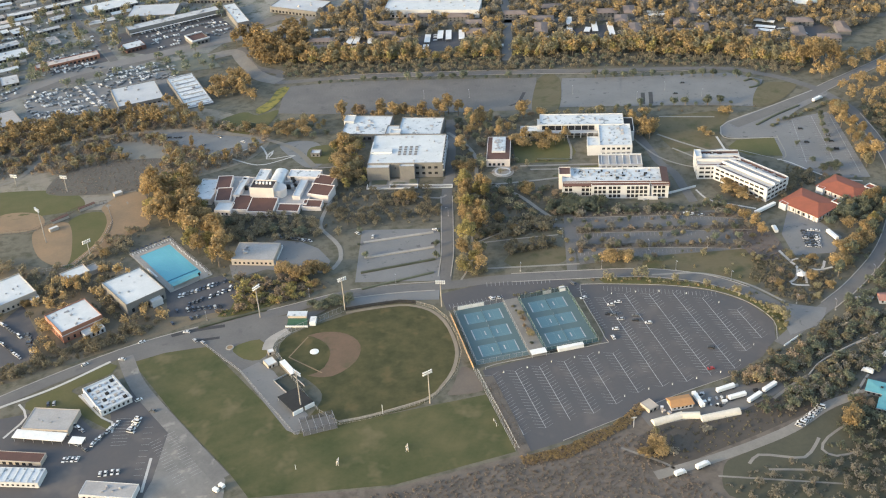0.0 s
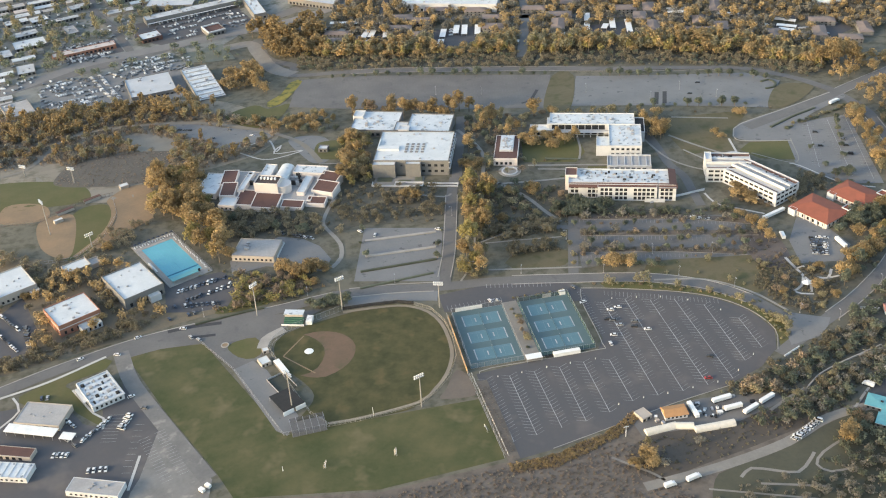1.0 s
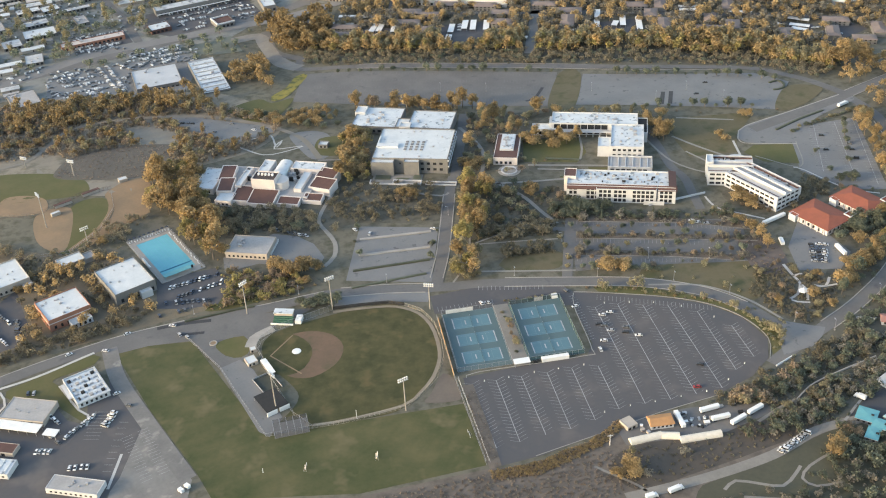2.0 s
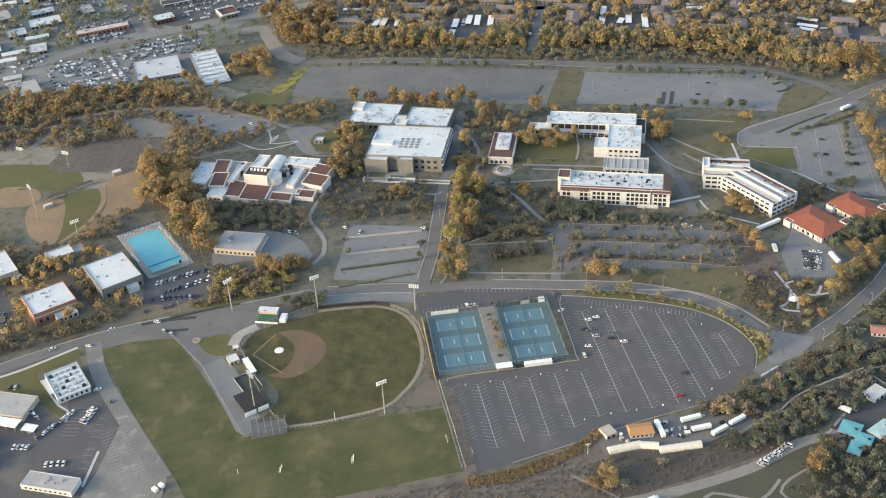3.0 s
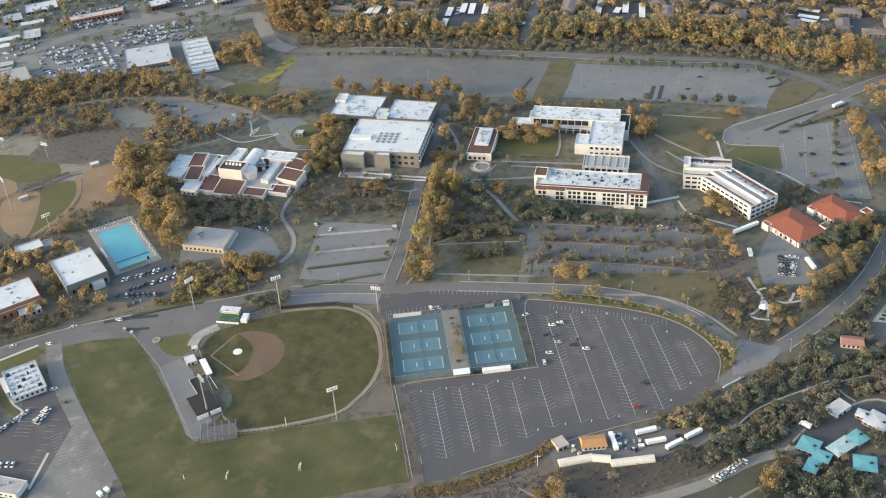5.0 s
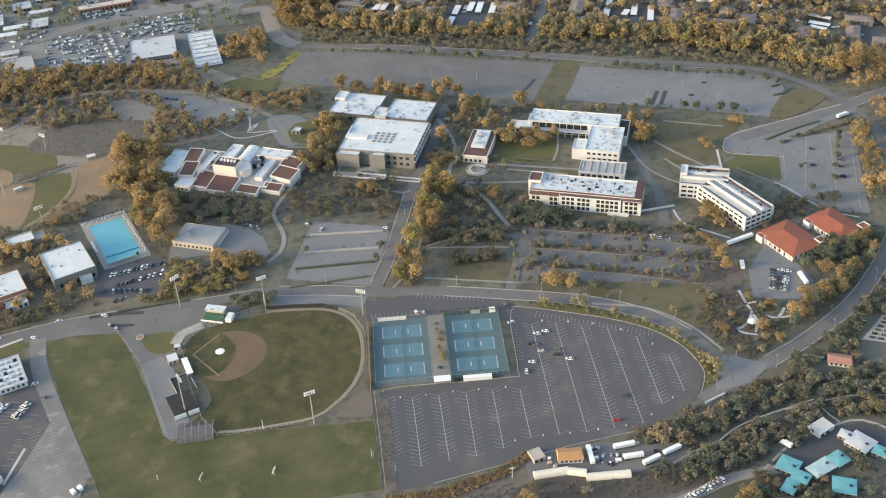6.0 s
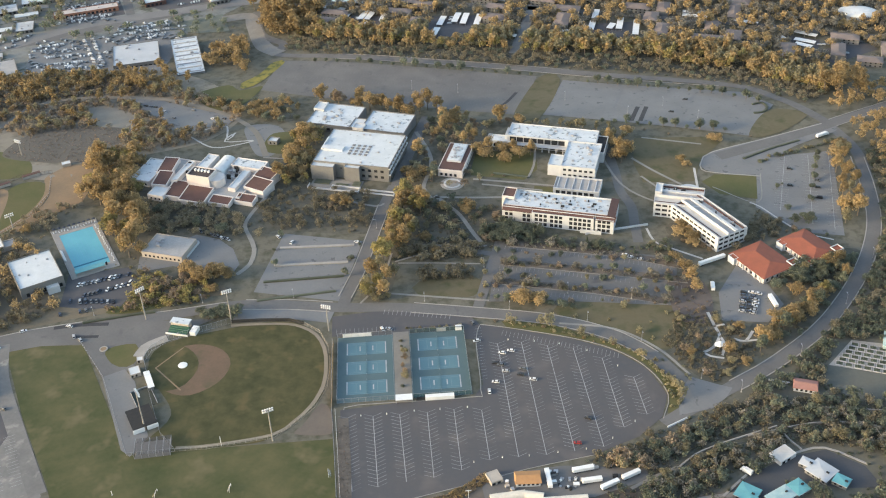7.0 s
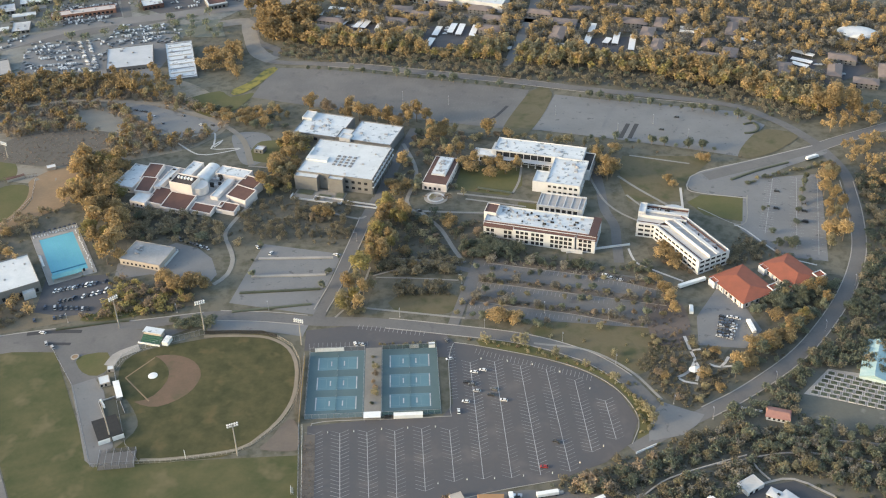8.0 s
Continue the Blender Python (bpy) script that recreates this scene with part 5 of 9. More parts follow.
# ---- practice field things ----
for x, y, rz in ((-137, -92, 80), (-44, -86, -85), (-97, -92, 85)):
    t = thing("football_goal", x, y, None, rz, "white portable football goal with grey net", "goal", "football goals")
    part("frame", boxes((-2.5, -.06, 0, -2.38, .06, 2.1), (2.38, -.06, 0, 2.5, .06, 2.1), (-2.5, -.06, 2.0, 2.5, .06, 2.12), (-2.5, 1.4, 0, 2.5, 1.5, .1), (-2.5, 0, 0, -2.4, 1.5, .1), (2.4, 0, 0, 2.5, 1.5, .1)), WHITE_METAL, t)
    bm = bmesh.new()
    bm.faces.new([bm.verts.new(p) for p in ((-2.4, 1.45, .05), (2.4, 1.45, .05), (2.4, .05, 2.0), (-2.4, .05, 2.0))])
    part("net", bm, gauze("goal_net", (.6, .6, .6), .35), t)
t = thing("marker_post", -161, -90, None, 0, "white corner post on the practice field", "post")
part("post", boxes((-.15, -.15, 0, .15, .15, 3.2)), WHITE_METAL, t)
part("base", boxes((-.4, -.4, 0, .4, .4, .15)), CONCRETE, t)

for x, y in ((-205.7, -95), (-202.3, -92.6)):
    t = thing("utility_trailer", x, y, 0.12, 40, "small white utility trailer at the yard corner", "trailer")
    part("box", boxes((-1.1, -1.7, .5, 1.1, 1.7, 2.3)), WHITE_METAL, t)
    part("drawbar", boxes((-.08, 1.7, .5, .08, 3.0, .62)), METAL, t)
    for sx in (-1.15, 1.15):
        bm = bmesh.new()
        tube(bm, (sx - .1, -.2, .32), (sx + .1, -.2, .32), .32, .32, 10)
        part("wheel", bm, RUBBER, t)
t = thing("round_planter", -187.6, 34.7, 0.11, 0, "round pale concrete planter on the apron", "planter")
bm = bmesh.new()
ribbon(bm, [Vector((2.3 * math.cos(a * math.pi / 4), 2.3 * math.sin(a * math.pi / 4))) for a in range(8)], .7, 0, 2.0, .5, True)
part("ring_wall", bm, CONCRETE, t)
bm = bmesh.new()
tube(bm, (0, 0, .1), (0, 0, .35), 2.0, 1.9, 16)
part("soil", bm, DIRT, t)

# ---- softball fields ----
wire_fence([(-350, 232), (-322, 228), (-309, 236), (-290, 252), (-266, 256)], 3.0, "brown softball fence and dugouts", 3, colour=TILE_BROWN)
wire_fence([(-266, 250), (-262, 224), (-270, 195), (-290, 168), (-312, 168)], 2.2, "curved softball outfield fence", 3)
strip("warning_track", [(-268, 247), (-264.5, 224), (-272, 197), (-291, 171)], 4, 0.18, DIRT, "tan dirt edge of the softball field", "ground")
for x, y, rz in ((-302, 240, 28), (-282, 253, 28)):
    t = thing("dugout", x, y, None, rz, "brown-roofed softball dugout along the fence", "dugout")
    part("roof", boxes((-7, -1.6, 2.2, 7, 1.6, 2.45)), TILE_BROWN, t)
    part("back_wall", boxes((-7, -1.6, 0, 7, -1.4, 2.2)), BEIGE, t)
    part("post", boxes((-6.8, 1.3, 0, -6.6, 1.5, 2.2), (6.6, 1.3, 0, 6.8, 1.5, 2.2)), METAL, t)
t = thing("equipment_hut", -258, 268, None, 20, "small white equipment hut by the dirt bank", "hut")
wing(t, 0, 0, 7, 5, 2.6, BEIGE, WHITE_ROOF, None, 0.1)
t = thing("equipment_hut", -306, 226, None, 28, "small white storage hut by the softball fence", "hut")
wing(t, 0, 0, 7, 3, 2.6, BEIGE, WHITE_ROOF, None, 0.1)

# ---- car park markings ----


def fishbone(rects_bm, teeth_bm, x0, y0, x1, y1, z, pitch=2.85, reach=5.2, lean=2.4, skip=None):
    """A spine with slanting stall lines on both sides."""
    ribbon(rects_bm, [Vector((x0, y0)), Vector((x1, y1))], 0.36, z, 20)
    d = Vector((x1 - x0, y1 - y0))
    n = int(d.length / pitch)
    s = Vector((-d.y, d.x)).normalized()
    u = -d.normalized()
    for i in range(n + 1):
        c = Vector((x0, y0)) + d * i / n
        for sg in (-1, 1):
            ribbon(teeth_bm, [c, c + s * sg * reach + u * lean], 0.19, z + 0.005, 20)


bm, teeth = bmesh.new(), bmesh.new()
for x0, y0, x1, y1 in ((-34, -43, -31, -100), (-19, -43, -17, -98), (-3.5, -43, -1.5, -96), (12.5, -43, 13.5, -94), (28, -42, 29, -90), (44, -44, 45, -84), (59, 14, 61, -83), (74, 14, 76.5, -83),
                       (89.5, 9, 92.5, -82), (105, 5, 109, -80), (121, -6, 123, -66), (136.5, -25, 138, -57)):
    fishbone(bm, teeth, x0, y0, x1, y1, 0.20)
for i in range(30):
    u = i / 29
    a = Vector((64, 27)).lerp(Vector((132, -2)), u)
    ribbon(bm, [a, a + Vector((-1.6, -5.0))], 0.14, 0.20, 20)
for i in range(14):
    ribbon(bm, [Vector((-41 + 2.8 * i, 33.5)), Vector((-41 + 2.8 * i, 38.5))], 0.14, 0.2, 20)
for i in range(16):
    ribbon(bm, [Vector((-10 + 2.8 * i, 55.8 - .62 * i)), Vector((-11 + 2.8 * i, 51 - .62 * i))], 0.2, 0.2, 20)
for i in range(18):
    ribbon(bm, [Vector((45.5, -18 + 2.8 * i)), Vector((50.3, -17 + 2.8 * i))], 0.14, 0.2, 20)
tagged(part("parking_lines", bm, LINE, None), "white spine lines in the large car park", "road marking", kind="stuff")
tagged(part("parking_lines", teeth, FAINT, None), "faded slanting stall lines in the large car park", "road marking", kind="stuff")
bm = bmesh.new()
LOT_A, LOT_B = [(-96, 466), (130, 394), (106, 317), (-110, 403)], [(156, 384), (298, 332), (314, 300), (283, 250), (130, 310)]
for k in range(5):
    for d in (0, 1.2):
        p = Vector((176 + 29 * k + d, 374 - 10.5 * k))
        q = p - Vector((25, 68 - 2 * k))
        if d == 0 or k % 2:
            ribbon(bm, [p, q], 0.22, 0.34, 10)
for lot, x0, y0, dx, dy, n in ((LOT_A, -92, 464, 1.0, -.32, 82),):
    for k in range(6):
        for i in range(n):
            p = Vector((x0 + 2.8 * i * dx - 3 * k, y0 + 2.8 * i * dy - 15 * k))
            if inside(p.x, p.y, lot) and inside(p.x - 1.4, p.y - 4.8, lot):
                ribbon(bm, [p, p + Vector((-1.4, -4.8))], 0.13, 0.34, 20)
tagged(part("parking_lines", bm, ASPHALT_PALE, None), "worn white stall lines in the northern car parks", "road marking", kind="stuff")
bm = bmesh.new()
for j, (x0, y0, x1, y1) in enumerate(((300, 212, 275, 140), (318, 212, 292, 120), (334, 212, 305, 112))):
    ribbon(bm, [Vector((x0, y0)), Vector((x1, y1))], 0.3, 0.2, 20)
    for i in range(24):
        c = Vector((x0, y0)).lerp(Vector((x1, y1)), i / 24)
        ribbon(bm, [c - Vector((4.6, -1.6)), c + Vector((4.6, -1.6))], 0.13, 0.2, 20)
tagged(part("parking_lines", bm, LINE, None), "white stall lines in the eastern car park", "road marking", kind="stuff")
bm = bmesh.new()
for i in range(9):
    c = Vector((-238, -30)).lerp(Vector((-246, -75)), i / 9)
    ribbon(bm, [c, c + Vector((-5, 1.2))], 0.15, 0.2, 20)
    ribbon(bm, [Vector((-250 - .5 * i, -18 - 2.9 * i)), Vector((-259 - .5 * i, -16 - 2.9 * i))], 0.15, 0.2, 20)
for i in range(16):
    for k in range(2):
        c = Vector((-241 + 0.9 * i + 9 * k, -44 - 2.6 * i + 4 * k))
        ribbon(bm, [c, c + Vector((6, 2.4))], 0.16, 0.2, 20)
tagged(part("parking_lines", bm, LINE, None), "worn white stall lines in the works yard", "road marking", kind="stuff")

# ---- kerbs, paths and low walls ----
for pts, w, lab in (([(50, 34), (66, 29.5), (104, 15.5), (129.5, 1.3), (146.5, -18), (153.5, -42), (146.5, -61)], 0.45, "pale concrete kerb round the car park"),
                    ([(-36, -36), (-28, -32.6), (38, -32.4), (45, -27), (46, 18), (49.5, 33)], 0.5, "pale concrete kerb beside the courts"),
                    ([(-11, -111), (38, -99.5), (66, -92.4), (104, -85.6)], 0.4, "rough kerb at the car park edge")):
    strip("kerb", pts, w, 0.1, CONCRETE, lab, "kerb", 0.18)
for pts, w, lab in (([(30, 188), (40, 172), (47, 159), (55, 134), (61, 119)], 3.4, "winding pale footpath down the slope"),
                    ([(-87, 240), (-93, 210), (-106, 178), (-109, 164), (-105, 151)], 3.2, "pale footpath beside the arts building"),
                    ([(-158, 321), (-139, 330), (-134, 297), (-129, 312), (-136, 294), (-113, 293)], 1.7, "white zigzag footpath on the bank"), ([(-168, 312), (-145, 284), (-125, 286), (-112, 292)], 1.7, "white footpath round the bank"),
                    ([(-34, 188), (-14, 179), (-8, 182)], 2.2, "pale footpath before the library"), ([(-102, 260), (-82, 256), (-70, 262)], 2.0, "pale footpath beside the plaza"),
                    ([(60, 208), (110, 194), (150, 182)], 2.4, "pale footpath between the classroom buildings"), ([(112, 244), (108, 222), (102, 206)], 2.0, "pale footpath across the lawn"),
                    ([(-105, 151), (-100, 134), (-102, 116), (-110, 105)], 3.6, "curved pale footpath below the hill"),
                    ([(-420, 8), (-345, 8), (-330, 16), (-298, 26), (-263, 43)], 2.2, "white pavement along the road"),
                    ([(-318, 16), (-313, 2), (-325, -14)], 1.6, "white pavement into the works yard"),
                    ([(-282, 14), (-268, -12), (-262, -18), (-262, -28)], 1.6, "white kerbed path beside the office"),
                    ([(-240, -57), (-246, -84)], 1.8, "white concrete ramp in the works yard"),
                    ([(100, 30), (133, 21), (156, 0), (170, -26)], 2.0, "pale pavement along the campus road"),
                    ([(-8, 73), (40, 62), (58, 58)], 2.0, "pale pavement above the road"),
                    ([(186, 197), (199, 170), (192, 160), (170, 186), (160, 240)], 2.0, "pale path behind the courtyard building"),
                    ([(184, 224), (196, 205), (210, 186), (216, 178)], 2.4, "pale path along the lawn"),
                    ([(198, 254), (220, 246), (242, 238)], 2.0, "pale path above the lawn"),
                    ([(228, 204), (226, 190), (224, 176)], 2.0, "white path down to the office block"),
                    ([(256, 152), (262, 146), (280, 113), (300, 100)], 1.4, "white kerb round the eastern car park"),
                    ([(235, 176), (262, 152), (275, 190)], 1.0, "pale kerb round a small lawn"),
                    ([(176, 128), (178, 112), (186, 104), (206, 88)], 1.8, "white path past the office block"),
                    ([(30, 186), (60, 182), (96, 178), (120, 170)], 2.6, "pale walk between the classroom buildings"),
                    ([(66, 200), (110, 186)], 2.0, "pale courtyard walk"),
                    ([(28, 184), (22, 200), (30, 240), (20, 290)], 3.4, "grey paved walk past the library"),
                    ([(-2, 108), (20, 116)], 1.6, "short pale footpath on the slope"),
                    ([(-26, 64), (-14, 82), (-8, 100), (-4, 118)], 1.6, "pale footpath under the trees"),
                    ([(195, 31), (196, 16), (196.6, 7), (190, -3), (183, -7)], 2.2, "white crazy-paved garden path"), ([(196.6, 7), (197.6, -1), (193.4, -11)], 2.0, "white garden path"), ([(183, -7), (186.5, -11), (194, -13.6)], 1.8, "white garden path"), ([(204.5, 3.7), (211, 0.7), (218, 9.7)], 2.0, "white branching garden path"), ([(211, 0.7), (219.5, 1.2)], 1.8, "white garden path"), ([(195, 16.5), (202.5, 18)], 1.8, "white garden path"),
                    ([(0, 106), (28, 103), (56, 99)], 1.6, "pale kerbed path on the slope"), ([(10, 128), (36, 123), (60, 119)], 1.4, "pale kerbed path above the slope")):
    strip("path", pts, w * .9, 0.24, WHITE_PATH if "white" in lab else PATH, lab, "path")


def road_edge(pts, off, label):
    """A kerb set that far to the left of a road's middle line."""
    P = curve_points(pts, 10.0)
    line = []
    for i, p in enumerate(P):
        d = (P[min(i + 1, len(P) - 1)] - P[max(i - 1, 0)]).normalized()
        line.append((p.x - d.y * off, p.y + d.x * off))
    strip("kerb", line, 0.7, 0.16, CONCRETE, label, "kerb", 0.14)


for pts, sides, off in (([(-330, 22), (-296, 36), (-251, 51), (-214, 58), (-158, 64), (-112, 70)], (1,), 5.1), ([(-102, 71), (-70, 67.5), (-45, 62.5)], (1, -1), 5.1),
                        ([(8, 56), (43, 48), (96, 34), (133, 14), (152, -7)], (1, -1), 5.1), ([(194, -38), (224, -20), (265, 13), (305, 62), (332, 111), (346, 159), (354, 205)], (1, -1), 4.9),
                        ([(-36, 72), (-27, 100), (-18, 137), (-8, 180)], (1, -1), 4.4), ([(-48, 466), (40, 440), (137, 410), (288, 356)], (1, -1), 4.9), ([(540, 367), (444, 304), (352, 258)], (1, -1), 5.9)):
    for k in sides:
        road_edge(pts, k * off, "pale concrete kerb along the road")


# ---- lamp posts and loungers ----


def lamp_post(x, y, h, label, group, heading=0):
    t = thing("street_lamp", x, y, None, heading, label, "street lamp", group)
    bm = bmesh.new()
    tube(bm, (0, 0, 0), (0, 0, h), .11, .07, 6)
    part("pole", bm, METAL, t)
    arm = part("arm", boxes((-.06, 0, h - .15, .06, 1.6, h - .03)), METAL, t)
    part("lamp", boxes((-.25, 1.1, h - .12, .25, 2.1, h + .08)), METAL, arm)
    part("footing", boxes((-.4, -.4, 0, .4, .4, .6)), CONCRETE, t)


for x, y in ((-26, -42), (-11, -42), (5, -41), (20, -41), (36, -41), (36, -85), (52, -83), (67, -83), (83, -82), (99, -81), (115, -74), (66, 17), (82, 14), (97, 10), (113, 2), (129, -14), (130, -62)):
    t = thing("bollard", x, y, 0.12, 0, "short white bollard between the parking rows", "bollard", "car park bollards")
    bm = bmesh.new()
    tube(bm, (0, 0, 0), (0, 0, 1.0), .3, .26, 8)
    part("post", bm, WHITE_METAL, t)
    part("cap", boxes((-.34, -.34, 1.0, .34, .34, 1.12)), CONCRETE, t)
for x, y, hd in ((-200, 70, 180), (-130, 76, 180), (-70, 75, 180), (16, 62, 180), (70, 47, 180), (118, 31, 180), (148, 8, 180), (176, -30, 180), (196, -44, 0), (240, -16, 0), (284, 30, 0), (318, 76, 0), (110, 60, 0), (150, 50, 0), (58, 95, 90), (-14, 150, 90), (196, 300, 180), (250, 282, 180), (60, 372, 0), (20, 386, 0), (150, 340, 0), (228, 312, 0)):
    lamp_post(x, y, 8, "slim pale street lamp beside the road", "street lamps", hd)
rr = random.Random(61)
base = None
for i in range(34):
    u, v = (-15 + 30 * (i / 15), 29 + rr.uniform(-1.5, 2)) if i < 16 else (14.4 + rr.uniform(-.6, .8), 24 - 3 * (i - 16))
    m = pose(-221.5, 149, 0.45, 0, 0, 24.5) @ pose(u, v, 0, 0, 0, rr.uniform(-30, 30))
    if base is None:
        base = thing("sun_lounger", 0, 0, 0, 0, "pale folding lounger on the pool deck", "lounger", "pool loungers")
        part("seat", boxes((-.35, -1.0, .3, .35, .5, .38)), WHITE_METAL, base)
        part("backrest", boxes((-.35, .5, .34, .35, .62, 1.0)), WHITE_METAL, base)
        for x in (-.3, .3):
            for y in (-.9, .4):
                part("leg", boxes((x - .03, y - .03, 0, x + .03, y + .03, .3)), METAL, base)
        base.matrix_basis = m
    else:
        copy_thing(base, m)
base = None
for i in range(9):
    m = pose(-221.5, 149, 0.45, 0, 0, 24.5) @ pose(-14 + 3.6 * i, 31 + rr.uniform(-.6, .6), 0)
    if base is None:
        base = thing("parasol", 0, 0, 0, 0, "dark folded-out parasol on the pool deck", "parasol", "pool parasols")
        bm = bmesh.new()
        tube(bm, (0, 0, 0), (0, 0, 2.5), .05, .05, 6)
        part("pole", bm, METAL, base)
        bm = bmesh.new()
        tube(bm, (0, 0, 2.1), (0, 0, 2.7), 1.4, .08, 8)
        part("canopy", bm, mat("navy_canvas", (0.05, 0.06, 0.08), None, .5, 2), base)
        base.matrix_basis = m
    else:
        copy_thing(base, m)
# ---- vehicles ----
PAINT = {"white": (0.70, 0.70, 0.69), "silver": (0.42, 0.43, 0.44), "black": (0.025, 0.025, 0.028), "grey": (0.13, 0.135, 0.14), "blue": (0.06, 0.078, 0.115), "red": (0.30, 0.03, 0.03), "tan": (0.30, 0.25, 0.18)}
CARS = {}


def prism(bm, profile, w0, w1):
    """A side outline (y, z, inset) swept across the car's width."""
    left = [bm.verts.new((-(w0 - i), y, z)) for y, z, i in profile]
    right = [bm.verts.new(((w1 - i), y, z)) for y, z, i in profile]
    n = len(profile)
    bm.faces.new(left)
    bm.faces.new(right[::-1])
    for k in range(n):
        bm.faces.new((left[k], right[k], right[(k + 1) % n], left[(k + 1) % n]))
    bmesh.ops.recalc_face_normals(bm, faces=bm.faces[:])


def car(colour, x, y, heading, van=False, group="parked cars"):
    key = (colour, van)
    m = pose(x, y, ground(x, y) + deck(x, y), 0, 0, heading)
    if key in CARS:
        t = copy_thing(CARS[key], m)
    else:
        name = "van" if van else "car"
        t = thing(name, 0, 0, 0, 0, f"{colour} {'delivery van' if van else 'passenger car'} parked on the asphalt", name, group)
        L, H = (2.7, 1.05) if van else (2.3, 0.82)
        paint = mat(f"{colour}_car_paint", PAINT[colour], None, .5, 2, rough=0.3, coat=0.5)
        bm = bmesh.new()
        prism(bm, [(-L, .35, 0), (-L, H - .12, .03), (-L + .15, H, .08), (L - .5, H, .08), (L - .08, H - .16, .06), (L, .5, 0), (L - .1, .28, 0), (-L + .1, .28, 0)], .9, .9)
        part("body", bm, paint, t)
        bm = bmesh.new()
        top = 2.2 if van else 1.42
        prism(bm, [(-L + .25, H - .02, .10), (-L + (.35 if van else .75), top - .06, .2), (L - 1.9, top - .06, .2), (L - 1.0, H - .02, .10)], .9, .9)
        part("glazing", bm, GLASS, t)
        bm = bmesh.new()
        prism(bm, [(-L + (.4 if van else .8), top - .08, .18), (-L + (.45 if van else .95), top, .24), (L - 2.05, top, .24), (L - 1.88, top - .08, .18)], .9, .9)
        part("roof", bm, paint, t)
        for sx in (-.82, .82):
            for sy in (-L + .85, L - .85):
                bm = bmesh.new()
                tube(bm, (sx - .11, sy, .33), (sx + .11, sy, .33), .33, .33, 10)
                part("wheel", bm, RUBBER, t)
        t.matrix_basis = m
        CARS[key] = t
    return t


def deck(x, y):
    """How far the paving stands over the land there."""
    return 0.12


def row_of_cars(seed, x0, y0, x1, y1, n, heading, fill=1.0, jitter=0.3, tones=("white", "silver", "black", "grey", "white", "blue", "grey")):
    r = random.Random(seed)
    for i in range(n):
        if r.random() <= fill:
            u = (i + .5) / n
            car(r.choice(tones), x0 + (x1 - x0) * u + r.uniform(-jitter, jitter), y0 + (y1 - y0) * u + r.uniform(-jitter, jitter), heading + r.choice((0, 180)) + r.uniform(-3, 3), r.random() < .15)


for c, x, y, h in (("white", 46.5, 18, 100), ("white", 61, 5, 75), ("white", 66.5, 6.5, 75), ("black", 56, -4, 80), ("grey", 59, -6, 80), ("silver", 61.5, -12, 75), ("white", 54.5, -21, 75), ("black", 70, -16, 70), ("grey", 72, -11, 70),
                   ("white", 77, -21, 75), ("white", 50, -29, 0), ("grey", 45.5, 36, 20), ("white", -12, 36, 20), ("silver", -8, 35.5, 60), ("black", 104, -57, 60), ("red", 95, -76, 80),
                   ("white", -256, 43, 65), ("white", -243, 58, -70), ("silver", -209, 49, 20), ("silver", -204, 45, 30), ("white", -279, 44.5, -65), ("white", 158, 95, 70), ("white", 155, 98, 70), ("silver", 164, 92, 70),
                   ("white", -84, 147, 30), ("white", -74, 139, -20), ("white", -28, 134, 60), ("black", -33, 116, 70), ("black", 250, 324, 70), ("black", 232, 298, 70), ("white", -214, 60, 70)):
    car(c, x, y, h)
row_of_cars(11, -218, 104, -183, 114, 12, -18, .9)
row_of_cars(12, -212, 92, -180, 103, 11, -18, .9)
row_of_cars(13, -221, 87, -188, 83, 9, 10, .85)
row_of_cars(14, -225, 73, -204, 76, 5, 20, .5)
row_of_cars(15, -274, -36, -258, -19, 8, -20, 1, tones=("white", "white", "silver", "white", "grey"))
row_of_cars(16, -270, -62, -257, -64, 4, -8, .9, tones=("white", "white", "silver", "white", "grey"))
row_of_cars(17, -252, -32, -246, -18, 5, 60, .95, tones=("white", "white", "silver", "white", "grey"))
row_of_cars(18, -290, -44, -280, -46, 4, -20, .8, tones=("white", "white", "silver", "white", "grey"))
row_of_cars(19, -286, -28, -276, -40, 4, 40, .8, tones=("white", "white", "silver", "white", "grey"))
row_of_cars(20, -292, -5, -278, -22, 6, 30, .8, tones=("white", "white", "silver", "white", "grey"))
row_of_cars(21, -302, 11, -295, 10, 2, 0, 1)
car("grey", -238, -15, 60)
car("white", -246, -2, -70)
row_of_cars(22, -338, 112, -322, 88, 10, 30, .95)
row_of_cars(23, -338, 92, -320, 64, 11, 30, .95)
row_of_cars(24, -318, 92, -311, 62, 10, 70, .9)
row_of_cars(25, -142, 161, -118, 147, 9, 30, .9)
row_of_cars(26, 216, 28, 224, 50, 7, 70, 1, .5)
row_of_cars(27, 220, 27, 229, 49, 7, 70, 1, .5)
row_of_cars(28, 222, 25, 233, 48, 7, 70, .9, .5)
row_of_cars(29, 119, -138.5, 141, -126.5, 9, 45, 1, .2, ("white", "silver", "white"))
row_of_cars(30, 288, 160, 300, 200, 9, 70, .2, tones=("black", "grey"))
row_of_cars(31, 306, 150, 322, 205, 12, 70, .2, tones=("black", "grey"))


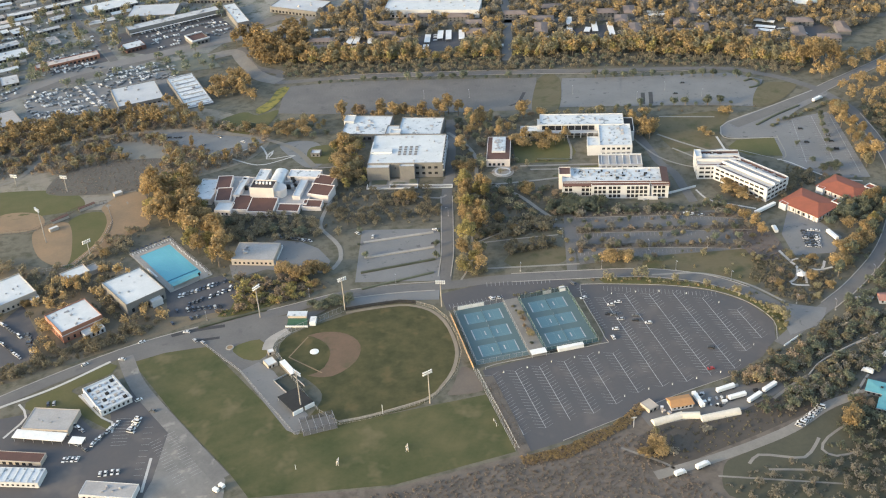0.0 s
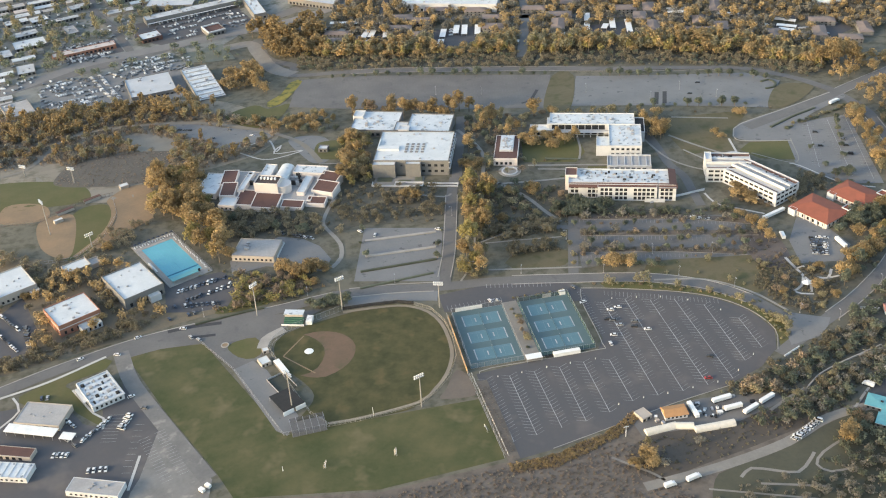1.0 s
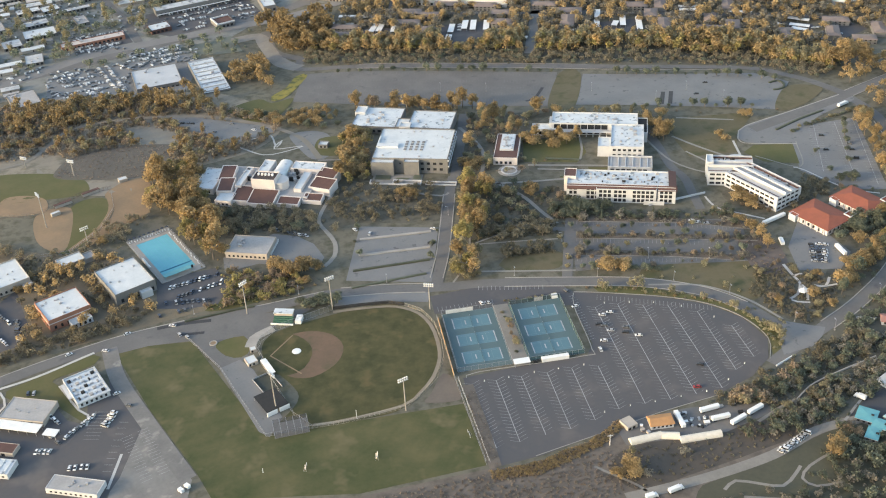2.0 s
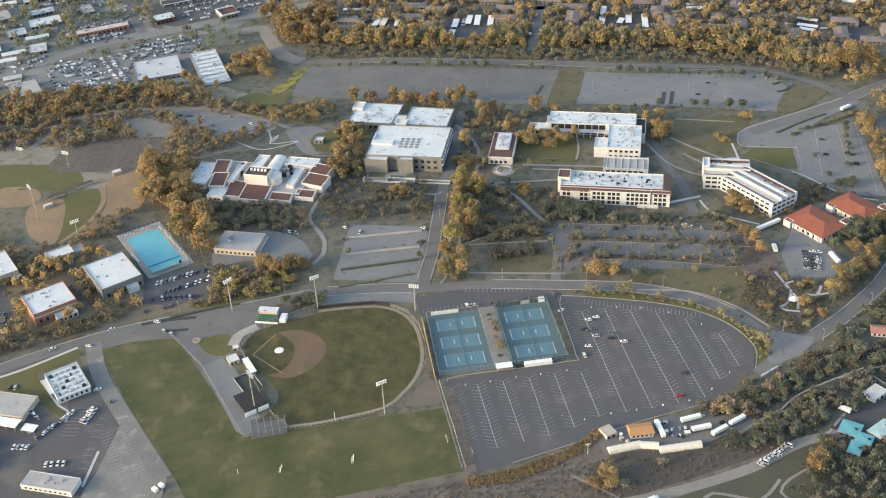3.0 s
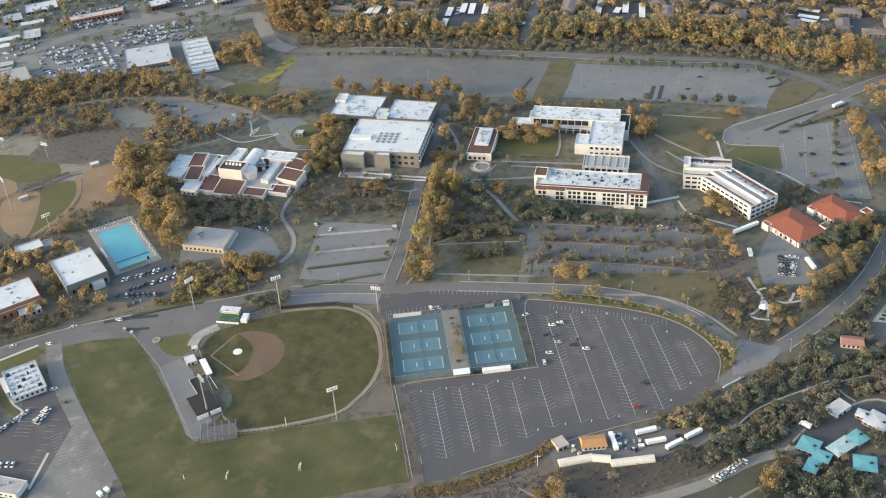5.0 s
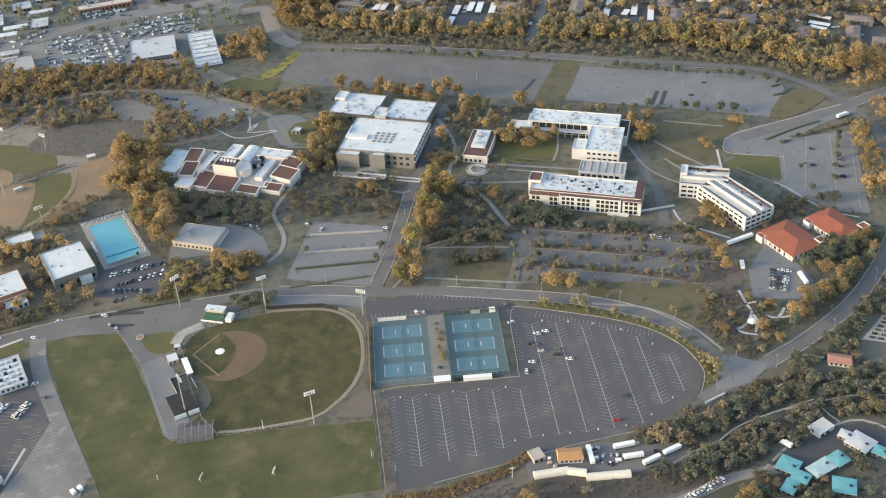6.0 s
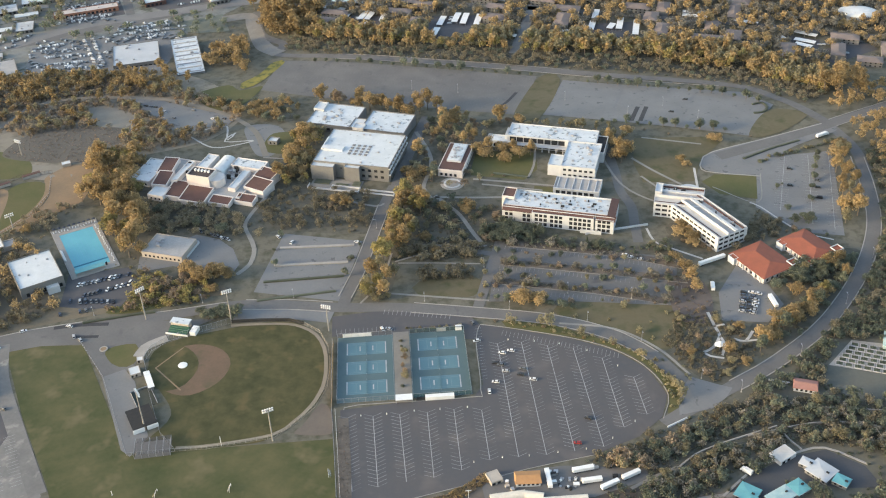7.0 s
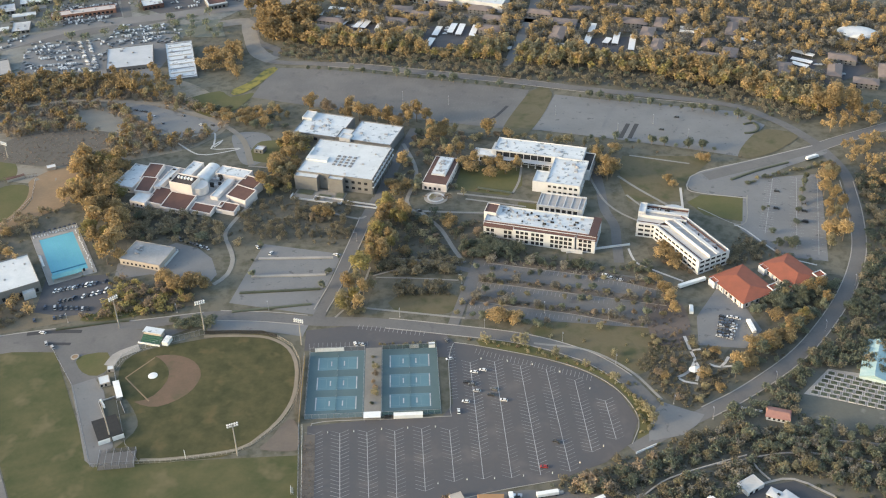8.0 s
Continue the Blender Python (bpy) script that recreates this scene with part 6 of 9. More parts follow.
def truck(x, y, heading, length, label, name="box_truck", category="truck", body=WHITE_METAL, cab=True, z=0.14):
    """A long box body on wheels, with a cab where it has one."""
    t = thing(name, x, y, ground(x, y) + z, heading, label, category)
    h = 3.1
    bm = boxes((-1.25, -length / 2, .9, 1.25, length / 2 - (2.2 if cab else 0), h))
    bmesh.ops.bevel(bm, geom=bm.edges[:], offset=.12, segments=1, affect="EDGES")
    part("box", bm, body, t)
    part("chassis", boxes((-.9, -length / 2 + .3, .55, .9, length / 2 - .2, .92)), DARK, t)
    if cab:
        bm = bmesh.new()
        prism(bm, [(length / 2 - 2.1, .5, 0), (length / 2 - 2.1, 2.4, .1), (length / 2 - .7, 2.4, .1), (length / 2 - .1, 1.4, 0), (length / 2, .5, 0)], 1.15, 1.15)
        part("cab", bm, body, t)
        part("windscreen", boxes((-.95, length / 2 - .62, 1.5, .95, length / 2 - .45, 2.2)), GLASS, t)
    for sx in (-1.05, 1.05):
        for sy in (-length / 2 + 1.4, -length / 2 + 2.5, length / 2 - 1.3):
            bm = bmesh.new()
            tube(bm, (sx - .15, sy, .5), (sx + .15, sy, .5), .5, .5, 10)
            part("wheel", bm, RUBBER, t)
    return t


truck(211, 84, -68, 21, "long white articulated trailer beside the hall", "semi_trailer", "trailer", cab=False)
truck(204.5, 56, -10, 9, "white box truck in the yard")
truck(238.5, 36, 5, 12, "white trailer at the yard wall", "semi_trailer", "trailer", cab=False)
truck(338, 238.5, -65, 12, "white bus on the access road", "bus", "bus")
truck(41, -155, -80, 7, "white work van beside the track", "work_van", "van")
truck(55, -153, -75, 9, "white box truck beside the track")
for x, y, h, n in ((75, -102, 2, 13), (94.5, -97, -82, 12), (98, -105.5, -85, 11), (107, -109.5, -66, 11), (119.5, -103.5, -66, 11)):
    truck(x, y, h, n, "white storage trailer in the fenced depot", "storage_trailer", "trailer", cab=False)
# ---- the town beyond the campus ----
r0 = random.Random(88)


def shop(x, y, rz, a, b, h, roof, label, name="shop_building", wall=CONCRETE_WALL, seed=0, units=3):
    h = max(3.4, .7 * h) if seed >= 60 else h
    g = thing(name, x, y, None, rz, label, "building", "town buildings")
    wing(g, 0, 0, a, b, h, wall, roof, {"S": [(0.5, 2.6, 2.6, 4.4, 0.03, 0.97)]} if a > 8 else None, 0.5)
    if units:
        scatter_units(g, seed, units, a, b, h - .5, 0, 0, 1.0)
    return g


patch("town_ground", [(-520, 480), (-376, 500), (-345, 478), (-215, 462), (-200, 560), (-150, 620), (-110, 660), (-20, 640), (40, 720), (40, 900), (-560, 960)], 0.12, mat("town_paving", (0.225, 0.225, 0.212), (0.120, 0.125, 0.108), 0.05, 0.25, spots=((0.085, 0.090, 0.070), 0.06, 0.54, 0.1)), "grey paved town ground with thin grass", "ground")
patch("car_park", [(-355, 545), (-318, 556), (-270, 560), (-215, 566), (-205, 530), (-215, 462), (-300, 470), (-345, 478)], 0.2, ASPHALT_PALE, "grey car lots beside the warehouses", "car park")
patch("car_park", [(-262, 690), (-151, 712), (-132, 650), (-150, 632), (-225, 612), (-262, 640)], 0.2, ASPHALT, "grey shopping centre car park", "car park")
patch("car_park", [(-340, 640), (-285, 655), (-272, 614), (-330, 596)], 0.2, ASPHALT, "grey car park before the shop row", "car park")
patch("grass_bank", [(-217, 585), (-169, 600), (-158, 556), (-192, 556), (-210, 566)], 0.2, mat("grey_green_bank", (0.16, 0.17, 0.14), (0.12, 0.13, 0.11), .05, .5), "grey-green sloping bank", "ground")
strip("road", [(-168, 586), (-140, 590), (-134, 566), (-122, 516), (-104, 490)], 16, 0.34, GRAVEL, "pale concrete ramp down to the street", "road")
strip("road", [(-316, 790), (-310, 747), (-286, 685), (-266, 612)], 9, 0.28, ROAD, "grey side street", "road")
strip("road", [(-430, 520), (-384, 546), (-315, 590), (-246, 607), (-156, 626), (-60, 640), (60, 690)], 16, 0.36, mat("pale_street", (0.19, 0.185, 0.18), (0.15, 0.148, 0.145), .05, .7), "pale wide town street", "road")
strip("road", [(-480, 770), (-400, 800), (-318, 822), (-200, 870)], 14, 0.3, ROAD, "grey town road", "road")
strip("road", [(-100, 610), (-67, 593), (-1, 583), (150, 545), (343, 480), (470, 432), (560, 420)], 9, 0.3, ROAD, "grey street beyond the apartments", "road")
strip("road", [(-2, 582), (10, 625), (22, 700)], 8, 0.32, ROAD, "grey side street among trees", "road")
strip("road", [(118, 446), (128, 480), (140, 520), (156, 580), (166, 640)], 10, 0.3, mat("pale_grey_drive", (0.20, 0.20, 0.195), None, .06, .7), "pale drive into the apartments", "road")
shop(-243, 505, 10, 44, 46, 6, mat("pale_blue_grey_roof", (0.44, 0.46, 0.48), (0.36, 0.38, 0.40), .06, .6), "large warehouse with pale grey roof", "warehouse_building", seed=41, units=6)
g = shop(-192, 492, 12, 26, 82, 6, STAINED_ROOF, "long warehouse with white ribbed roof", "warehouse_building", seed=42, units=4)
for i in range(9):
    part("roof_rib", boxes((-11, -38 + 9.4 * i, 5.4, 11, -37 + 9.4 * i, 6.3)), ROOF_LINED if i % 2 else METAL, g)
shop(-200, 700, 15.5, 106, 15, 7, TOWN_ROOF, "long white-roofed shopping arcade along a car park", seed=43, units=8)
part("walk_roof", boxes((-53, -12, 3.4, 53, -10, 3.7), (-53, -11.8, 0, -52.6, -11.4, 3.4), (0, -11.8, 0, .4, -11.4, 3.4), (52.6, -11.8, 0, 53, -11.4, 3.4)), STUCCO, bpy.data.objects["shop_building"])
shop(-130, 688, 10, 14, 64, 7, WHITE_ROOF, "white-roofed wing of the shopping arcade", seed=44, units=7)
shop(-220, 732, -13, 54, 36, 8, mat("pale_blue_grey_roof", (0.44, 0.46, 0.48)), "large grey-roofed store behind the arcade", seed=45)
shop(-245, 640, 19, 22, 18, 5, WHITE_ROOF, "small town restaurant with white roof", wall=TILE_BROWN, seed=46)
g = shop(-177, 637, 20, 20, 22, 4.6, TILE_BROWN, "small bank with pale framed roof", seed=47, units=0)
part("roof_frame", boxes((-10.2, -11.2, 4.4, 10.2, -9.6, 5.6), (-10.2, 9.6, 4.4, 10.2, 11.2, 5.6), (-10.2, -9.6, 4.4, -8.6, 9.6, 5.6)), STUCCO, g)
shop(-314, 623, 14.6, 66, 12, 5, mat("pale_pink_roof", (0.50, 0.45, 0.42), None, .1, .8), "long low shop row with pale roof", wall=BRICK, seed=48, units=5)
for i, (x, y, rz, a, b, h) in enumerate(((-371, 592, 10, 18, 24, 5), (-374, 664, 15, 34, 24, 5), (-332, 689, 20, 13, 26, 5), (-383, 694, 20, 30, 16, 5), (-326, 761, 27, 26, 14, 6), (-371, 736, 24, 20, 18, 5),
                                          (-368, 490, 20, 26, 34, 6), (-345, 725, 18, 40, 10, 5), (-400, 640, 18, 20, 22, 5), (-395, 735, 20, 26, 14, 5), (-430, 690, 20, 30, 30, 6), (-430, 600, 15, 40, 30, 6),
                                          (-345, 800, 16, 90, 12, 6), (-270, 780, 16, 60, 30, 6), (-420, 780, 16, 60, 14, 6), (-150, 770, -20, 60, 40, 8), (-300, 850, 16, 90, 30, 7), (-420, 850, 16, 80, 30, 7), (-200, 830, -10, 60, 30, 7))):
    shop(x, y, rz, a, b, h, (TOWN_ROOF, WHITE_ROOF, GREY_ROOF, TOWN_ROOF)[i % 4], "pale flat-roofed town building", seed=60 + i, units=2 + i % 4)
shop(-58, 672, -38, 60, 34, 7, mat("pale_blue_grey_roof", (0.44, 0.46, 0.48)), "large pale-roofed hall beyond the grove", "warehouse_building", seed=49, units=5)
g = shop(79, 600, -21, 104, 30, 9, WHITE_ROOF, "long white three-storey building beyond the apartments", seed=50, units=7, wall=STUCCO)
g = thing("round_hall", 455, 478, None, -20, "oval white hall with low domed roof on the hill", "building", "town buildings")
bm = bmesh.new()
tube(bm, (0, 0, 0), (0, 0, 6), 1, 1, 32)
bmesh.ops.scale(bm, vec=(19, 13, 1), verts=bm.verts[:])
part("wall", bm, STUCCO, g)
bm = bmesh.new()
for z0, z1, k0, k1 in ((6, 7, 1.03, 1.0), (7, 8.4, 1.0, .82), (8.4, 9.4, .82, .5), (9.4, 9.8, .5, .08)):
    tube(bm, (0, 0, z0), (0, 0, z1), k0, k1, 32)
bmesh.ops.scale(bm, vec=(19, 13, 1), verts=bm.verts[:])
part("roof", bm, WHITE_ROOF, g, "white domed roof")

LOW_HOMES = []
for a, b, roof, lab in ((18, 9, TOWN_ROOF, "dull white"), (24, 9, WHITE_ROOF, "bright white"), (15, 8, GREY_ROOF, "grey"), (30, 11, TOWN_ROOF, "long dull white"), (20, 10, mat("pale_pink_roof", (0.50, 0.45, 0.42), None, .1, .8), "pale pink"), (16, 9, mat("weathered_grey_roof", (0.20, 0.20, 0.195), (0.15, 0.15, 0.148), .08, .6), "dark grey")):
    t = thing("row_building", 0, 0, -200, 0, f"low town building with {lab} gabled roof in a row", "building", "town rows")
    part("wall", boxes((-a / 2 + .5, -b / 2 + .5, 0, a / 2 - .5, b / 2 - .5, 3.0)), BEIGE, t)
    bm = bmesh.new()
    ends = [[bm.verts.new((x, y, z)) for y, z in ((-b / 2, 2.7), (b / 2, 2.7), (b / 2, 3.0), (0, 3.9), (-b / 2, 3.0))] for x in (-a / 2, a / 2)]
    for k in range(5):
        bm.faces.new((ends[0][k], ends[0][(k + 1) % 5], ends[1][(k + 1) % 5], ends[1][k]))
    bm.faces.new(ends[0][::-1]), bm.faces.new(ends[1])
    bmesh.ops.recalc_face_normals(bm, faces=bm.faces[:])
    part("roof", bm, roof, t, lab + " gabled roof")
    part("door", boxes((-.5, -b / 2 + .42, 0, .5, -b / 2 + .5, 2.1)), DARK, t)
    LOW_HOMES.append((t, a, b))
ROW_TURN = 13.0
first_use = set()
for zone, x0, y0, rows_n, units_n in (([(-560, 700), (-330, 660), (-268, 690), (-262, 745), (-130, 752), (-110, 900), (-560, 960)], -470, 640, 19, 17), ([(-520, 470), (-372, 500), (-352, 580), (-360, 680), (-520, 690)], -500, 450, 14, 8)):
    for j in range(rows_n):
        s = r0.uniform(0, 10)
        for i in range(units_n):
            k = r0.randrange(len(LOW_HOMES))
            t, a, b = LOW_HOMES[k]
            q = pose(x0, y0, 0, 0, 0, ROW_TURN) @ Vector((s + a / 2, 15.5 * j + r0.uniform(-.6, .6), 0))
            s += a + r0.choice((3, 4, 6, 12))
            m = pose(q.x, q.y, ground(q.x, q.y) + .1, 0, 0, ROW_TURN + r0.uniform(-1.5, 1.5))
            if inside(q.x, q.y, zone) and all(free(*(m @ Vector((u * a / 2, v * b / 2, 0))).xy, 1.0) for u in (-1, 0, 1) for v in (-1, 1)):
                FOOT.append((m.inverted(), a / 2, b / 2))
                if k in first_use:
                    copy_thing(t, m)
                else:
                    t.matrix_basis = m
                    first_use.add(k)

r = random.Random(404)


def carport(x0, y0, x1, y1, w=6.0):
    p, q = Vector((x0, y0)), Vector((x1, y1))
    c, d = (p + q) / 2, q - p
    t = thing("carport", c.x, c.y, None, math.degrees(math.atan2(d.y, d.x)), "open carport with flat white metal roof", "carport", "apartment carports")
    n = d.length
    part("roof", boxes((-n / 2, -w / 2, 2.6, n / 2, w / 2, 2.9)), WHITE_METAL, t)
    k = max(2, int(n / 6))
    for i in range(k):
        x = -n / 2 + .4 + (n - .8) * i / (k - 1)
        for s in (-w / 2 + .3, w / 2 - .3):
            part("post", boxes((x - .1, s - .1, 0, x + .1, s + .1, 2.6)), METAL, t)


for row in ((-40, 551, -32, 568), (-26, 540, -18, 560), (-19, 538, -11, 559), (-4, 532, 0, 550), (-54, 592, -2, 575), (-68, 584, -40, 573), (-29, 526, -18, 532), (44, 489, 50, 508), (52, 514, 58, 534), (67, 519, 73, 540), (75, 514, 81, 538),
            (88, 510, 94, 534), (104, 497, 126, 490), (106, 485, 124, 479), (156, 488, 176, 482), (196, 483, 202, 502), (204, 508, 210, 528), (214, 483, 220, 494), (223, 481, 230, 506), (236, 466, 244, 498),
            (290, 504, 316, 496), (292, 512, 314, 506), (336, 486, 356, 474), (340, 460, 352, 462), (380, 437, 396, 426), (385, 453, 402, 440), (378, 428, 390, 418), (358, 436, 372, 442)):
    carport(*row)
for i, (x, y) in enumerate(((-62, 545), (-50, 560), (14, 548), (28, 520), (40, 560), (20, 575), (108, 520), (112, 545), (172, 505), (180, 530), (160, 555), (258, 500), (262, 470), (250, 525), (275, 520), (310, 470), (325, 448), (340, 500),
                            (365, 410), (300, 445), (410, 405), (425, 430), (200, 560), (240, 560), (300, 540), (350, 520), (100, 570), (60, 585), (430, 380), (455, 400))):
    t = thing("apartment_building", x, y, None, r.choice((-20, -18, 70, 72)), "two-storey apartment block with dull pink-brown roof", "apartment block", "apartments")
    a, b = r.uniform(20, 30), r.uniform(11, 14)
    wing(t, 0, 0, a, b, 5.2, CONCRETE_WALL, TILE_BROWN, {"S": [(.8, 1.4, 1.6, 4.2, .04, .97), (3.4, 1.3, 1.6, 4.2, .04, .97)]}, 0.1)
    hip(t, 0, 0, a, b, 5.2, 1.6, mat("faded_pink_roof", (0.22, 0.175, 0.155), (0.17, 0.14, 0.125), .15, .9), .6)
for poly in ([(-44, 560), (-4, 548), (-6, 524), (-36, 530)], [(42, 540), (98, 536), (92, 500), (40, 484)], [(190, 500), (246, 500), (236, 462), (192, 476)], [(376, 450), (404, 436), (394, 412), (370, 428)], [(390, 412), (440, 430), (450, 410), (400, 386)]):
    patch("car_park", poly, 0.26, ASPHALT, "grey apartment car park", "car park")
    keep_clear([(x + 4, y - 13) for x, y in poly])
# cars in the town lots: far off and past counting
TOWN_ROWS = ((-345, 543, -322, 548, 8, 20), (-338, 530, -305, 536, 10, 20), (-334, 518, -300, 522, 10, 20), (-332, 500, -295, 504, 11, 20), (-325, 488, -292, 490, 9, 20), (-304, 556, -276, 480, 14, 70), (-296, 558, -272, 490, 14, 70), (-286, 560, -268, 540, 6, 30),
                                            (-274, 574, -224, 583, 14, 15), (-270, 562, -220, 570, 14, 15), (-270, 552, -222, 560, 12, 15), (-332, 612, -284, 628, 16, 15), (-326, 602, -282, 616, 14, 15), (-320, 640, -290, 650, 8, 15), (-240, 680, -160, 700, 18, 15),
                                            (-232, 668, -160, 686, 16, 15), (-225, 655, -195, 662, 8, 15), (-160, 670, -142, 674, 6, 15), (-160, 655, -140, 660, 6, 15), (-220, 630, -196, 636, 6, 15), (-380, 560, -360, 575, 6, 20), (-400, 715, -360, 722, 10, 20), (-405, 760, -350, 768, 12, 20), (-350, 668, -340, 700, 8, 70),
                                            (-210, 532, -208, 560, 6, 80), (-30, 552, -24, 540, 3, 80), (62, 520, 66, 536, 4, 80), (398, 425, 440, 425, 8, 70), (396, 398, 420, 405, 5, 70))
r = random.Random(909)
heaps = {"white": bmesh.new(), "silver": bmesh.new(), "grey": bmesh.new()}
for x0, y0, x1, y1, n, h in TOWN_ROWS:
    n = int(n * 1.5)
    for i in range(n):
        if r.random() < .82:
            u = (i + .5) / n
            x, y = x0 + (x1 - x0) * u, y0 + (y1 - y0) * u + r.uniform(-.5, .5)
            m = pose(x, y, ground(x, y) + .3, 0, 0, h + r.uniform(-4, 4))
            bm = heaps[r.choice(("white", "silver", "silver", "grey", "grey"))]
            box(bm, -.9, -2.2, .25, .9, 2.2, .85, m)
            box(bm, -.75, -1.5, .85, .75, .9, 1.4, m)
for x0, y0, x1, y1, n in ((-352, 484, -268, 560, 130), (-274, 545, -205, 592, 90), (-345, 595, -280, 650, 90), (-250, 640, -145, 700, 70), (-420, 540, -360, 600, 40), (-420, 700, -350, 770, 50), (-430, 640, -270, 860, 170), (-430, 500, -365, 660, 60)):
    for _ in range(n):
        x, y = r.uniform(x0, x1), r.uniform(y0, y1)
        if off_roofs(x, y, 3.0):
            m = pose(x, y, ground(x, y) + .3, 0, 0, r.choice((15, 20, 105)) + r.uniform(-6, 6))
            bm = heaps[r.choice(("white", "silver", "grey", "grey", "grey"))]
            box(bm, -.9, -2.2, .25, .9, 2.2, .85, m)
            box(bm, -.75, -1.5, .85, .75, .9, 1.4, m)
for tone, bm in heaps.items():
    tagged(part("parked_cars", bm, mat(f"{tone}_car_paint", PAINT[tone], None, .5, 2, rough=0.3, coat=0.5), None), f"rows of {tone} cars in the town car parks", "cars", kind="stuff")
for pts, w in (([(-223.9, 59.4), (-207.3, 60.9), (-188.8, 60.0)], 3.4), ([(-207.8, 48.9), (-193.2, 47.8)], 2.6), ([(111, 365), (104, 351), (97, 339), (88, 334)], 3.0), ([(207.5, 314), (196, 284.5)], 3.6), ([(214.5, 313), (203, 283)], 3.6)):
    strip("asphalt_repair", pts, w, 0.36 if pts[0][1] > 200 else 0.22, mat("fresh_dark_asphalt", (0.040, 0.042, 0.046), (0.058, 0.058, 0.062), 0.1, 0.8), "dark strip of fresh asphalt repair", "car park")
strip("hedge", [(301, 302.6), (310, 305), (311, 294), (305, 285.5), (297, 284.5)], 2.0, 0.26, LEAF_DARK, "dark clipped hedge curling round a planter", "hedge", 1.0)
for c, x, y, h in (("grey", -222, 390, 60), ("black", -215, 385, 60), ("grey", -210, 382.6, 60), ("black", -206, 381, 60), ("silver", -196, 370, 20), ("grey", -186, 354, 40), ("white", -152, 347, 50), ("black", -142, 345, 50), ("grey", -171, 369, 50)):
    car(c, x, y, h)
# ---- terraced car parks ----
for x0, y0, x1, y1, z, m, lab in ((-82, 133, -30, 131, .6, CONCRETE, "pale concrete terrace wall"), (-85, 112.5, -34, 111, .6, CONCRETE, "pale concrete terrace wall"), (-91, 94, -37, 95, .9, LEAF_DARK, "clipped dark hedge"), (-94, 74, -42, 79, .7, LEAF_DARK, "clipped dark hedge")):
    strip("terrace_wall" if m is CONCRETE else "hedge", [(x0, y0), ((x0 + x1) / 2, (y0 + y1) / 2), (x1, y1)], 2.2 if m is CONCRETE else 1.8, 0.16, m, lab + " across the terraced car park", "wall" if m is CONCRETE else "hedge", z)
patch("car_park", [(-108, 69), (-42, 60), (-46, 46), (-60, 50), (-72, 53), (-108, 55)], 0.13, ASPHALT_PALE, "pale asphalt apron above the ball field", "car park")
strip("road", [(48, 44), (58, 78), (67, 108), (72, 124)], 7, 0.21, ROAD, "grey drive up between the car parks", "road")
for pts in ([(77, 121), (149, 100), (194, 80)], [(70, 100), (141, 80), (190, 66)], [(64, 79), (125, 62), (172, 45)]):
    strip("planting_strip", pts, 6.5, 0.2, BRUSH, "earth planting strip between parking rows", "ground", 0.12)
    strip("kerb", [(p[0], p[1] - 3.6) for p in pts], 0.6, 0.18, PATH, "pale kerb along the planting strip", "kerb", 0.14)
for pts in ([(74, 114), (146, 92), (192, 73)], [(68, 92), (134, 72), (184, 56)], [(62, 68), (112, 54), (160, 44)]):
    bm = bmesh.new()
    c = curve_points(pts, 2.8)
    for p in c:
        ribbon(bm, [p, p + Vector((1.4, 4.6))], 0.16, 0.2, 20)
    tagged(part("parking_lines", bm, FAINT, None), "worn white stall lines in the planted car park", "road marking", kind="stuff")

# ---- depot south of the large car park ----
patch("yard", [(38, -96), (84, -92), (128, -98), (130, -106), (98, -116), (40, -114)], 0.13, ROAD, "grey paved depot yard", "car park")
g = thing("depot_house", 63.8, -101.6, None, -2, "depot house with orange-brown gabled roof and white walls", "house")
wing(g, 0, 0, 13, 8, 3.2, STUCCO, TILE_RED, {"S": [(.8, 1.4, 1.4, 2.4, .05, .95)]}, .1)
hip(g, 0, 0, 13, 8, 3.2, 1.8, mat("ochre_tile_roof", (0.40, 0.22, 0.10), (0.32, 0.18, 0.09), .3, 1.5), .7, 0, 12.9)
g = thing("depot_shed", 46, -98.5, None, 20, "small tan-roofed shed in the depot", "shed")
wing(g, 0, 0, 7, 8, 2.8, BEIGE, BEIGE, {"S": [(0, 2.0, 2.0, 3.0, 0, 1)]}, .1)
for i, (x, y, rz, a) in enumerate(((52, -111.5, 5, 19), (66, -112.5, -15, 10), (82, -117, 0, 24))):
    t = thing("fabric_shelter", x, y, None, rz, "long white fabric shelter along the depot edge", "shelter")
    bm = bmesh.new()
    n = 8
    arc = [(2.6 * math.cos(math.pi * k / n), 2.6 * math.sin(math.pi * k / n)) for k in range(n + 1)]
    rows = [[bm.verts.new((s * a / 2, y_, z_)) for y_, z_ in arc] for s in (-1, 1)]
    for k in range(n):
        bm.faces.new((rows[0][k], rows[0][k + 1], rows[1][k + 1], rows[1][k]))
    bm.faces.new(rows[0]), bm.faces.new(rows[1][::-1])
    part("cover", bm, mat("cream_fabric", (0.66, 0.61, 0.52), (0.52, 0.48, 0.41), .4, 1.5), t)
    for k in range(4):
        part("hoop", boxes((-a / 2 + .4 + (a - .9) * k / 3, -2.68, 0, -a / 2 + .5 + (a - .9) * k / 3, -2.6, .8)), METAL, t)
rr = random.Random(5)
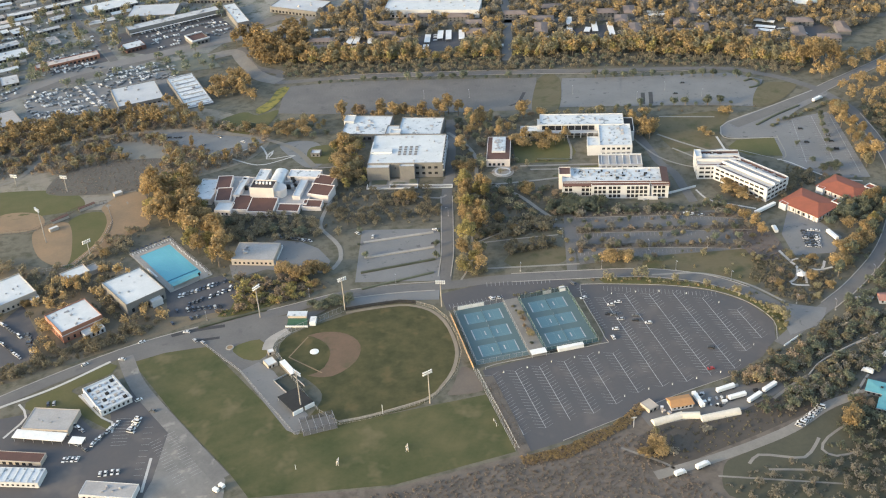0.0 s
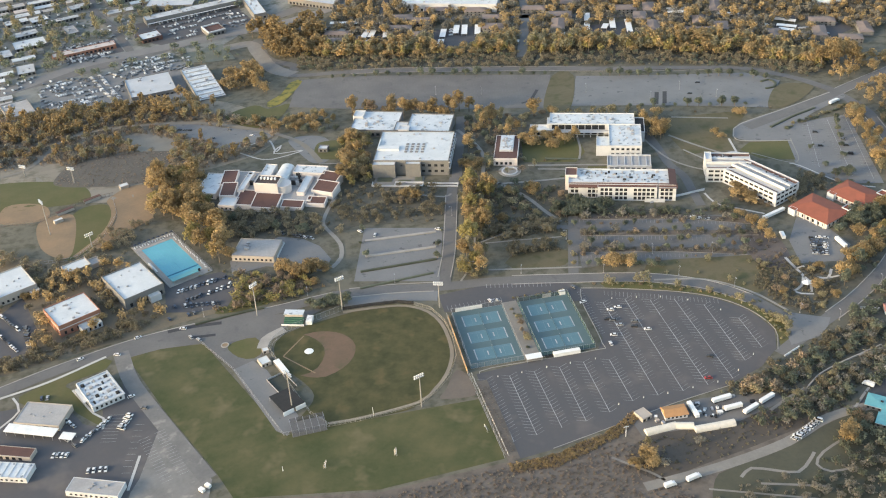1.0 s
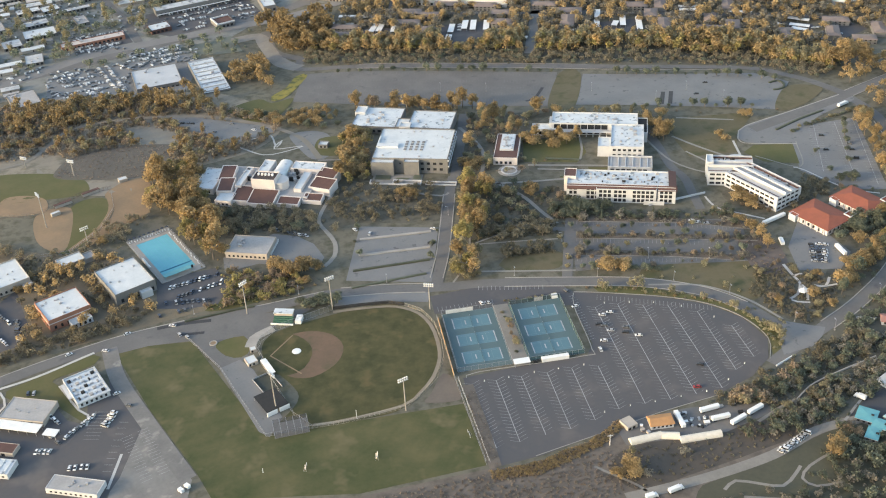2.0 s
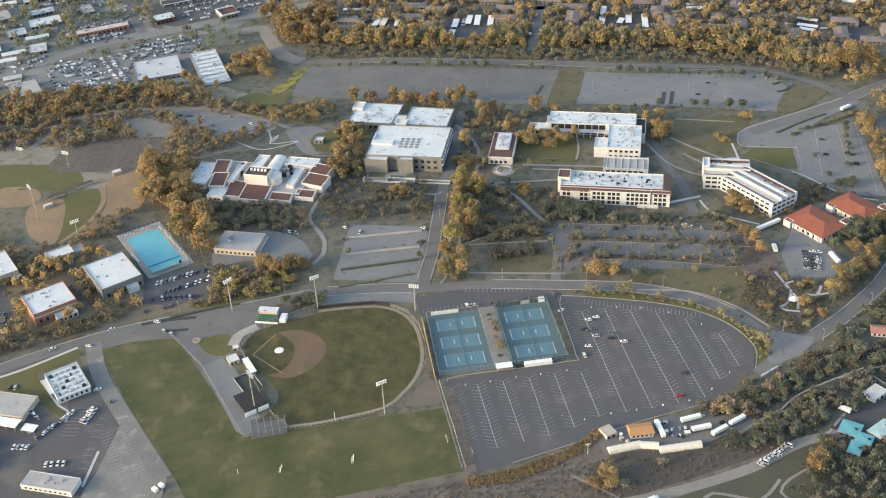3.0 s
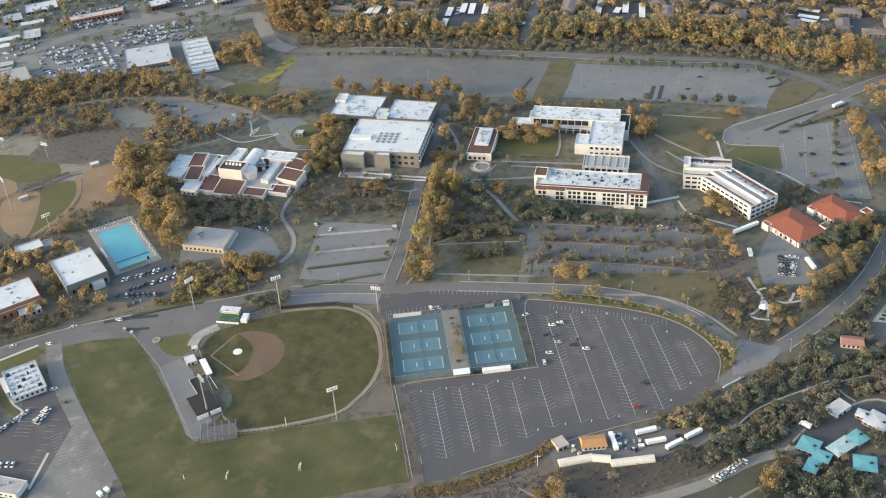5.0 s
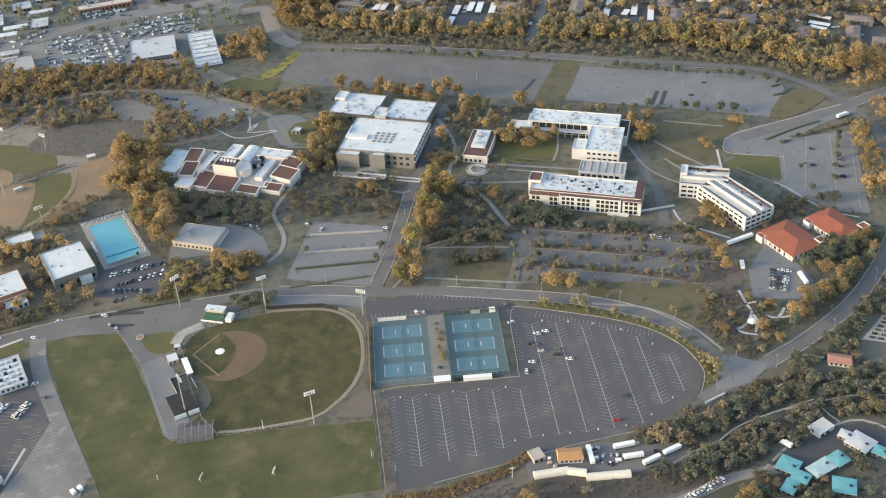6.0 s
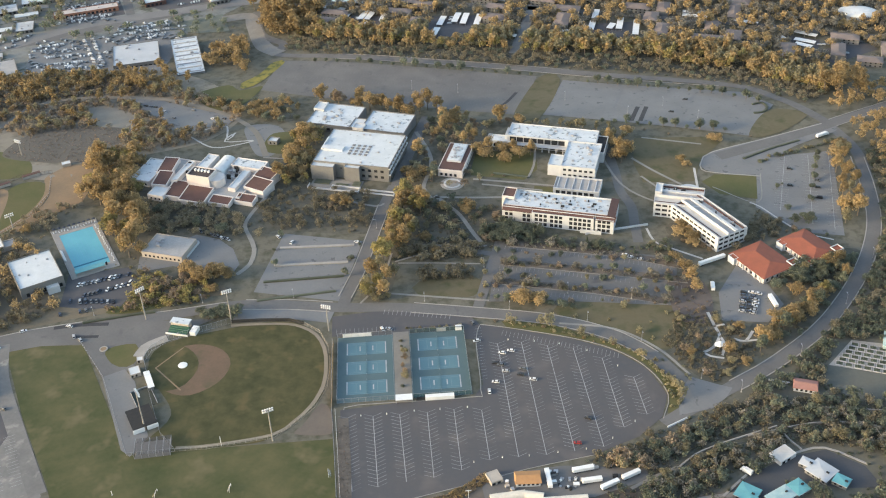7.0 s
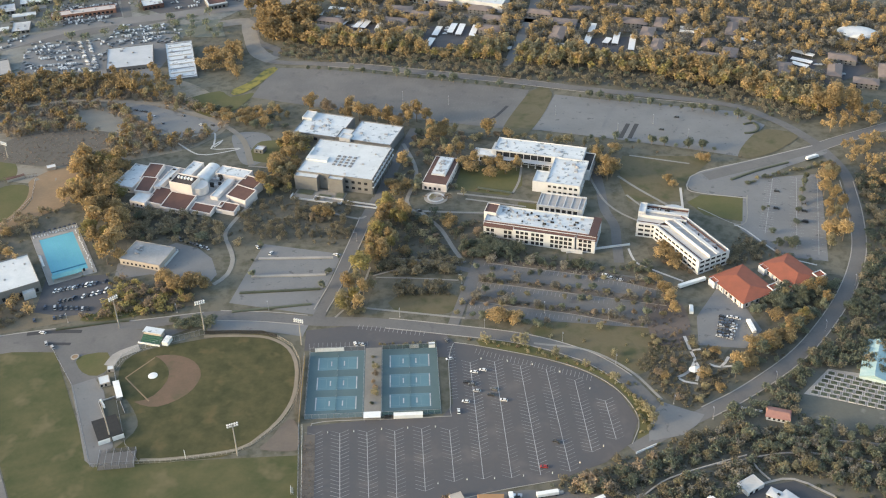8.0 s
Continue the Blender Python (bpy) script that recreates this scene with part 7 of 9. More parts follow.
for i in range(16):
    x, y = rr.uniform(80, 90), rr.uniform(-110, -101)
    t = thing("pallet_stack", x, y, None, rr.uniform(0, 90), "stack of grey and blue-white pallets in the depot", "pallets", "depot pallets")
    for k in range(3):
        part("pallet", boxes((-.6, -.6, .13 + .3 * k, .6, .6, .35 + .3 * k)), (METAL, WHITE_METAL, DARK)[i % 3], t)
for i in range(18):
    x, y = (rr.uniform(50, 57), rr.uniform(-108, -97)) if i < 6 else (rr.uniform(74, 112), rr.uniform(-109, -95))
    if off_roofs(x, y, 1.5):
        t = thing("storage_crate", x, y, None, rr.uniform(-20, 20), "weathered storage crate with a pale lid in the depot", "crate", "depot crates")
        a, b, h = rr.uniform(.8, 1.6), rr.uniform(.7, 1.1), rr.uniform(.9, 1.8)
        part("crate_body", boxes((-a, -b, .1, a, b, h), (-a + .1, -b, 0, -a + .3, b, .1), (a - .3, -b, 0, a - .1, b, .1)), (DARK, METAL, BEIGE)[i % 3], t)
        part("lid", boxes((-a - .06, -b - .06, h, a + .06, b + .06, h + .12)), (WHITE_METAL, BEIGE, METAL, DARK)[i % 4], t)
t = thing("yard_lamp_post", 31, -112, None, 0, "pale lamp post on the brown slope", "lamp post")
part("pole", boxes((-.15, -.15, 0, .15, .15, 8)), WHITE_METAL, t)
part("crossarm", boxes((-1.6, -.12, 7.2, 1.6, .12, 7.5)), WHITE_METAL, t)
strip("track", [(28, -152), (42, -151), (77, -147), (115, -139), (147, -126), (183, -122)], 6.5, 0.16, GRAVEL, "pale gravel track through the brush", "road")
strip("path", [(18, -126), (26, -134), (36, -144), (40, -150)], 1.6, 0.16, GRAVEL, "pale footpath down the brush slope", "path")
for pts, w in (([(80, -158), (88, -153), (100, -158), (111, -162), (121, -155), (126, -150)], 1.9), ([(147, -144), (131, -151), (123, -159), (128, -166), (141, -166)], 1.6), ([(88, -165), (104, -170), (122, -176)], 1.6), ([(60, -162), (90, -174), (120, -186)], 1.3),
               ([(240, -64), (262, -66), (300, -74)], 2.0), ([(118, -112), (134, -104), (146, -99)], 2.0)):
    strip("path", pts, w, 0.16, GRAVEL, "winding pale dirt path through the brush", "path")

patch("gravel_verge", [(-39.5, -43), (-33.2, -43), (-31.5, -80), (-31, -114), (-38, -116), (-39, -80)], 0.215, BRUSH, "brown stony verge between field and car park", "ground")
patch("bare_earth", [(-49, -29), (-43.5, -36), (-42.8, -42), (-43, -55), (-64, -53), (-60, -47)], 0.21, mat("trodden_earth", (0.150, 0.124, 0.102), (0.118, 0.100, 0.086), 0.08, 0.6, bump=0.1), "trodden brown earth outside the outfield fence", "ground", True)

# ---- turquoise-roofed houses and garden centre ----
patch("drive", [(167, -121), (187, -106), (210, -97), (229, -94), (246, -108), (250, -124), (226, -122), (205, -112), (190, -124), (180, -132)], 0.14, mat("dark_drive", (0.07, 0.072, 0.078), None, .05, .8), "dark curved asphalt drive", "car park")
strip("kerb", [(165, -122), (186, -105), (210, -95.6), (229, -92.6), (248, -107)], 1.4, 0.1, CONCRETE, "pale kerb round the curved drive", "kerb", 0.2)
PALE_TEAL = mat("pale_teal_roof", (0.36, 0.46, 0.46), (0.22, 0.35, 0.37), .2, 1)
for x, y, rz, a, b, rf, lab in ((177.5, -122.7, -40, 11, 11, TEAL_ROOF, "house with turquoise metal roof"), (181.2, -131.8, -40, 9, 8, TEAL_ROOF, "house with turquoise metal roof"), (173.6, -137.6, -40, 7, 10, TEAL_ROOF, "house with turquoise metal roof"),
                                (194, -126.5, 28, 15, 8.5, PALE_TEAL, "house with pale stained turquoise roof"), (205, -121.5, 28, 9, 9, TEAL_ROOF, "small turquoise-roofed wing"),
                                (221, -111, -52, 13, 12, MATS["pale_blue_grey_roof"], "house with pale grey-white roof"), (215, -104.5, -40, 7, 6, MATS["pale_blue_grey_roof"], "low wing with pale grey roof"), (229, -119, -42, 8, 7, TEAL_ROOF, "small turquoise-roofed pavilion"), (201.2, -140.5, -20, 12, 11, TEAL_ROOF, "pavilion with turquoise hipped roof")):
    g = thing("house", x, y, None, rz, lab + " among dark trees", "house", "turquoise-roofed houses")
    wing(g, 0, 0, a, b, 2.8, CONCRETE_WALL, rf, {"S": [(.6, 1.5, 1.4, 3.0, .05, .95)]}, .1)
    hip(g, 0, 0, a, b, 2.8, 0.6, rf, .2)
    part("fascia", boxes((-a / 2 - .3, -b / 2 - .3, 2.4, a / 2 + .3, -b / 2 - .2, 2.7), (-a / 2 - .3, b / 2 + .2, 2.4, a / 2 + .3, b / 2 + .3, 2.7)), STUCCO, g)
    part("skylight", boxes((a / 5, -.5, 2.8, a / 5 + 1.6, .5, 3.7)), DARK, g)
truck(181.5, -106.5, 40, 7, "white box truck beside the curved drive")
g = thing("garage", 204, -97, None, 30, "low garage with pale grey roof", "garage")
wing(g, 0, 0, 12, 8.5, 3.0, STUCCO, ROOF_LINED, {"S": [(0, 2.2, 2.6, 4, .05, .95)]}, .1)
row_of_cars(71, 185, -104, 196, -98, 4, 35, .8)
g = thing("garden_hut", 233.5, -44.5, None, -20, "small hut with faded red roof and white walls", "hut")
wing(g, 0, 0, 13, 8, 3, STUCCO, TILE_BROWN, {"S": [(.6, 1.8, 1.4, 2.6, .05, .95)]}, .1)
hip(g, 0, 0, 13, 8, 3.0, 1.5, mat("faded_red_roof", (0.33, 0.17, 0.14), (0.26, 0.14, 0.115), .3, 1.5), .6, 0, 12.5)
t = thing("boundary_wall", 220, -38, None, -20, "low white wall beside the hut", "wall")
part("wall", boxes((-6, -.2, 0, 6, .2, 1.5)), STUCCO, t)
g = thing("greenhouse", 305, -2, None, -24, "greenhouse with pale turquoise glazed roof", "greenhouse")
part("wall", boxes((-8, -18, 0, 8, 18, 2.8)), mat("pale_glazing", (0.45, 0.56, 0.56), None, .3, 1, rough=.3), g)
bm = bmesh.new()
for s in (-1, 1):
    bm.faces.new([bm.verts.new(p) for p in ((s * 8.3, -18.3, 2.8), (s * 8.3, 18.3, 2.8), (0, 18.3, 5.4), (0, -18.3, 5.4))])
    bm.faces.new([bm.verts.new(p) for p in ((-8.3, s * 18.2, 2.8), (8.3, s * 18.2, 2.8), (0, s * 18.2, 5.4))])
part("roof", bm, mat("pale_teal_roof", (0.45, 0.58, 0.58)), g)
for i in range(7):
    part("glazing_bar", boxes((-8.2, -18 + 6 * i - .1, 2.6, -8.0, -18 + 6 * i + .1, 2.95), (8.0, -18 + 6 * i - .1, 2.6, 8.2, -18 + 6 * i + .1, 2.95), (-.2, -18 + 6 * i - .1, 5.3, .2, -18 + 6 * i + .1, 5.5)), WHITE_METAL, g)
patch("yard", [(246, -40), (266, -2), (288, -6), (330, -20), (330, -70), (262, -62)], 0.12, mat("mossy_yard", (0.125, 0.123, 0.104), (0.092, 0.092, 0.078), 0.05, 0.5, bump=0.1, spots=((0.16, 0.155, 0.14), 0.1, 0.6, 0.1)), "grey-green nursery yard", "ground")
keep_clear([(246, -40), (266, -2), (288, -6), (330, -20), (330, -60), (262, -56)])
patch("paving", [(254, -26), (275, -5), (331, -22), (322, -52)], 0.16, CONCRETE, "pale paved nursery ground", "ground")
first = None
for i in range(6):
    for j in range(11):
        u, v = (i + .5) / 6, (j + .5) / 11
        x, y = 256.5 + 18 * u + 54 * v, -26 + 19 * u - 23 * v
        if first is None:
            first = t = thing("planter_bed", x, y, 0.16, -22, "raised nursery bed of dark plants in pale border", "planter", "nursery beds")
            part("border", boxes((-2.2, -1.8, 0, 2.2, -1.5, .5), (-2.2, 1.5, 0, 2.2, 1.8, .5), (-2.2, -1.5, 0, -1.9, 1.5, .5), (1.9, -1.5, 0, 2.2, 1.5, .5)), WHITE_PATH, t)
            q = random.Random(3)
            bm = boxes((-1.88, -1.48, .05, 1.88, 1.48, .4))
            for quad in crown_quads(q, [((x_, y_, .6), (.7, .4)) for x_ in (-1.1, 0, 1.1) for y_ in (-.7, .7)], 60, .3):
                bm.faces.new([bm.verts.new(p) for p in quad])
            part("plants", bm, LEAF_DARK, t)
        else:
            copy_thing(first, pose(x, y, 0.16, 0, 0, -22))
WAYS.append((curve_points([(145, -101), (157, -91.5), (168, -86.5), (181, -82), (208, -74)], 12.0), 5.0))
for pts in ([(145, -101), (157, -91.5), (168, -86.5), (181, -82), (208, -74)], [(209, -77), (212, -86), (216, -93)], [(230, -60), (262, -66), (330, -78)], [(190, -80), (240, -74), (300, -92)]):
    strip("retaining_wall", pts, .8, 0.1, CONCRETE, "pale low terrace wall on the slope", "wall", 1.0)
t = thing("white_tent", 194, -3, None, 20, "white canvas tent roof in the garden", "tent")
bm = bmesh.new()
c = [bm.verts.new((4 * math.cos(a), 3 * math.sin(a), 2.4)) for a in [math.pi / 3 * k for k in range(6)]]
top = bm.verts.new((0, 0, 4.2))
for k in range(6):
    bm.faces.new((c[k], c[(k + 1) % 6], top))
part("canopy", bm, WHITE_METAL, t)
for k in range(6):
    a = math.pi / 3 * k
    part("pole", boxes((3.9 * math.cos(a) - .06, 2.9 * math.sin(a) - .06, 0, 3.9 * math.cos(a) + .06, 2.9 * math.sin(a) + .06, 2.4)), METAL, t)

strip("road", [(8, 126), (36, 120), (64, 110)], 5, 0.2, ROAD, "grey lane across the slope", "road")
t = thing("barrier_wall", 153.5, -65.5, None, 26, "long low white concrete barrier at the road edge", "barrier")
for i in range(5):
    part("segment", boxes((-7 + 2.8 * i, -.45, 0, -4.25 + 2.8 * i, .45, .35), (-7 + 2.8 * i, -.22, .35, -4.25 + 2.8 * i, .22, 1.1)), WHITE_METAL, t)
# ---- trees ----


def shape(kind, r):
    """Lobes, trunk height and radius of a tree of unit height class, in metres."""
    if kind == "eucalyptus_tree":
        h = 15
        lobes = [((r.uniform(-2.6, 2.6), r.uniform(-2.6, 2.6), r.uniform(5.5, 13.5)), (r.uniform(1.5, 2.7), r.uniform(1.3, 2.4))) for _ in range(13)]
        lobes.append(((0, 0, 13.6), (1.8, 1.8)))
        return h, 0.38, lobes, 900, 0.55
    if kind == "oak_tree":
        lobes = [((3.2 * math.cos(a) * r.uniform(.5, 1.1), 3.2 * math.sin(a) * r.uniform(.5, 1.1), r.uniform(3.6, 6.2)), (r.uniform(1.8, 2.7), r.uniform(1.5, 2.2))) for a in [r.uniform(0, 6.3) for _ in range(11)]]
        lobes.append(((0, 0, 6.2), (2.8, 1.9)))
        return 8, 0.35, lobes, 850, 0.5
    if kind == "cypress_tree":
        lobes = [((r.uniform(-.5, .5), r.uniform(-.5, .5), 1.5 + 1.15 * i), (1.75 - .17 * i, 1.2)) for i in range(9)]
        return 12, 0.25, lobes, 420, 0.5
    if kind == "shrub":
        lobes = [((r.uniform(-1.2, 1.2), r.uniform(-1.2, 1.2), r.uniform(.7, 1.5)), (r.uniform(.8, 1.3), r.uniform(.6, 1.0))) for _ in range(6)]
        return 2.4, 0.10, lobes, 180, 0.36
    lobes = [((r.uniform(-.9, .9), r.uniform(-.9, .9), r.uniform(2.4, 4.0)), (r.uniform(1.1, 1.6), r.uniform(.9, 1.4))) for _ in range(7)]
    return 5, 0.16, lobes, 260, 0.42


def bough_mesh(kind, r, h, rad, lobes):
    bm = bmesh.new()
    top = h * (.25 if kind == "shrub" else .62)
    lean = Vector((r.uniform(-.4, .4), r.uniform(-.4, .4), 0))
    tube(bm, (0, 0, -.3), lean * .5 + Vector((0, 0, top * .5)), rad, rad * .75, 6)
    tube(bm, lean * .5 + Vector((0, 0, top * .5)), lean + Vector((0, 0, top)), rad * .75, rad * .4, 6)
    for c, _ in lobes[:7]:
        f = r.uniform(.45, .95)
        tube(bm, lean * f + Vector((0, 0, top * f)), Vector(c), rad * .4, rad * .12, 4)
    return bm


TEMPLATES = {}
LEAVES = {"gold": LEAF_GOLD, "olive": LEAF_OLIVE, "lime": LEAF_LIME, "dark": LEAF_DARK, "brown": LEAF_BROWN}
WORDS = {"gold": "golden", "olive": "olive-green", "lime": "yellow-green", "dark": "dark green", "brown": "dry brown"}
PLAIN = {"eucalyptus_tree": "eucalyptus with ragged", "oak_tree": "broad tree with rounded", "cypress_tree": "narrow cypress with upright", "shrub": "low shrub with loose", "street_tree": "small planted tree with round"}


def plant(kind, tone, x, y, height, r, group):
    v = r.randrange(3)
    key = (kind, tone, v)
    base = shape(kind, random.Random(hash_of(kind) + 7 * v))
    k = height / base[0]
    m = pose(x, y, ground(x, y), 0, 0, r.uniform(0, 360)) @ Matrix.Diagonal((k * r.uniform(.9, 1.15), k * r.uniform(.9, 1.15), k, 1))
    if key in TEMPLATES:
        t = copy_thing(TEMPLATES[key], m)
    else:
        q = random.Random(hash_of(kind) + 7 * v)
        h, rad, lobes, count, size = shape(kind, q)
        t = thing(kind, 0, 0, 0, 0, f"{PLAIN[kind]} {WORDS[tone]} crown", "shrub" if kind == "shrub" else "tree")
        part("trunk", bough_mesh(kind, q, h, rad, lobes), BARK, t)
        bm = bmesh.new()
        for quad in crown_quads(q, lobes, count, size):
            bm.faces.new([bm.verts.new(p) for p in quad])
        part("crown", bm, LEAVES[tone], t)
        t.matrix_basis = m
        TEMPLATES[key] = t
        t["group"] = group
    t["group"] = group
    return t


def hash_of(text):
    return sum(ord(c) * (i + 1) for i, c in enumerate(text))


def points_in(poly, spacing, r, margin=1.5, tries=14):
    """Uneven points inside a polygon, about that far apart, clear of roofs and roads."""
    x0, x1 = min(p[0] for p in poly), max(p[0] for p in poly)
    y0, y1 = min(p[1] for p in poly), max(p[1] for p in poly)
    got = []
    area = (x1 - x0) * (y1 - y0)
    for _ in range(int(area / spacing ** 2 * tries / 4)):
        p = (r.uniform(x0, x1), r.uniform(y0, y1))
        if inside(*p, poly) and all((p[0] - q[0]) ** 2 + (p[1] - q[1]) ** 2 > (spacing * .75) ** 2 for q in got) and free(*p, margin):
            got.append(p)
    return got


def grove(seed, poly, spacing, kinds, tones, heights, group, margin=1.5):
    r = random.Random(seed)
    for x, y in points_in(poly, spacing, r, margin):
        k = r.choice(kinds)
        h = 1.12 * r.uniform(*heights) * (.58 if k == "oak_tree" else .3 if k == "street_tree" else .16 if k == "shrub" else 1)
        plant(k, r.choice(tones), x, y, h, r, group)


E, O, C, S, T = "eucalyptus_tree", "oak_tree", "cypress_tree", "shrub", "street_tree"
grove(1, [(-236, 282), (-199, 270), (-194, 214), (-180, 143), (-190, 128), (-203, 150), (-214, 200), (-236, 212)], 8.8, (E, E, O), ("gold", "gold", "lime", "gold"), (11, 18), "trees above the pool")
grove(2, [(-76, 300), (-56, 300), (-70, 214), (-88, 216)], 8, (E, O), ("gold", "olive"), (9, 14), "trees beside the library")
grove(3, [(3, 190), (22, 174), (6, 118), (-12, 60), (-24, 70), (-10, 118)], 7.5, (E,), ("lime", "gold", "olive", "gold"), (8, 14), "trees along the middle road")
grove(4, [(27, 190), (78, 158), (66, 112), (24, 108), (10, 120)], 12, (O, O, E, S), ("olive", "brown", "gold", "brown"), (6, 10), "trees on the slope")
grove(5, [(30, 317), (62, 303), (66, 262), (28, 258), (36, 210), (6, 202), (14, 262)], 10, (O, E), ("gold", "olive", "dark"), (8, 13), "trees in the campus yard")
grove(6, [(62, 252), (112, 240), (108, 222), (62, 236)], 10, (O, O, E), ("gold", "gold", "gold"), (9, 13), "trees in the courtyard")
keep_clear([(68, 250), (114, 240), (100, 204), (62, 219)])
grove(7, [(66, 146), (92, 128), (158, 106), (186, 108), (188, 98), (150, 96), (66, 120)], 7, (O, O, C, S), ("dark", "dark", "olive"), (6, 10), "dark trees below the classrooms")
grove(8, [(-186, 208), (-147, 192), (-110, 180), (-100, 146), (-130, 152), (-180, 164)], 11, (O, S, S), ("olive", "brown", "dark"), (6, 11), "dark trees below the arts building")
grove(9, [(-146, 136), (-112, 131), (-114, 98), (-146, 104)], 8.5, (O, O, E), ("gold", "olive", "brown", "gold"), (10, 14), "broad trees by the service building")
grove(10, [(-205, 122), (-176, 150), (-174, 118), (-180, 96)], 9, (O, S), ("gold", "olive"), (6, 10), "trees by the pool car park")
grove(11, [(-200, 78), (-150, 78), (-118, 88), (-120, 98), (-176, 94)], 10, (O, S, S), ("olive", "gold", "dark"), (6, 9), "shrubs along the campus road")
grove(12, [(-310, 78), (-262, 72), (-232, 82), (-224, 98), (-262, 70), (-300, 60)], 9, (O, S), ("olive", "gold", "brown"), (6, 10), "trees along the gym road")
grove(13, [(-345, 108), (-262, 150), (-268, 190), (-300, 164), (-345, 190)], 11, (O, S, S), ("brown", "olive", "gold"), (6, 10), "scrub round the changing block")
grove(14, [(300, 122), (318, 160), (338, 214), (352, 226), (342, 170), (322, 116)], 8, (E, O), ("gold", "gold", "olive"), (9, 13), "golden trees along the eastern road", 0.5)
grove(15, [(262, 62), (300, 84), (306, 66), (276, 36), (240, 4), (212, -14), (222, 8), (252, 34)], 8, (O, O, E), ("dark", "dark", "gold", "olive"), (8, 12), "dark trees below the red-roofed halls")
grove(16, [(172, 34), (196, 34), (212, 12), (206, -22), (184, -36), (174, -20)], 7.2, (S, O, S), ("brown", "olive", "olive", "gold"), (6, 10), "garden shrubs at the junction", 1.5)
grove(17, [(180, 76), (197, 72), (196, 52), (184, 44)], 9, (E, E, O), ("gold", "gold", "brown"), (9, 13), "golden trees beside the yard", 0.5)
grove(18, [(178, -66), (206, -50), (246, -56), (300, -66), (330, -90), (280, -100), (216, -84), (180, -88), (116, -102), (104, -98)], 8, (O, O, S), ("dark", "dark", "olive"), (7, 11), "dark trees below the road")
grove(19, [(130, -100), (172, -92), (178, -104), (160, -116), (120, -124)], 8.5, (O, S, O), ("dark", "olive", "brown"), (7, 11), "dark trees on the south bank")
grove(20, [(30, -118), (46, -120), (44, -142), (24, -136)], 8, (O, S), ("gold", "olive"), (8, 11), "trees below the depot")
grove(21, [(170, 250), (184, 224), (176, 216), (162, 240)], 7, (O, E), ("gold", "gold"), (11, 13), "golden trees beside the courtyard building", 0)
grove(22, [(-66, 388), (-20, 372), (44, 342), (44, 326), (20, 322), (-20, 344), (-60, 356)], 10, (E, E, O), ("gold", "gold", "brown"), (10, 15), "golden trees below the northern car park")
grove(23, [(-142, 385), (-84, 374), (-72, 330), (-100, 330), (-142, 350)], 10, (O, O, E), ("olive", "dark", "gold"), (8, 12), "trees above the courtyard lawn")
grove(24, [(48, 318), (100, 300), (124, 292), (98, 284), (64, 296)], 9, (E, O, S), ("gold", "brown", "olive"), (8, 13), "trees below the green strip")
grove(25, [(172, 60), (200, 50), (206, 20), (176, 44)], 12, (O, S), ("brown", "olive"), (7, 10), "bare trees beside the yard")
grove(26, [(196, 122), (206, 134), (226, 104), (214, 92), (196, 108)], 7, (O, O), ("gold", "brown"), (8, 10), "trees before the office block", 0)
grove(27, [(250, 20), (280, 44), (310, 70), (316, 60), (280, 16), (256, -2)], 10, (O, S), ("olive", "dark"), (7, 10), "trees beyond the eastern road")
SHADE = [(244, 48), (270, 55), (293, 66), (309, 80), (294, 88), (267, 74), (246, 63)]
grove(29, SHADE, 5.6, (O, O), ("dark",), (9, 13), "dark trees below the red-roofed halls", .5)
grove(28, [(262, 112), (285, 100), (300, 104), (284, 118)], 7, (O, T), ("dark", "brown"), (7, 10), "dark trees behind the red roof", 0.3)
r = random.Random(77)
for x, y, h in ((-21, 72, 10), (-14, 66, 7), (-8, 68, 6)):
    plant(O, "lime" if h > 8 else "olive", x, y, h, r, "round trees at the crossroads")
for k, tone, y, h in ((O, "brown", 6, 5.4), (O, "brown", -1, 5.6), (O, "olive", -11, 6.0), (O, "brown", -6, 4.6), (T, "dark", 17, 3.2), (S, "dark", -19, 2.2), (O, "olive", 12, 3.6), (S, "olive", 23, 2.0), (S, "dark", -4, 1.8)):
    plant(k, tone, 0.2 + r.uniform(-1, 1), y, h, r, "trees between the courts")
for i in range(12):
    plant(S, "olive", 3 + 3.0 * i + r.uniform(-1, 1), 34.5 + r.uniform(-1, 1), r.uniform(1.6, 2.6), r, "hedge above the courts")
for i in range(20):
    u = i / 19
    plant(T, "dark", -68 + 196 * u, 458.5 - 60 * u, r.uniform(5.2, 7.4), r, "small trees edging the northern car park")
for i in range(17):
    u = i / 16
    plant(T, "dark", 176 + 132 * u, 378 - 52 * u - 18 * u ** 5, r.uniform(5.2, 7.4), r, "small trees edging the northern car park")
for i in range(11):
    u = i / 10
    plant(T, "dark", 172 + 94 * u + r.uniform(-1, 1), 285 - 29 * u, r.uniform(6, 8), r, "small trees below the northern car park")
for row in range(5):
    for i in range(15):
        if r.random() < .82:
            u = i / 14
            plant(r.choice((T, T, S)), r.choice(("dark", "brown", "olive")), 62 + 118 * u - 2 * row + r.uniform(-2, 2), 113 - 13 * row - (27 - 2 * row) * u + r.uniform(-1, 1), r.uniform(3.4, 5.6), r, "trees in the planted car park")
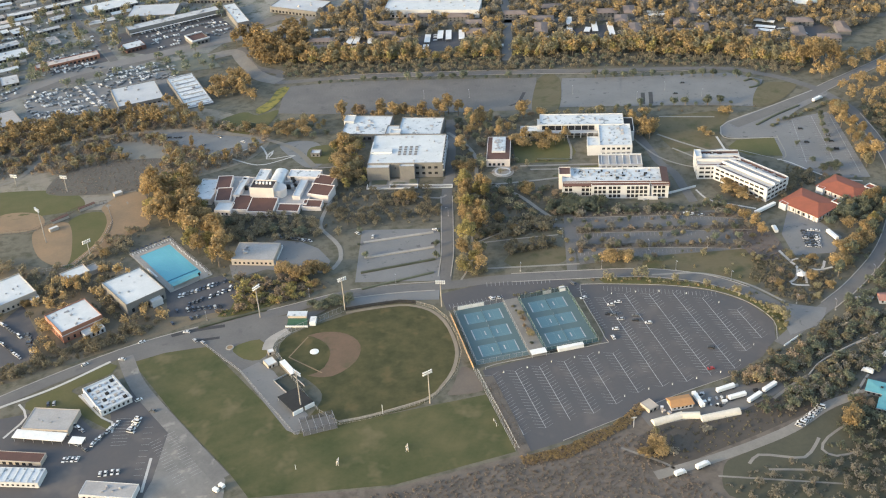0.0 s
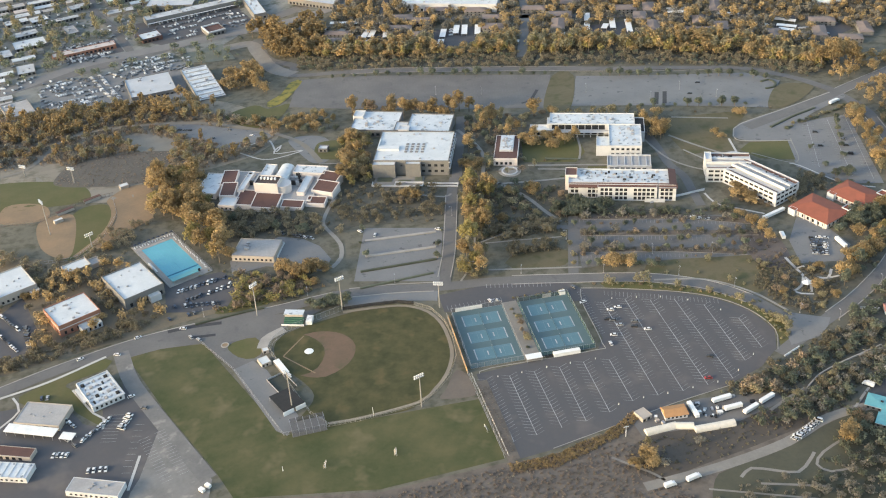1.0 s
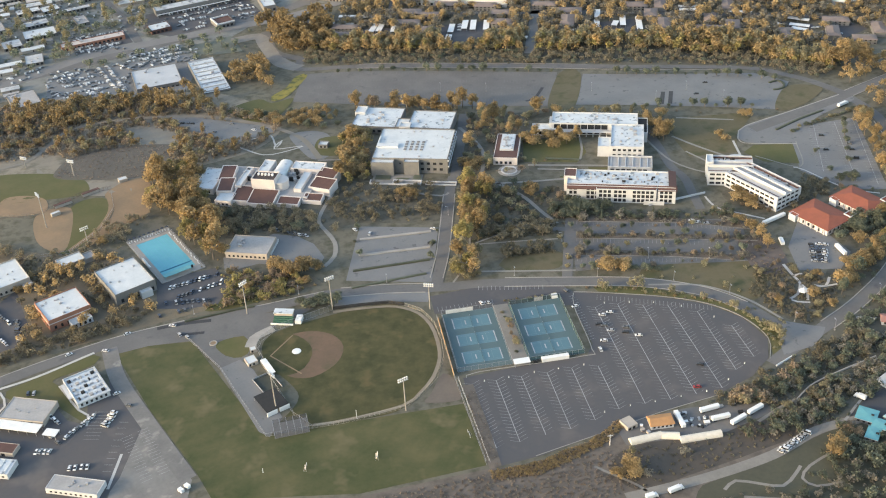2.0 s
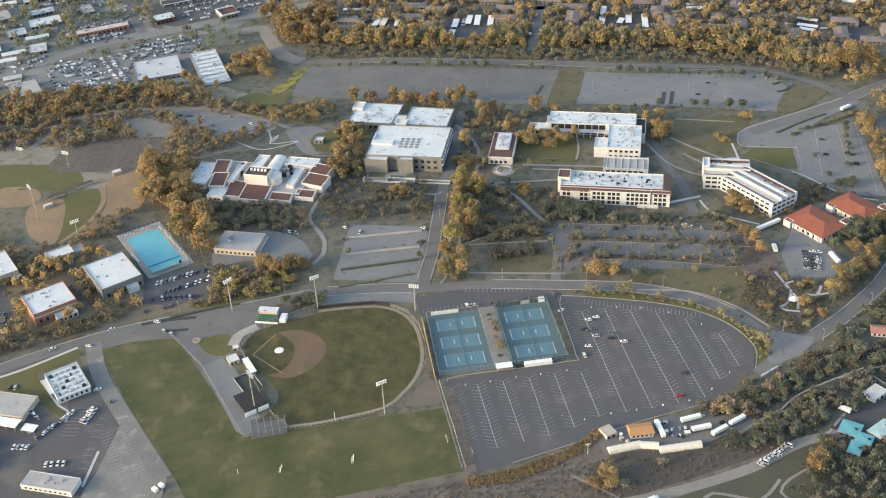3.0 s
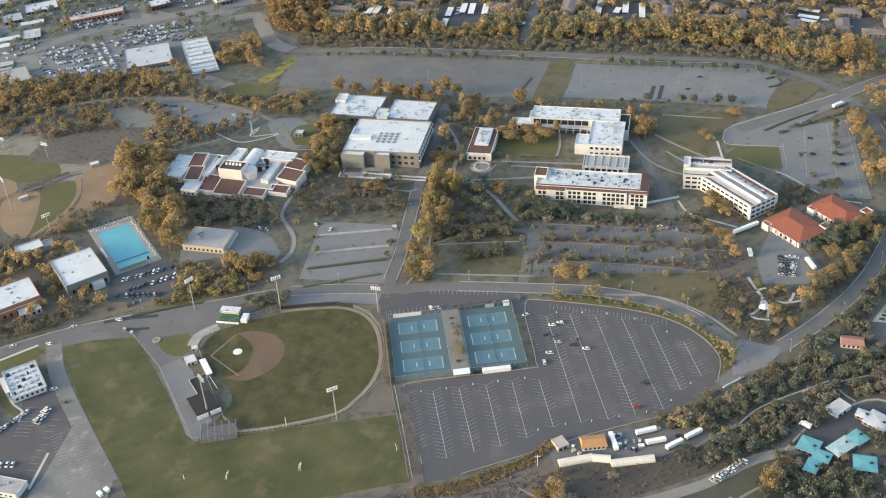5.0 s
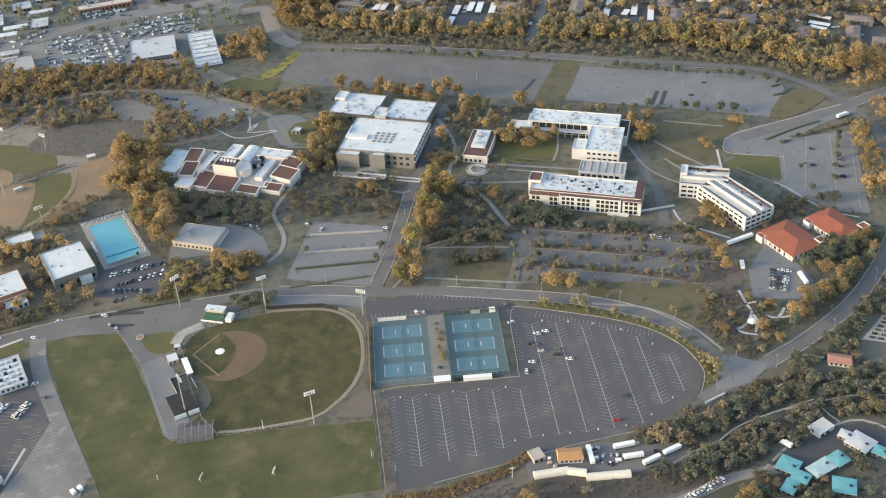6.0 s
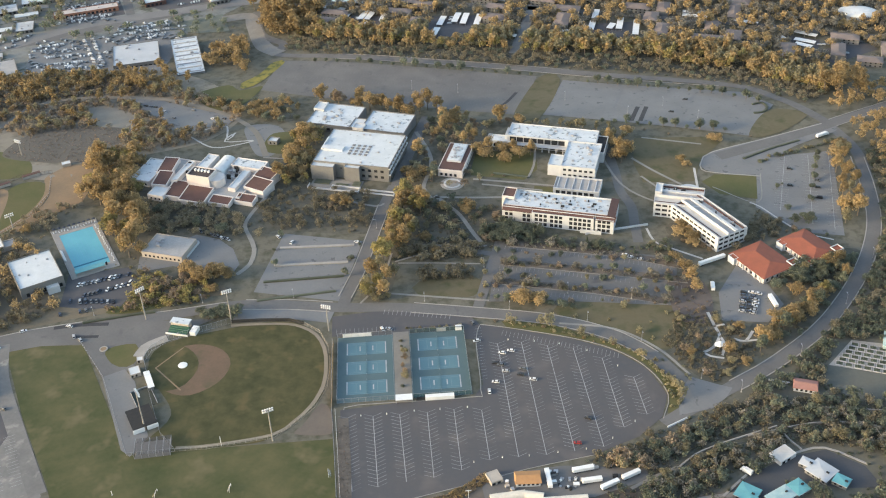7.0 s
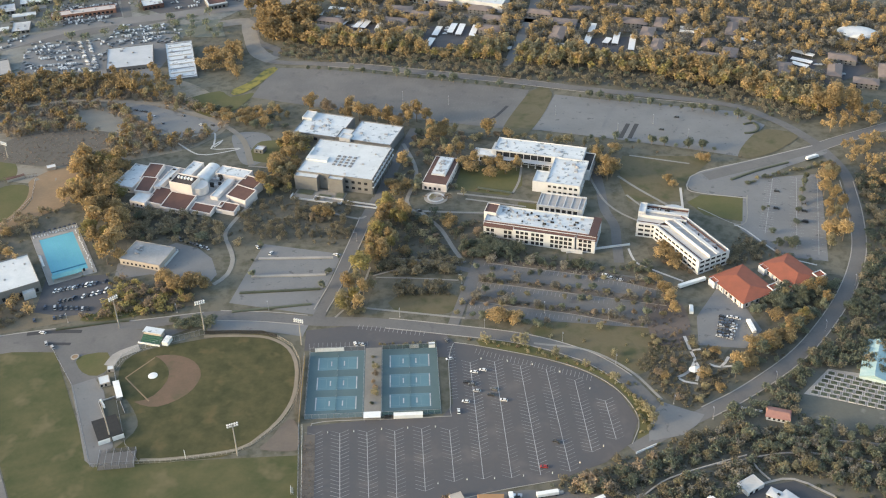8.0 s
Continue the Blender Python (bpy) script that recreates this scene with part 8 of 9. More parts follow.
for x, y, h in ((320, 200, 5), (316, 190, 4.5), (311.5, 178, 5), (306, 165, 4.2), (300.5, 150, 6.5), (280, 140, 6.5), (280, 124, 6), (290, 123, 8), (288, 128, 7), (286, 173, 3.6), (281, 168, 4), (324, 209, 4.5)):
    plant(O if h > 5.5 else T, "dark", x, y, h, r, "dark trees in the eastern car park")
for i in range(22):
    u = i / 21
    plant(r.choice((S, S, O)), r.choice(("dark", "olive")), 279 + 71 * u + r.uniform(-1, 1), 208 + 24 * u + r.uniform(-2, 2), r.uniform(2.4, 4.2), r, "dark bushes below the access road")
for x, y in ((-82, 148), (-86, 130), (-26, 130), (-32, 112), (-36, 96), (-84, 112)):
    plant(T, "dark", x, y, r.uniform(3.6, 5), r, "small trees in the terraced car park")
for i in range(16):
    u = i / 15
    plant(S, r.choice(("olive", "gold", "brown")), 60 + 88 * u, 36 - 26 * u - 16 * u * u + r.uniform(-2, 2), r.uniform(1.6, 3.0), r, "shrubs between road and car park")
for i in range(12):
    plant(S, r.choice(("olive", "dark")), 154 + r.uniform(-4, 6), -10 - 4 * i * .9 + r.uniform(-2, 2), r.uniform(2, 3.4), r, "shrubs between road and car park")
for x, y, h in ((220, 213, 5.5), (223, 206, 4.5), (255, 240, 6), (251, 243, 5), (187, 260, 7), (182, 230, 7), (199, 123, 7), (203, 108, 6.5), (191, 77, 7), (187, 88, 6)):
    plant(O, "gold", x, y, h, r, "autumn trees on the eastern lawns")
for x, y, h in ((77, 54, 7.5), (83, 53, 8), (90, 51, 7.5), (97, 49, 6.5), (104, 46, 6), (111, 44, 5), (70, 56, 6)):
    plant(O, "gold" if h > 7 else "dark", x, y, h, r, "autumn trees beside the campus road")

# the woods, scrub and town trees that stand too close to count


def low_crown(kind, seed, count, size):
    q = random.Random(seed)
    h, rad, lobes, _, _ = shape(kind, q)
    return h, np.array([[tuple(p) for p in quad] for quad in crown_quads(q, lobes, count, size)], dtype=np.float32)


LOW = {k: [low_crown(k, 90 + i, n, s) for i in range(3)] for k, n, s in ((E, 190, 1.0), (O, 150, .85), (S, 40, .6))}


def woods(name, seed, poly, spacing, kinds, heights, material, label, category="woods", margin=2.0, spots=None):
    r = random.Random(seed)
    chunks, trunk = [], bmesh.new()
    for x, y in (spots or points_in(poly, spacing, r, margin, 9)):
        k = r.choice(kinds)
        h, quads = r.choice(LOW[k])
        height = r.uniform(*heights) * (.6 if k == O else .18 if k == S else 1)
        f, a = height / h, r.uniform(0, 6.3)
        rot = np.array([[math.cos(a), -math.sin(a), 0], [math.sin(a), math.cos(a), 0], [0, 0, 1]], dtype=np.float32)
        g = ground(x, y)
        w = f * r.uniform(.9, 1.25)
        chunks.append((quads * np.array([w, w, f], dtype=np.float32)) @ rot.T + np.array([x, y, g], dtype=np.float32))
        if k != S:
            tube(trunk, (x, y, g - .3), (x, y, g + height * .55), .3, .16, 4)
    v = np.concatenate(chunks).reshape(-1, 3)
    n = len(v) // 4
    me = bpy.data.meshes.new(name)
    me.vertices.add(4 * n)
    me.vertices.foreach_set("co", v.ravel())
    me.loops.add(4 * n)
    me.loops.foreach_set("vertex_index", np.arange(4 * n, dtype=np.int32))
    me.polygons.add(n)
    me.polygons.foreach_set("loop_start", np.arange(0, 4 * n, 4, dtype=np.int32))
    me.update(calc_edges=True)
    me.materials.append(material)
    ob = tagged(new(name, me), label, category, kind="stuff")
    part("trunk", trunk, BARK, ob)


FRONT = [(-110, 500), (-56, 464), (-3, 446), (49, 432), (100, 421), (149, 405), (199, 395), (247, 377), (292, 357), (320, 322), (345, 296)]


def belt(near, far):
    """The band between two distances behind the ring road's edge."""
    sides = [[], []]
    for i, p in enumerate(FRONT):
        d = (Vector(FRONT[min(i + 1, len(FRONT) - 1)]) - Vector(FRONT[max(i - 1, 0)])).normalized()
        for side, k in zip(sides, (near, far)):
            side.append((p[0] - d.y * k, p[1] + d.x * k))
    return sides[0] + sides[1][::-1]


# The dark band's shade is put into this earth and the undergrowth colours.
patch("planted_ground", belt(1, 40), 0.1, MATS["dark_bank_earth"], "earth under the northern belt with shade put into its colour", G)
woods("woods", 201, belt(36, 70), 7.5, (E, E, O), (11, 16), LEAF_OLIVE, "dense belt of olive eucalyptus along the ring road")
woods("woods", 202, belt(33, 68), 8.5, (E, O), (12, 18), LEAF_GOLD, "golden eucalyptus crowns in the northern belt")
woods("woods", 231, belt(32, 52), 11, (E, O), (10, 16), LEAF_LIME, "yellow-green crowns in the northern belt")
# Front undergrowth coloured dark to carry the shade below the crowns.
woods("woods", 261, belt(5, 36), 5, (O, S), (7, 10), LEAF_DUSK, "undergrowth along the northern belt, shade put into dusky olive-brown", "scrub", .5)
woods("woods", 273, belt(4, 36), 8, (O, S), (6, 9), LEAF_DARK, "undergrowth along the northern belt, shade put into dark green", "scrub", .5)
woods("woods", 203, [(-138, 622), (-60, 606), (-66, 520), (-104, 530), (-138, 560)], 7, (E, E, O), (14, 22), LEAF_GOLD, "tall golden eucalyptus grove at the bend")
woods("woods", 204, [(360, 300), (430, 320), (560, 390), (620, 330), (520, 240), (400, 150), (360, 130), (366, 240)], 9, (E, O, O), (8, 14), LEAF_GOLD, "golden trees on the eastern hillside")
woods("woods", 205, [(-190, 470), (-150, 470), (-132, 440), (-136, 535), (-160, 520)], 7, (E, O), (10, 15), LEAF_GOLD, "golden grove below the shops")
woods("woods", 206, [(-372, 470), (-282, 458), (-214, 470), (-178, 425), (-200, 405), (-260, 432), (-330, 400), (-372, 400)], 9, (O, E, O), (11, 16), LEAF_GOLD, "golden trees along the hill road")
woods("woods", 207, [(-400, 480), (-277, 478), (-170, 400), (-127, 350), (-150, 300), (-203, 287), (-262, 287), (-321, 355), (-400, 344)], 14, (O, O, E), (9, 13), LEAF_GOLD, "golden-brown low trees on the hill", "scrub")
woods("woods", 208, [(-400, 480), (-277, 478), (-170, 400), (-127, 350), (-150, 300), (-203, 287), (-262, 287), (-321, 355), (-400, 344)], 15, (O, E), (8, 13), LEAF_OLIVE, "olive trees scattered over the hill", "woods", 1.5)
woods("woods", 209, [(-60, 570), (20, 520), (140, 480), (290, 430), (400, 370), (520, 420), (560, 520), (300, 640), (60, 720), (-40, 640)], 10.5, (E, O, O), (10, 16), LEAF_GOLD, "golden garden trees among the apartments", "woods", .4)
woods("woods", 210, [(-60, 570), (20, 520), (140, 480), (290, 430), (400, 370), (520, 420), (560, 520), (300, 640), (60, 720), (-40, 640)], 8.5, (O, O, E), (9, 14), LEAF_GREY, "grey-brown garden trees among the apartments", "woods", .4)
woods("woods", 211, [(-520, 640), (-300, 500), (-140, 560), (-120, 760), (-520, 900)], 15, (O, O, S), (10, 16), LEAF_DARK, "dark street trees in the town")
def scatter(poly, pitch, r, margin=.4, anywhere=False):
    """Points of a loose grid inside a polygon, clear of roofs and ways."""
    x0, y0 = min(p[0] for p in poly), min(p[1] for p in poly)
    n, m = int((max(p[0] for p in poly) - x0) / pitch) + 1, int((max(p[1] for p in poly) - y0) / pitch) + 1
    spots = [(x0 + (i + r.random()) * pitch, y0 + (j + r.random()) * pitch) for i in range(n) for j in range(m)]
    return [q for q in spots if inside(*q, poly) and (anywhere or free(*q, margin))]


SLOPE = [(30, -116), (34, -122), (36, -146), (48, -156), (60, -190), (-20, -190), (-210, -150), (-195, -116), (-110, -124), (-38, -119), (-4, -120)]
woods("woods", 212, None, 1, (S,), (3, 6.5), LEAF_BRUSH, "dry purple-brown brush on the near slope", "scrub", 0, scatter(SLOPE, 2.6, random.Random(212)))
woods("woods", 218, None, 1, (S,), (3, 6), LEAF_GREY, "grey-green brush on the near slope", "scrub", 0, scatter(SLOPE, 7.0, random.Random(218)))
LOWER = [(60, -162), (90, -160), (125, -170), (150, -150), (200, -150), (240, -200), (60, -220)]
woods("woods", 274, None, 1, (S, S, O), (5, 9), LEAF_GREY, "grey-green brush along the lower paths", "scrub", 0, scatter(LOWER, 5.0, random.Random(274)))
LOT_EDGE = [(-38, -117), (-12, -116), (22, -106), (42, -93), (43, -100), (24, -113), (-12, -125), (-38, -124)]
woods("woods", 213, None, 1, (S,), (5, 10), LEAF_GOLD, "orange-brown brush along the car park edge", "scrub", 0, scatter(LOT_EDGE, 1.7, random.Random(213), 0, True))
woods("woods", 292, None, 1, (S,), (4, 9), LEAF_BROWN, "dry brown brush along the car park edge", "scrub", 0, scatter(LOT_EDGE, 2.0, random.Random(292), 0, True))
BANK = [(132, -98), (152, -76), (178, -62), (206, -50), (226, -52), (246, -58), (300, -64), (340, -80), (300, -112), (252, -96), (228, -88), (196, -96), (176, -104), (160, -118), (120, -124)]
woods("woods", 214, BANK, 6.5, (O, O, S), (6, 10), LEAF_DARK, "dense dark trees on the bank below the road", "woods", 1)
woods("woods", 219, BANK, 6, (O, S), (6, 9), LEAF_GREY, "grey-green trees on the bank below the road", "woods", 1)
for seed, poly, lab in ((281, [(2, 129), (40, 127), (60, 118), (59, 106), (30, 106), (0, 108)], "dark shrubs on the lower slope"), (282, [(14, 93), (50, 91), (51, 83), (14, 84)], "dark hedge above the slope lawn")):
    woods("shrubs", seed, None, 1, (S, S, O), (7, 12), LEAF_DUSK, lab, "shrubs", 0, scatter(poly, 2.8, random.Random(seed), .3))
woods("woods", 288, None, 1, (S,), (3, 6), LEAF_BRUSH, "low dark brush in the hollow", "scrub", 0, scatter(HOLLOW, 4.2, random.Random(288), 0, True))
EASTSIDE = [(236, -28), (258, 0), (300, 52), (338, 108), (354, 160), (362, 214), (430, 214), (430, -100), (340, -82), (300, -66), (246, -58)]
woods("woods", 289, None, 1, (S, S, O), (6, 11), LEAF_DARK, "dark green undergrowth beyond the eastern road", "scrub", 0, scatter(EASTSIDE, 4.6, random.Random(289), 1.0))
woods("woods", 290, None, 1, (S, O), (6, 11), LEAF_DUSK, "olive-brown undergrowth beyond the eastern road", "scrub", 0, scatter(EASTSIDE, 6.5, random.Random(290), 1.0))
GAP = [(260, 153), (273, 120), (263, 107), (249, 103), (228, 95), (245, 112), (253, 129)]
woods("woods", 291, None, 1, (S, S, O), (6, 10), LEAF_DUSK, "dusky bushes between office block and hall", "scrub", 0, scatter(GAP, 3.4, random.Random(291), .6))
TWIGS = [(177, 66), (198, 67), (201, 40), (191, 21), (176, 25), (174, 42)]
patch("planted_ground", TWIGS, 0.13, mat("purple_brown_litter", (0.128, 0.106, 0.094), (0.094, 0.080, 0.072), 0.06, 0.5, bump=0.2), "purple-brown leaf litter beside the yard", G, True)
woods("woods", 283, None, 1, (S,), (4, 8), LEAF_BRUSH, "bare purple-brown bushes beside the yard", "scrub", 0, scatter(TWIGS, 5.0, random.Random(283), .3))
ABOVE = [(-100, 208), (-20, 202), (-17, 152), (-30, 144), (-78, 158), (-100, 168)]
woods("woods", 287, None, 1, (S, S, O), (4, 8), LEAF_DUSK, "bare brown bushes above the terraced car park", "scrub", 0, scatter(ABOVE, 5.6, random.Random(287), .6))
WESTSIDE = [(-345, 36), (-262, 58), (-236, 68), (-230, 80), (-262, 74), (-310, 62), (-345, 49)]
woods("woods", 294, None, 1, (S, S, O), (5, 10), LEAF_DUSK, "dusky brush between road and gym", "scrub", 0, scatter(WESTSIDE, 3.2, random.Random(294), 1.0))
ROADSIDE = [(-192, 111), (-172, 116), (-146, 100), (-122, 96), (-128, 77), (-160, 72), (-187, 71), (-198, 78)]
woods("woods", 284, None, 1, (S, S, S, O), (5, 10), LEAF_LIME, "yellow-green brush above the campus road", "scrub", 0, scatter(ROADSIDE, 4.0, random.Random(284), .5))
woods("woods", 285, None, 1, (S, S, O), (5, 10), LEAF_BROWN, "dry brown brush above the campus road", "scrub", 0, scatter(ROADSIDE, 4.4, random.Random(285), .5))
HILLSIDE = [(-430, 470), (-277, 474), (-170, 400), (-127, 350), (-150, 300), (-203, 280), (-262, 284), (-321, 345), (-430, 344)]
woods("woods", 227, None, 1, (S, S, O), (5, 10), LEAF_BROWN, "brown thicket over the hill", "scrub", 0, scatter(HILLSIDE, 4.6, random.Random(227), .6))
woods("woods", 277, None, 1, (S, O), (6, 11), LEAF_GREY, "grey-brown thicket over the hill", "scrub", 0, scatter(HILLSIDE, 7.5, random.Random(277), .6))
BANKS = [(96, -90), (130, -76), (152, -64), (206, -50), (246, -58), (340, -80), (300, -112), (252, -96), (228, -88), (196, -90), (176, -104), (150, -126), (138, -118), (128, -108), (120, -100)]
DEPOT_SLOPE = [(36, -118), (128, -112), (146, -124), (112, -133.5), (76, -141.5), (34, -147)]
patch("brush", DEPOT_SLOPE, 0.085, mat("dark_brown_slope", (0.088, 0.075, 0.062), (0.064, 0.056, 0.048), 0.06, 0.5, bump=0.3), "smooth dark brown slope below the depot", G, True)
woods("woods", 293, None, 1, (S,), (3, 7), LEAF_DUSK, "low dusky brush below the depot", "scrub", 0, scatter(DEPOT_SLOPE, 4.2, random.Random(293), .5))
woods("woods", 275, None, 1, (S, S, S, O), (5, 9), LEAF_DUSK, "dusky olive-brown undergrowth on the bank below the road", "scrub", 0, scatter(BANKS, 3.4, random.Random(275), .6))
woods("woods", 276, None, 1, (S,), (6, 10), LEAF_DARK, "grey-green undergrowth on the bank below the road", "scrub", 0, scatter(BANKS, 4.6, random.Random(276), .6))
woods("woods", 220, [(150, -128), (176, -142), (196, -142), (240, -130), (260, -110), (300, -112), (320, -200), (150, -200)], 8, (O, O, S), (8, 12), LEAF_DARK, "dark trees round the turquoise houses", "woods", 2)
woods("woods", 298, None, 1, (S,), (2, 4), LEAF_BRUSH, "low dry tufts on the stony verge", "scrub", 0, scatter([(-38.5, -46), (-34, -46), (-32, -80), (-32, -112), (-37.5, -112), (-38.5, -80)], 2.4, random.Random(298), .2, True))
woods("woods", 297, [(203, -38), (228, -12), (252, 8), (262, 10), (254, -14), (242, -38), (224, -44), (206, -48)], 4, (S, S, O), (6, 10), LEAF_DARK, "dark brush beyond the eastern road", "scrub", .5)
woods("woods", 215, [(210, -20), (246, 2), (290, 50), (330, 104), (372, 112), (420, 90), (420, -60), (330, -70), (262, -62), (236, -30)], 9, (O, O, S), (7, 12), LEAF_DARK, "dark trees round the garden", "woods", 3)
woods("woods", 221, [(170, 36), (204, 30), (224, 10), (252, 28), (300, 84), (306, 70), (252, 6), (210, -20), (186, -38), (172, -22)], 6, (S, S, S), (6, 10), LEAF_DUSK, "olive undergrowth beside the eastern road", "scrub", .8)
woods("woods", 222, [(156, 2), (172, -24), (160, -52), (154, -40), (150, -16)], 4.5, (S,), (6, 13), LEAF_OLIVE, "shrubs between road and car park", "scrub", .3)
woods("woods", 216, [(110, 50), (180, 38), (168, 2), (146, 10), (102, 38)], 13, (S, S, O), (5, 14), LEAF_OLIVE, "low shrubs on the bank", "scrub", 1)
woods("woods", 217, [(-4, 200), (30, 186), (94, 160), (70, 116), (20, 118), (-4, 108)], 5.5, (S, O, S), (6, 9), LEAF_DUSK, "brown and bare trees on the slope", "woods", 1)
woods("woods", 232, [(-4, 200), (30, 186), (94, 160), (70, 116), (20, 118), (-4, 108)], 9, (O, O, E, S), (7, 11), LEAF_DARK, "dark trees on the slope", "woods", 1)
woods("woods", 233, [(8, 204), (10, 268), (24, 320), (60, 310), (104, 300), (70, 262), (104, 240), (98, 196), (62, 196)], 15, (O, O, E), (7, 11), LEAF_OLIVE, "olive trees of the campus yards", "woods", 1)
woods("woods", 234, [(-78, 300), (-54, 300), (-66, 212), (-92, 212), (-86, 240)], 12, (E, O), (9, 13), LEAF_LIME, "yellow-green trees beside the library", "woods", 1)
woods("woods", 235, [(100, 300), (190, 264), (184, 226), (172, 246), (160, 262), (104, 290)], 9, (O, E), (8, 12), LEAF_OLIVE, "trees behind the courtyard building", "woods", 1)
woods("woods", 223, [(-100, 210), (-20, 204), (-16, 150), (-82, 156), (-100, 166)], 7, (S, O, O), (6, 9), LEAF_DUSK, "dusky olive-brown bushes above the terraced car park", "scrub", 1)
woods("woods", 224, [(-190, 206), (-110, 182), (-98, 150), (-130, 154), (-186, 166)], 5, (O, S, O), (7, 10), LEAF_DUSK, "dusky olive-brown undergrowth below the arts building", "scrub", 1)
woods("woods", 225, [(-340, 110), (-262, 150), (-236, 206), (-268, 200), (-310, 166), (-345, 190)], 6, (O, S, O), (7, 10), LEAF_DUSK, "dusky olive-brown scrub behind the gyms", "scrub", 1)
woods("woods", 226, [(-330, 62), (-262, 66), (-228, 78), (-200, 80), (-118, 92), (-118, 100), (-180, 96), (-232, 92), (-262, 72)], 8.5, (S,), (6, 10), LEAF_OLIVE, "olive shrubs along the campus road", "scrub", 1)
woods("woods", 228, [(60, 300), (190, 262), (300, 240), (282, 246), (190, 276), (126, 306), (100, 312)], 13, (S,), (6, 9), LEAF_BROWN, "brown shrubs below the northern car parks", "scrub", 1)
woods("woods", 229, [(20, 210), (20, 300), (70, 296), (66, 262), (100, 240), (100, 196), (60, 196)], 10, (S, S, O), (6, 10), LEAF_BROWN, "brown shrubs in the campus yards", "scrub", 1)
woods("woods", 230, [(64, 148), (92, 130), (160, 108), (186, 108), (190, 100), (150, 94), (66, 118)], 5, (O, S), (6, 9), LEAF_DARK, "dark hedge below the classrooms", "scrub", .5)
r = random.Random(250)
for pts in ([(77, 121), (149, 100), (194, 80)], [(70, 100), (141, 80), (190, 66)], [(64, 79), (125, 62), (172, 45)]):
    beds = [(p.x + r.uniform(-1.5, 1.5), p.y + r.uniform(-2.4, 2.4)) for p in curve_points(pts, 1.7) if r.random() < .8]
    woods("shrubs", 251, None, 1, (S, S, S, O), (6, 11), LEAF_GREY, "grey-green shrubs in a planted car park row", "shrubs", 0, beds)
GYMS = [(-340, 150), (-262, 160), (-236, 120), (-232, 92), (-226, 80), (-262, 70), (-330, 60), (-312, 84), (-322, 128), (-345, 112)]
woods("woods", 262, GYMS, 9, (O, O, S), (8, 12), LEAF_DUSK, "dusky olive-brown trees between the gyms", "woods", 1)
woods("woods", 263, GYMS, 11.5, (O, O, E), (10, 14), LEAF_GOLD, "golden trees between the gyms", "woods", 1)
EDGE = [(98, -92), (124, -86), (140, -80), (156, -72), (170, -66), (152, -78), (132, -98), (118, -100)]
woods("woods", 264, EDGE, 5.5, (S, S, O), (8, 13), LEAF_BROWN, "orange-brown bushes along the car park's lower edge", "scrub", .3)
FOOTHILL = [(128, -100), (176, -102), (200, -98), (252, -96), (340, -84), (420, -120), (420, -200), (200, -240), (110, -170), (150, -132), (120, -126), (90, -120)]
woods("woods", 265, FOOTHILL, 6.5, (S, S, O), (7, 11), LEAF_DARK, "grey-green brush round the lower houses", "scrub", .8)
VERGE = [(66, 33), (104, 19), (130, 5), (150, -16), (157, -40), (152, -58), (160, -56), (166, -34), (150, -4), (130, 10), (100, 28), (70, 40)]
woods("woods", 266, VERGE, 4.6, (S, S, S, O), (7, 13), LEAF_OLIVE, "olive and golden bushes between road and car park", "scrub", .2)
GARDEN = [(160, 4), (176, 32), (206, 18), (218, -4), (200, -24), (184, -34), (172, -22)]
woods("woods", 286, None, 1, (S,), (6, 11), LEAF_DUSK, "dusky undergrowth of the junction garden", "scrub", 0, scatter(GARDEN, 2.9, random.Random(286), .5))
woods("woods", 267, GARDEN, 11, (S, S, S, O), (6, 9), LEAF_BROWN, "brown shrubs of the junction garden", "scrub", .5)
woods("woods", 268, [(-178, 98), (-150, 94), (-116, 92), (-112, 84), (-150, 80), (-176, 86)], 8, (S, O), (6, 10), LEAF_GOLD, "golden bushes above the campus road", "scrub", .5)
r = random.Random(78)
for x, y, h in ((163, -130, 9.5), (159, -127, 7), (167, -134, 7.5), (183, -145, 9), (189, -146, 8), (178, -147, 7)):
    plant(O, "brown", x, y, h, r, "broad brown trees round the turquoise houses")
for x, y, h in ((147, -147, 7.5), (152, -141, 7.5), (149, -144, 6)):
    plant(O, "gold", x, y, h, r, "golden trees beside the lower path")
for x, y, h in ((367, 318, 18), (374, 308, 20), (391, 307, 19), (386, 338, 17), (400, 336, 18), (381, 322, 21), (395, 322, 18)):
    plant(E, "gold", x, y, h, r, "tall golden eucalyptus by the access road")
for x, y, h in ((34, -134, 6), (28, -137, 5.4), (38, -137, 5.5)):
    plant(O, "gold", x, y, h, r, "trees below the depot")
woods("woods", 269, [(40, -120), (128, -112), (150, -124), (112, -134), (70, -142), (36, -146)], 22, (O, S), (6, 9), LEAF_GREY, "grey-brown bushes below the depot", "scrub", .5)
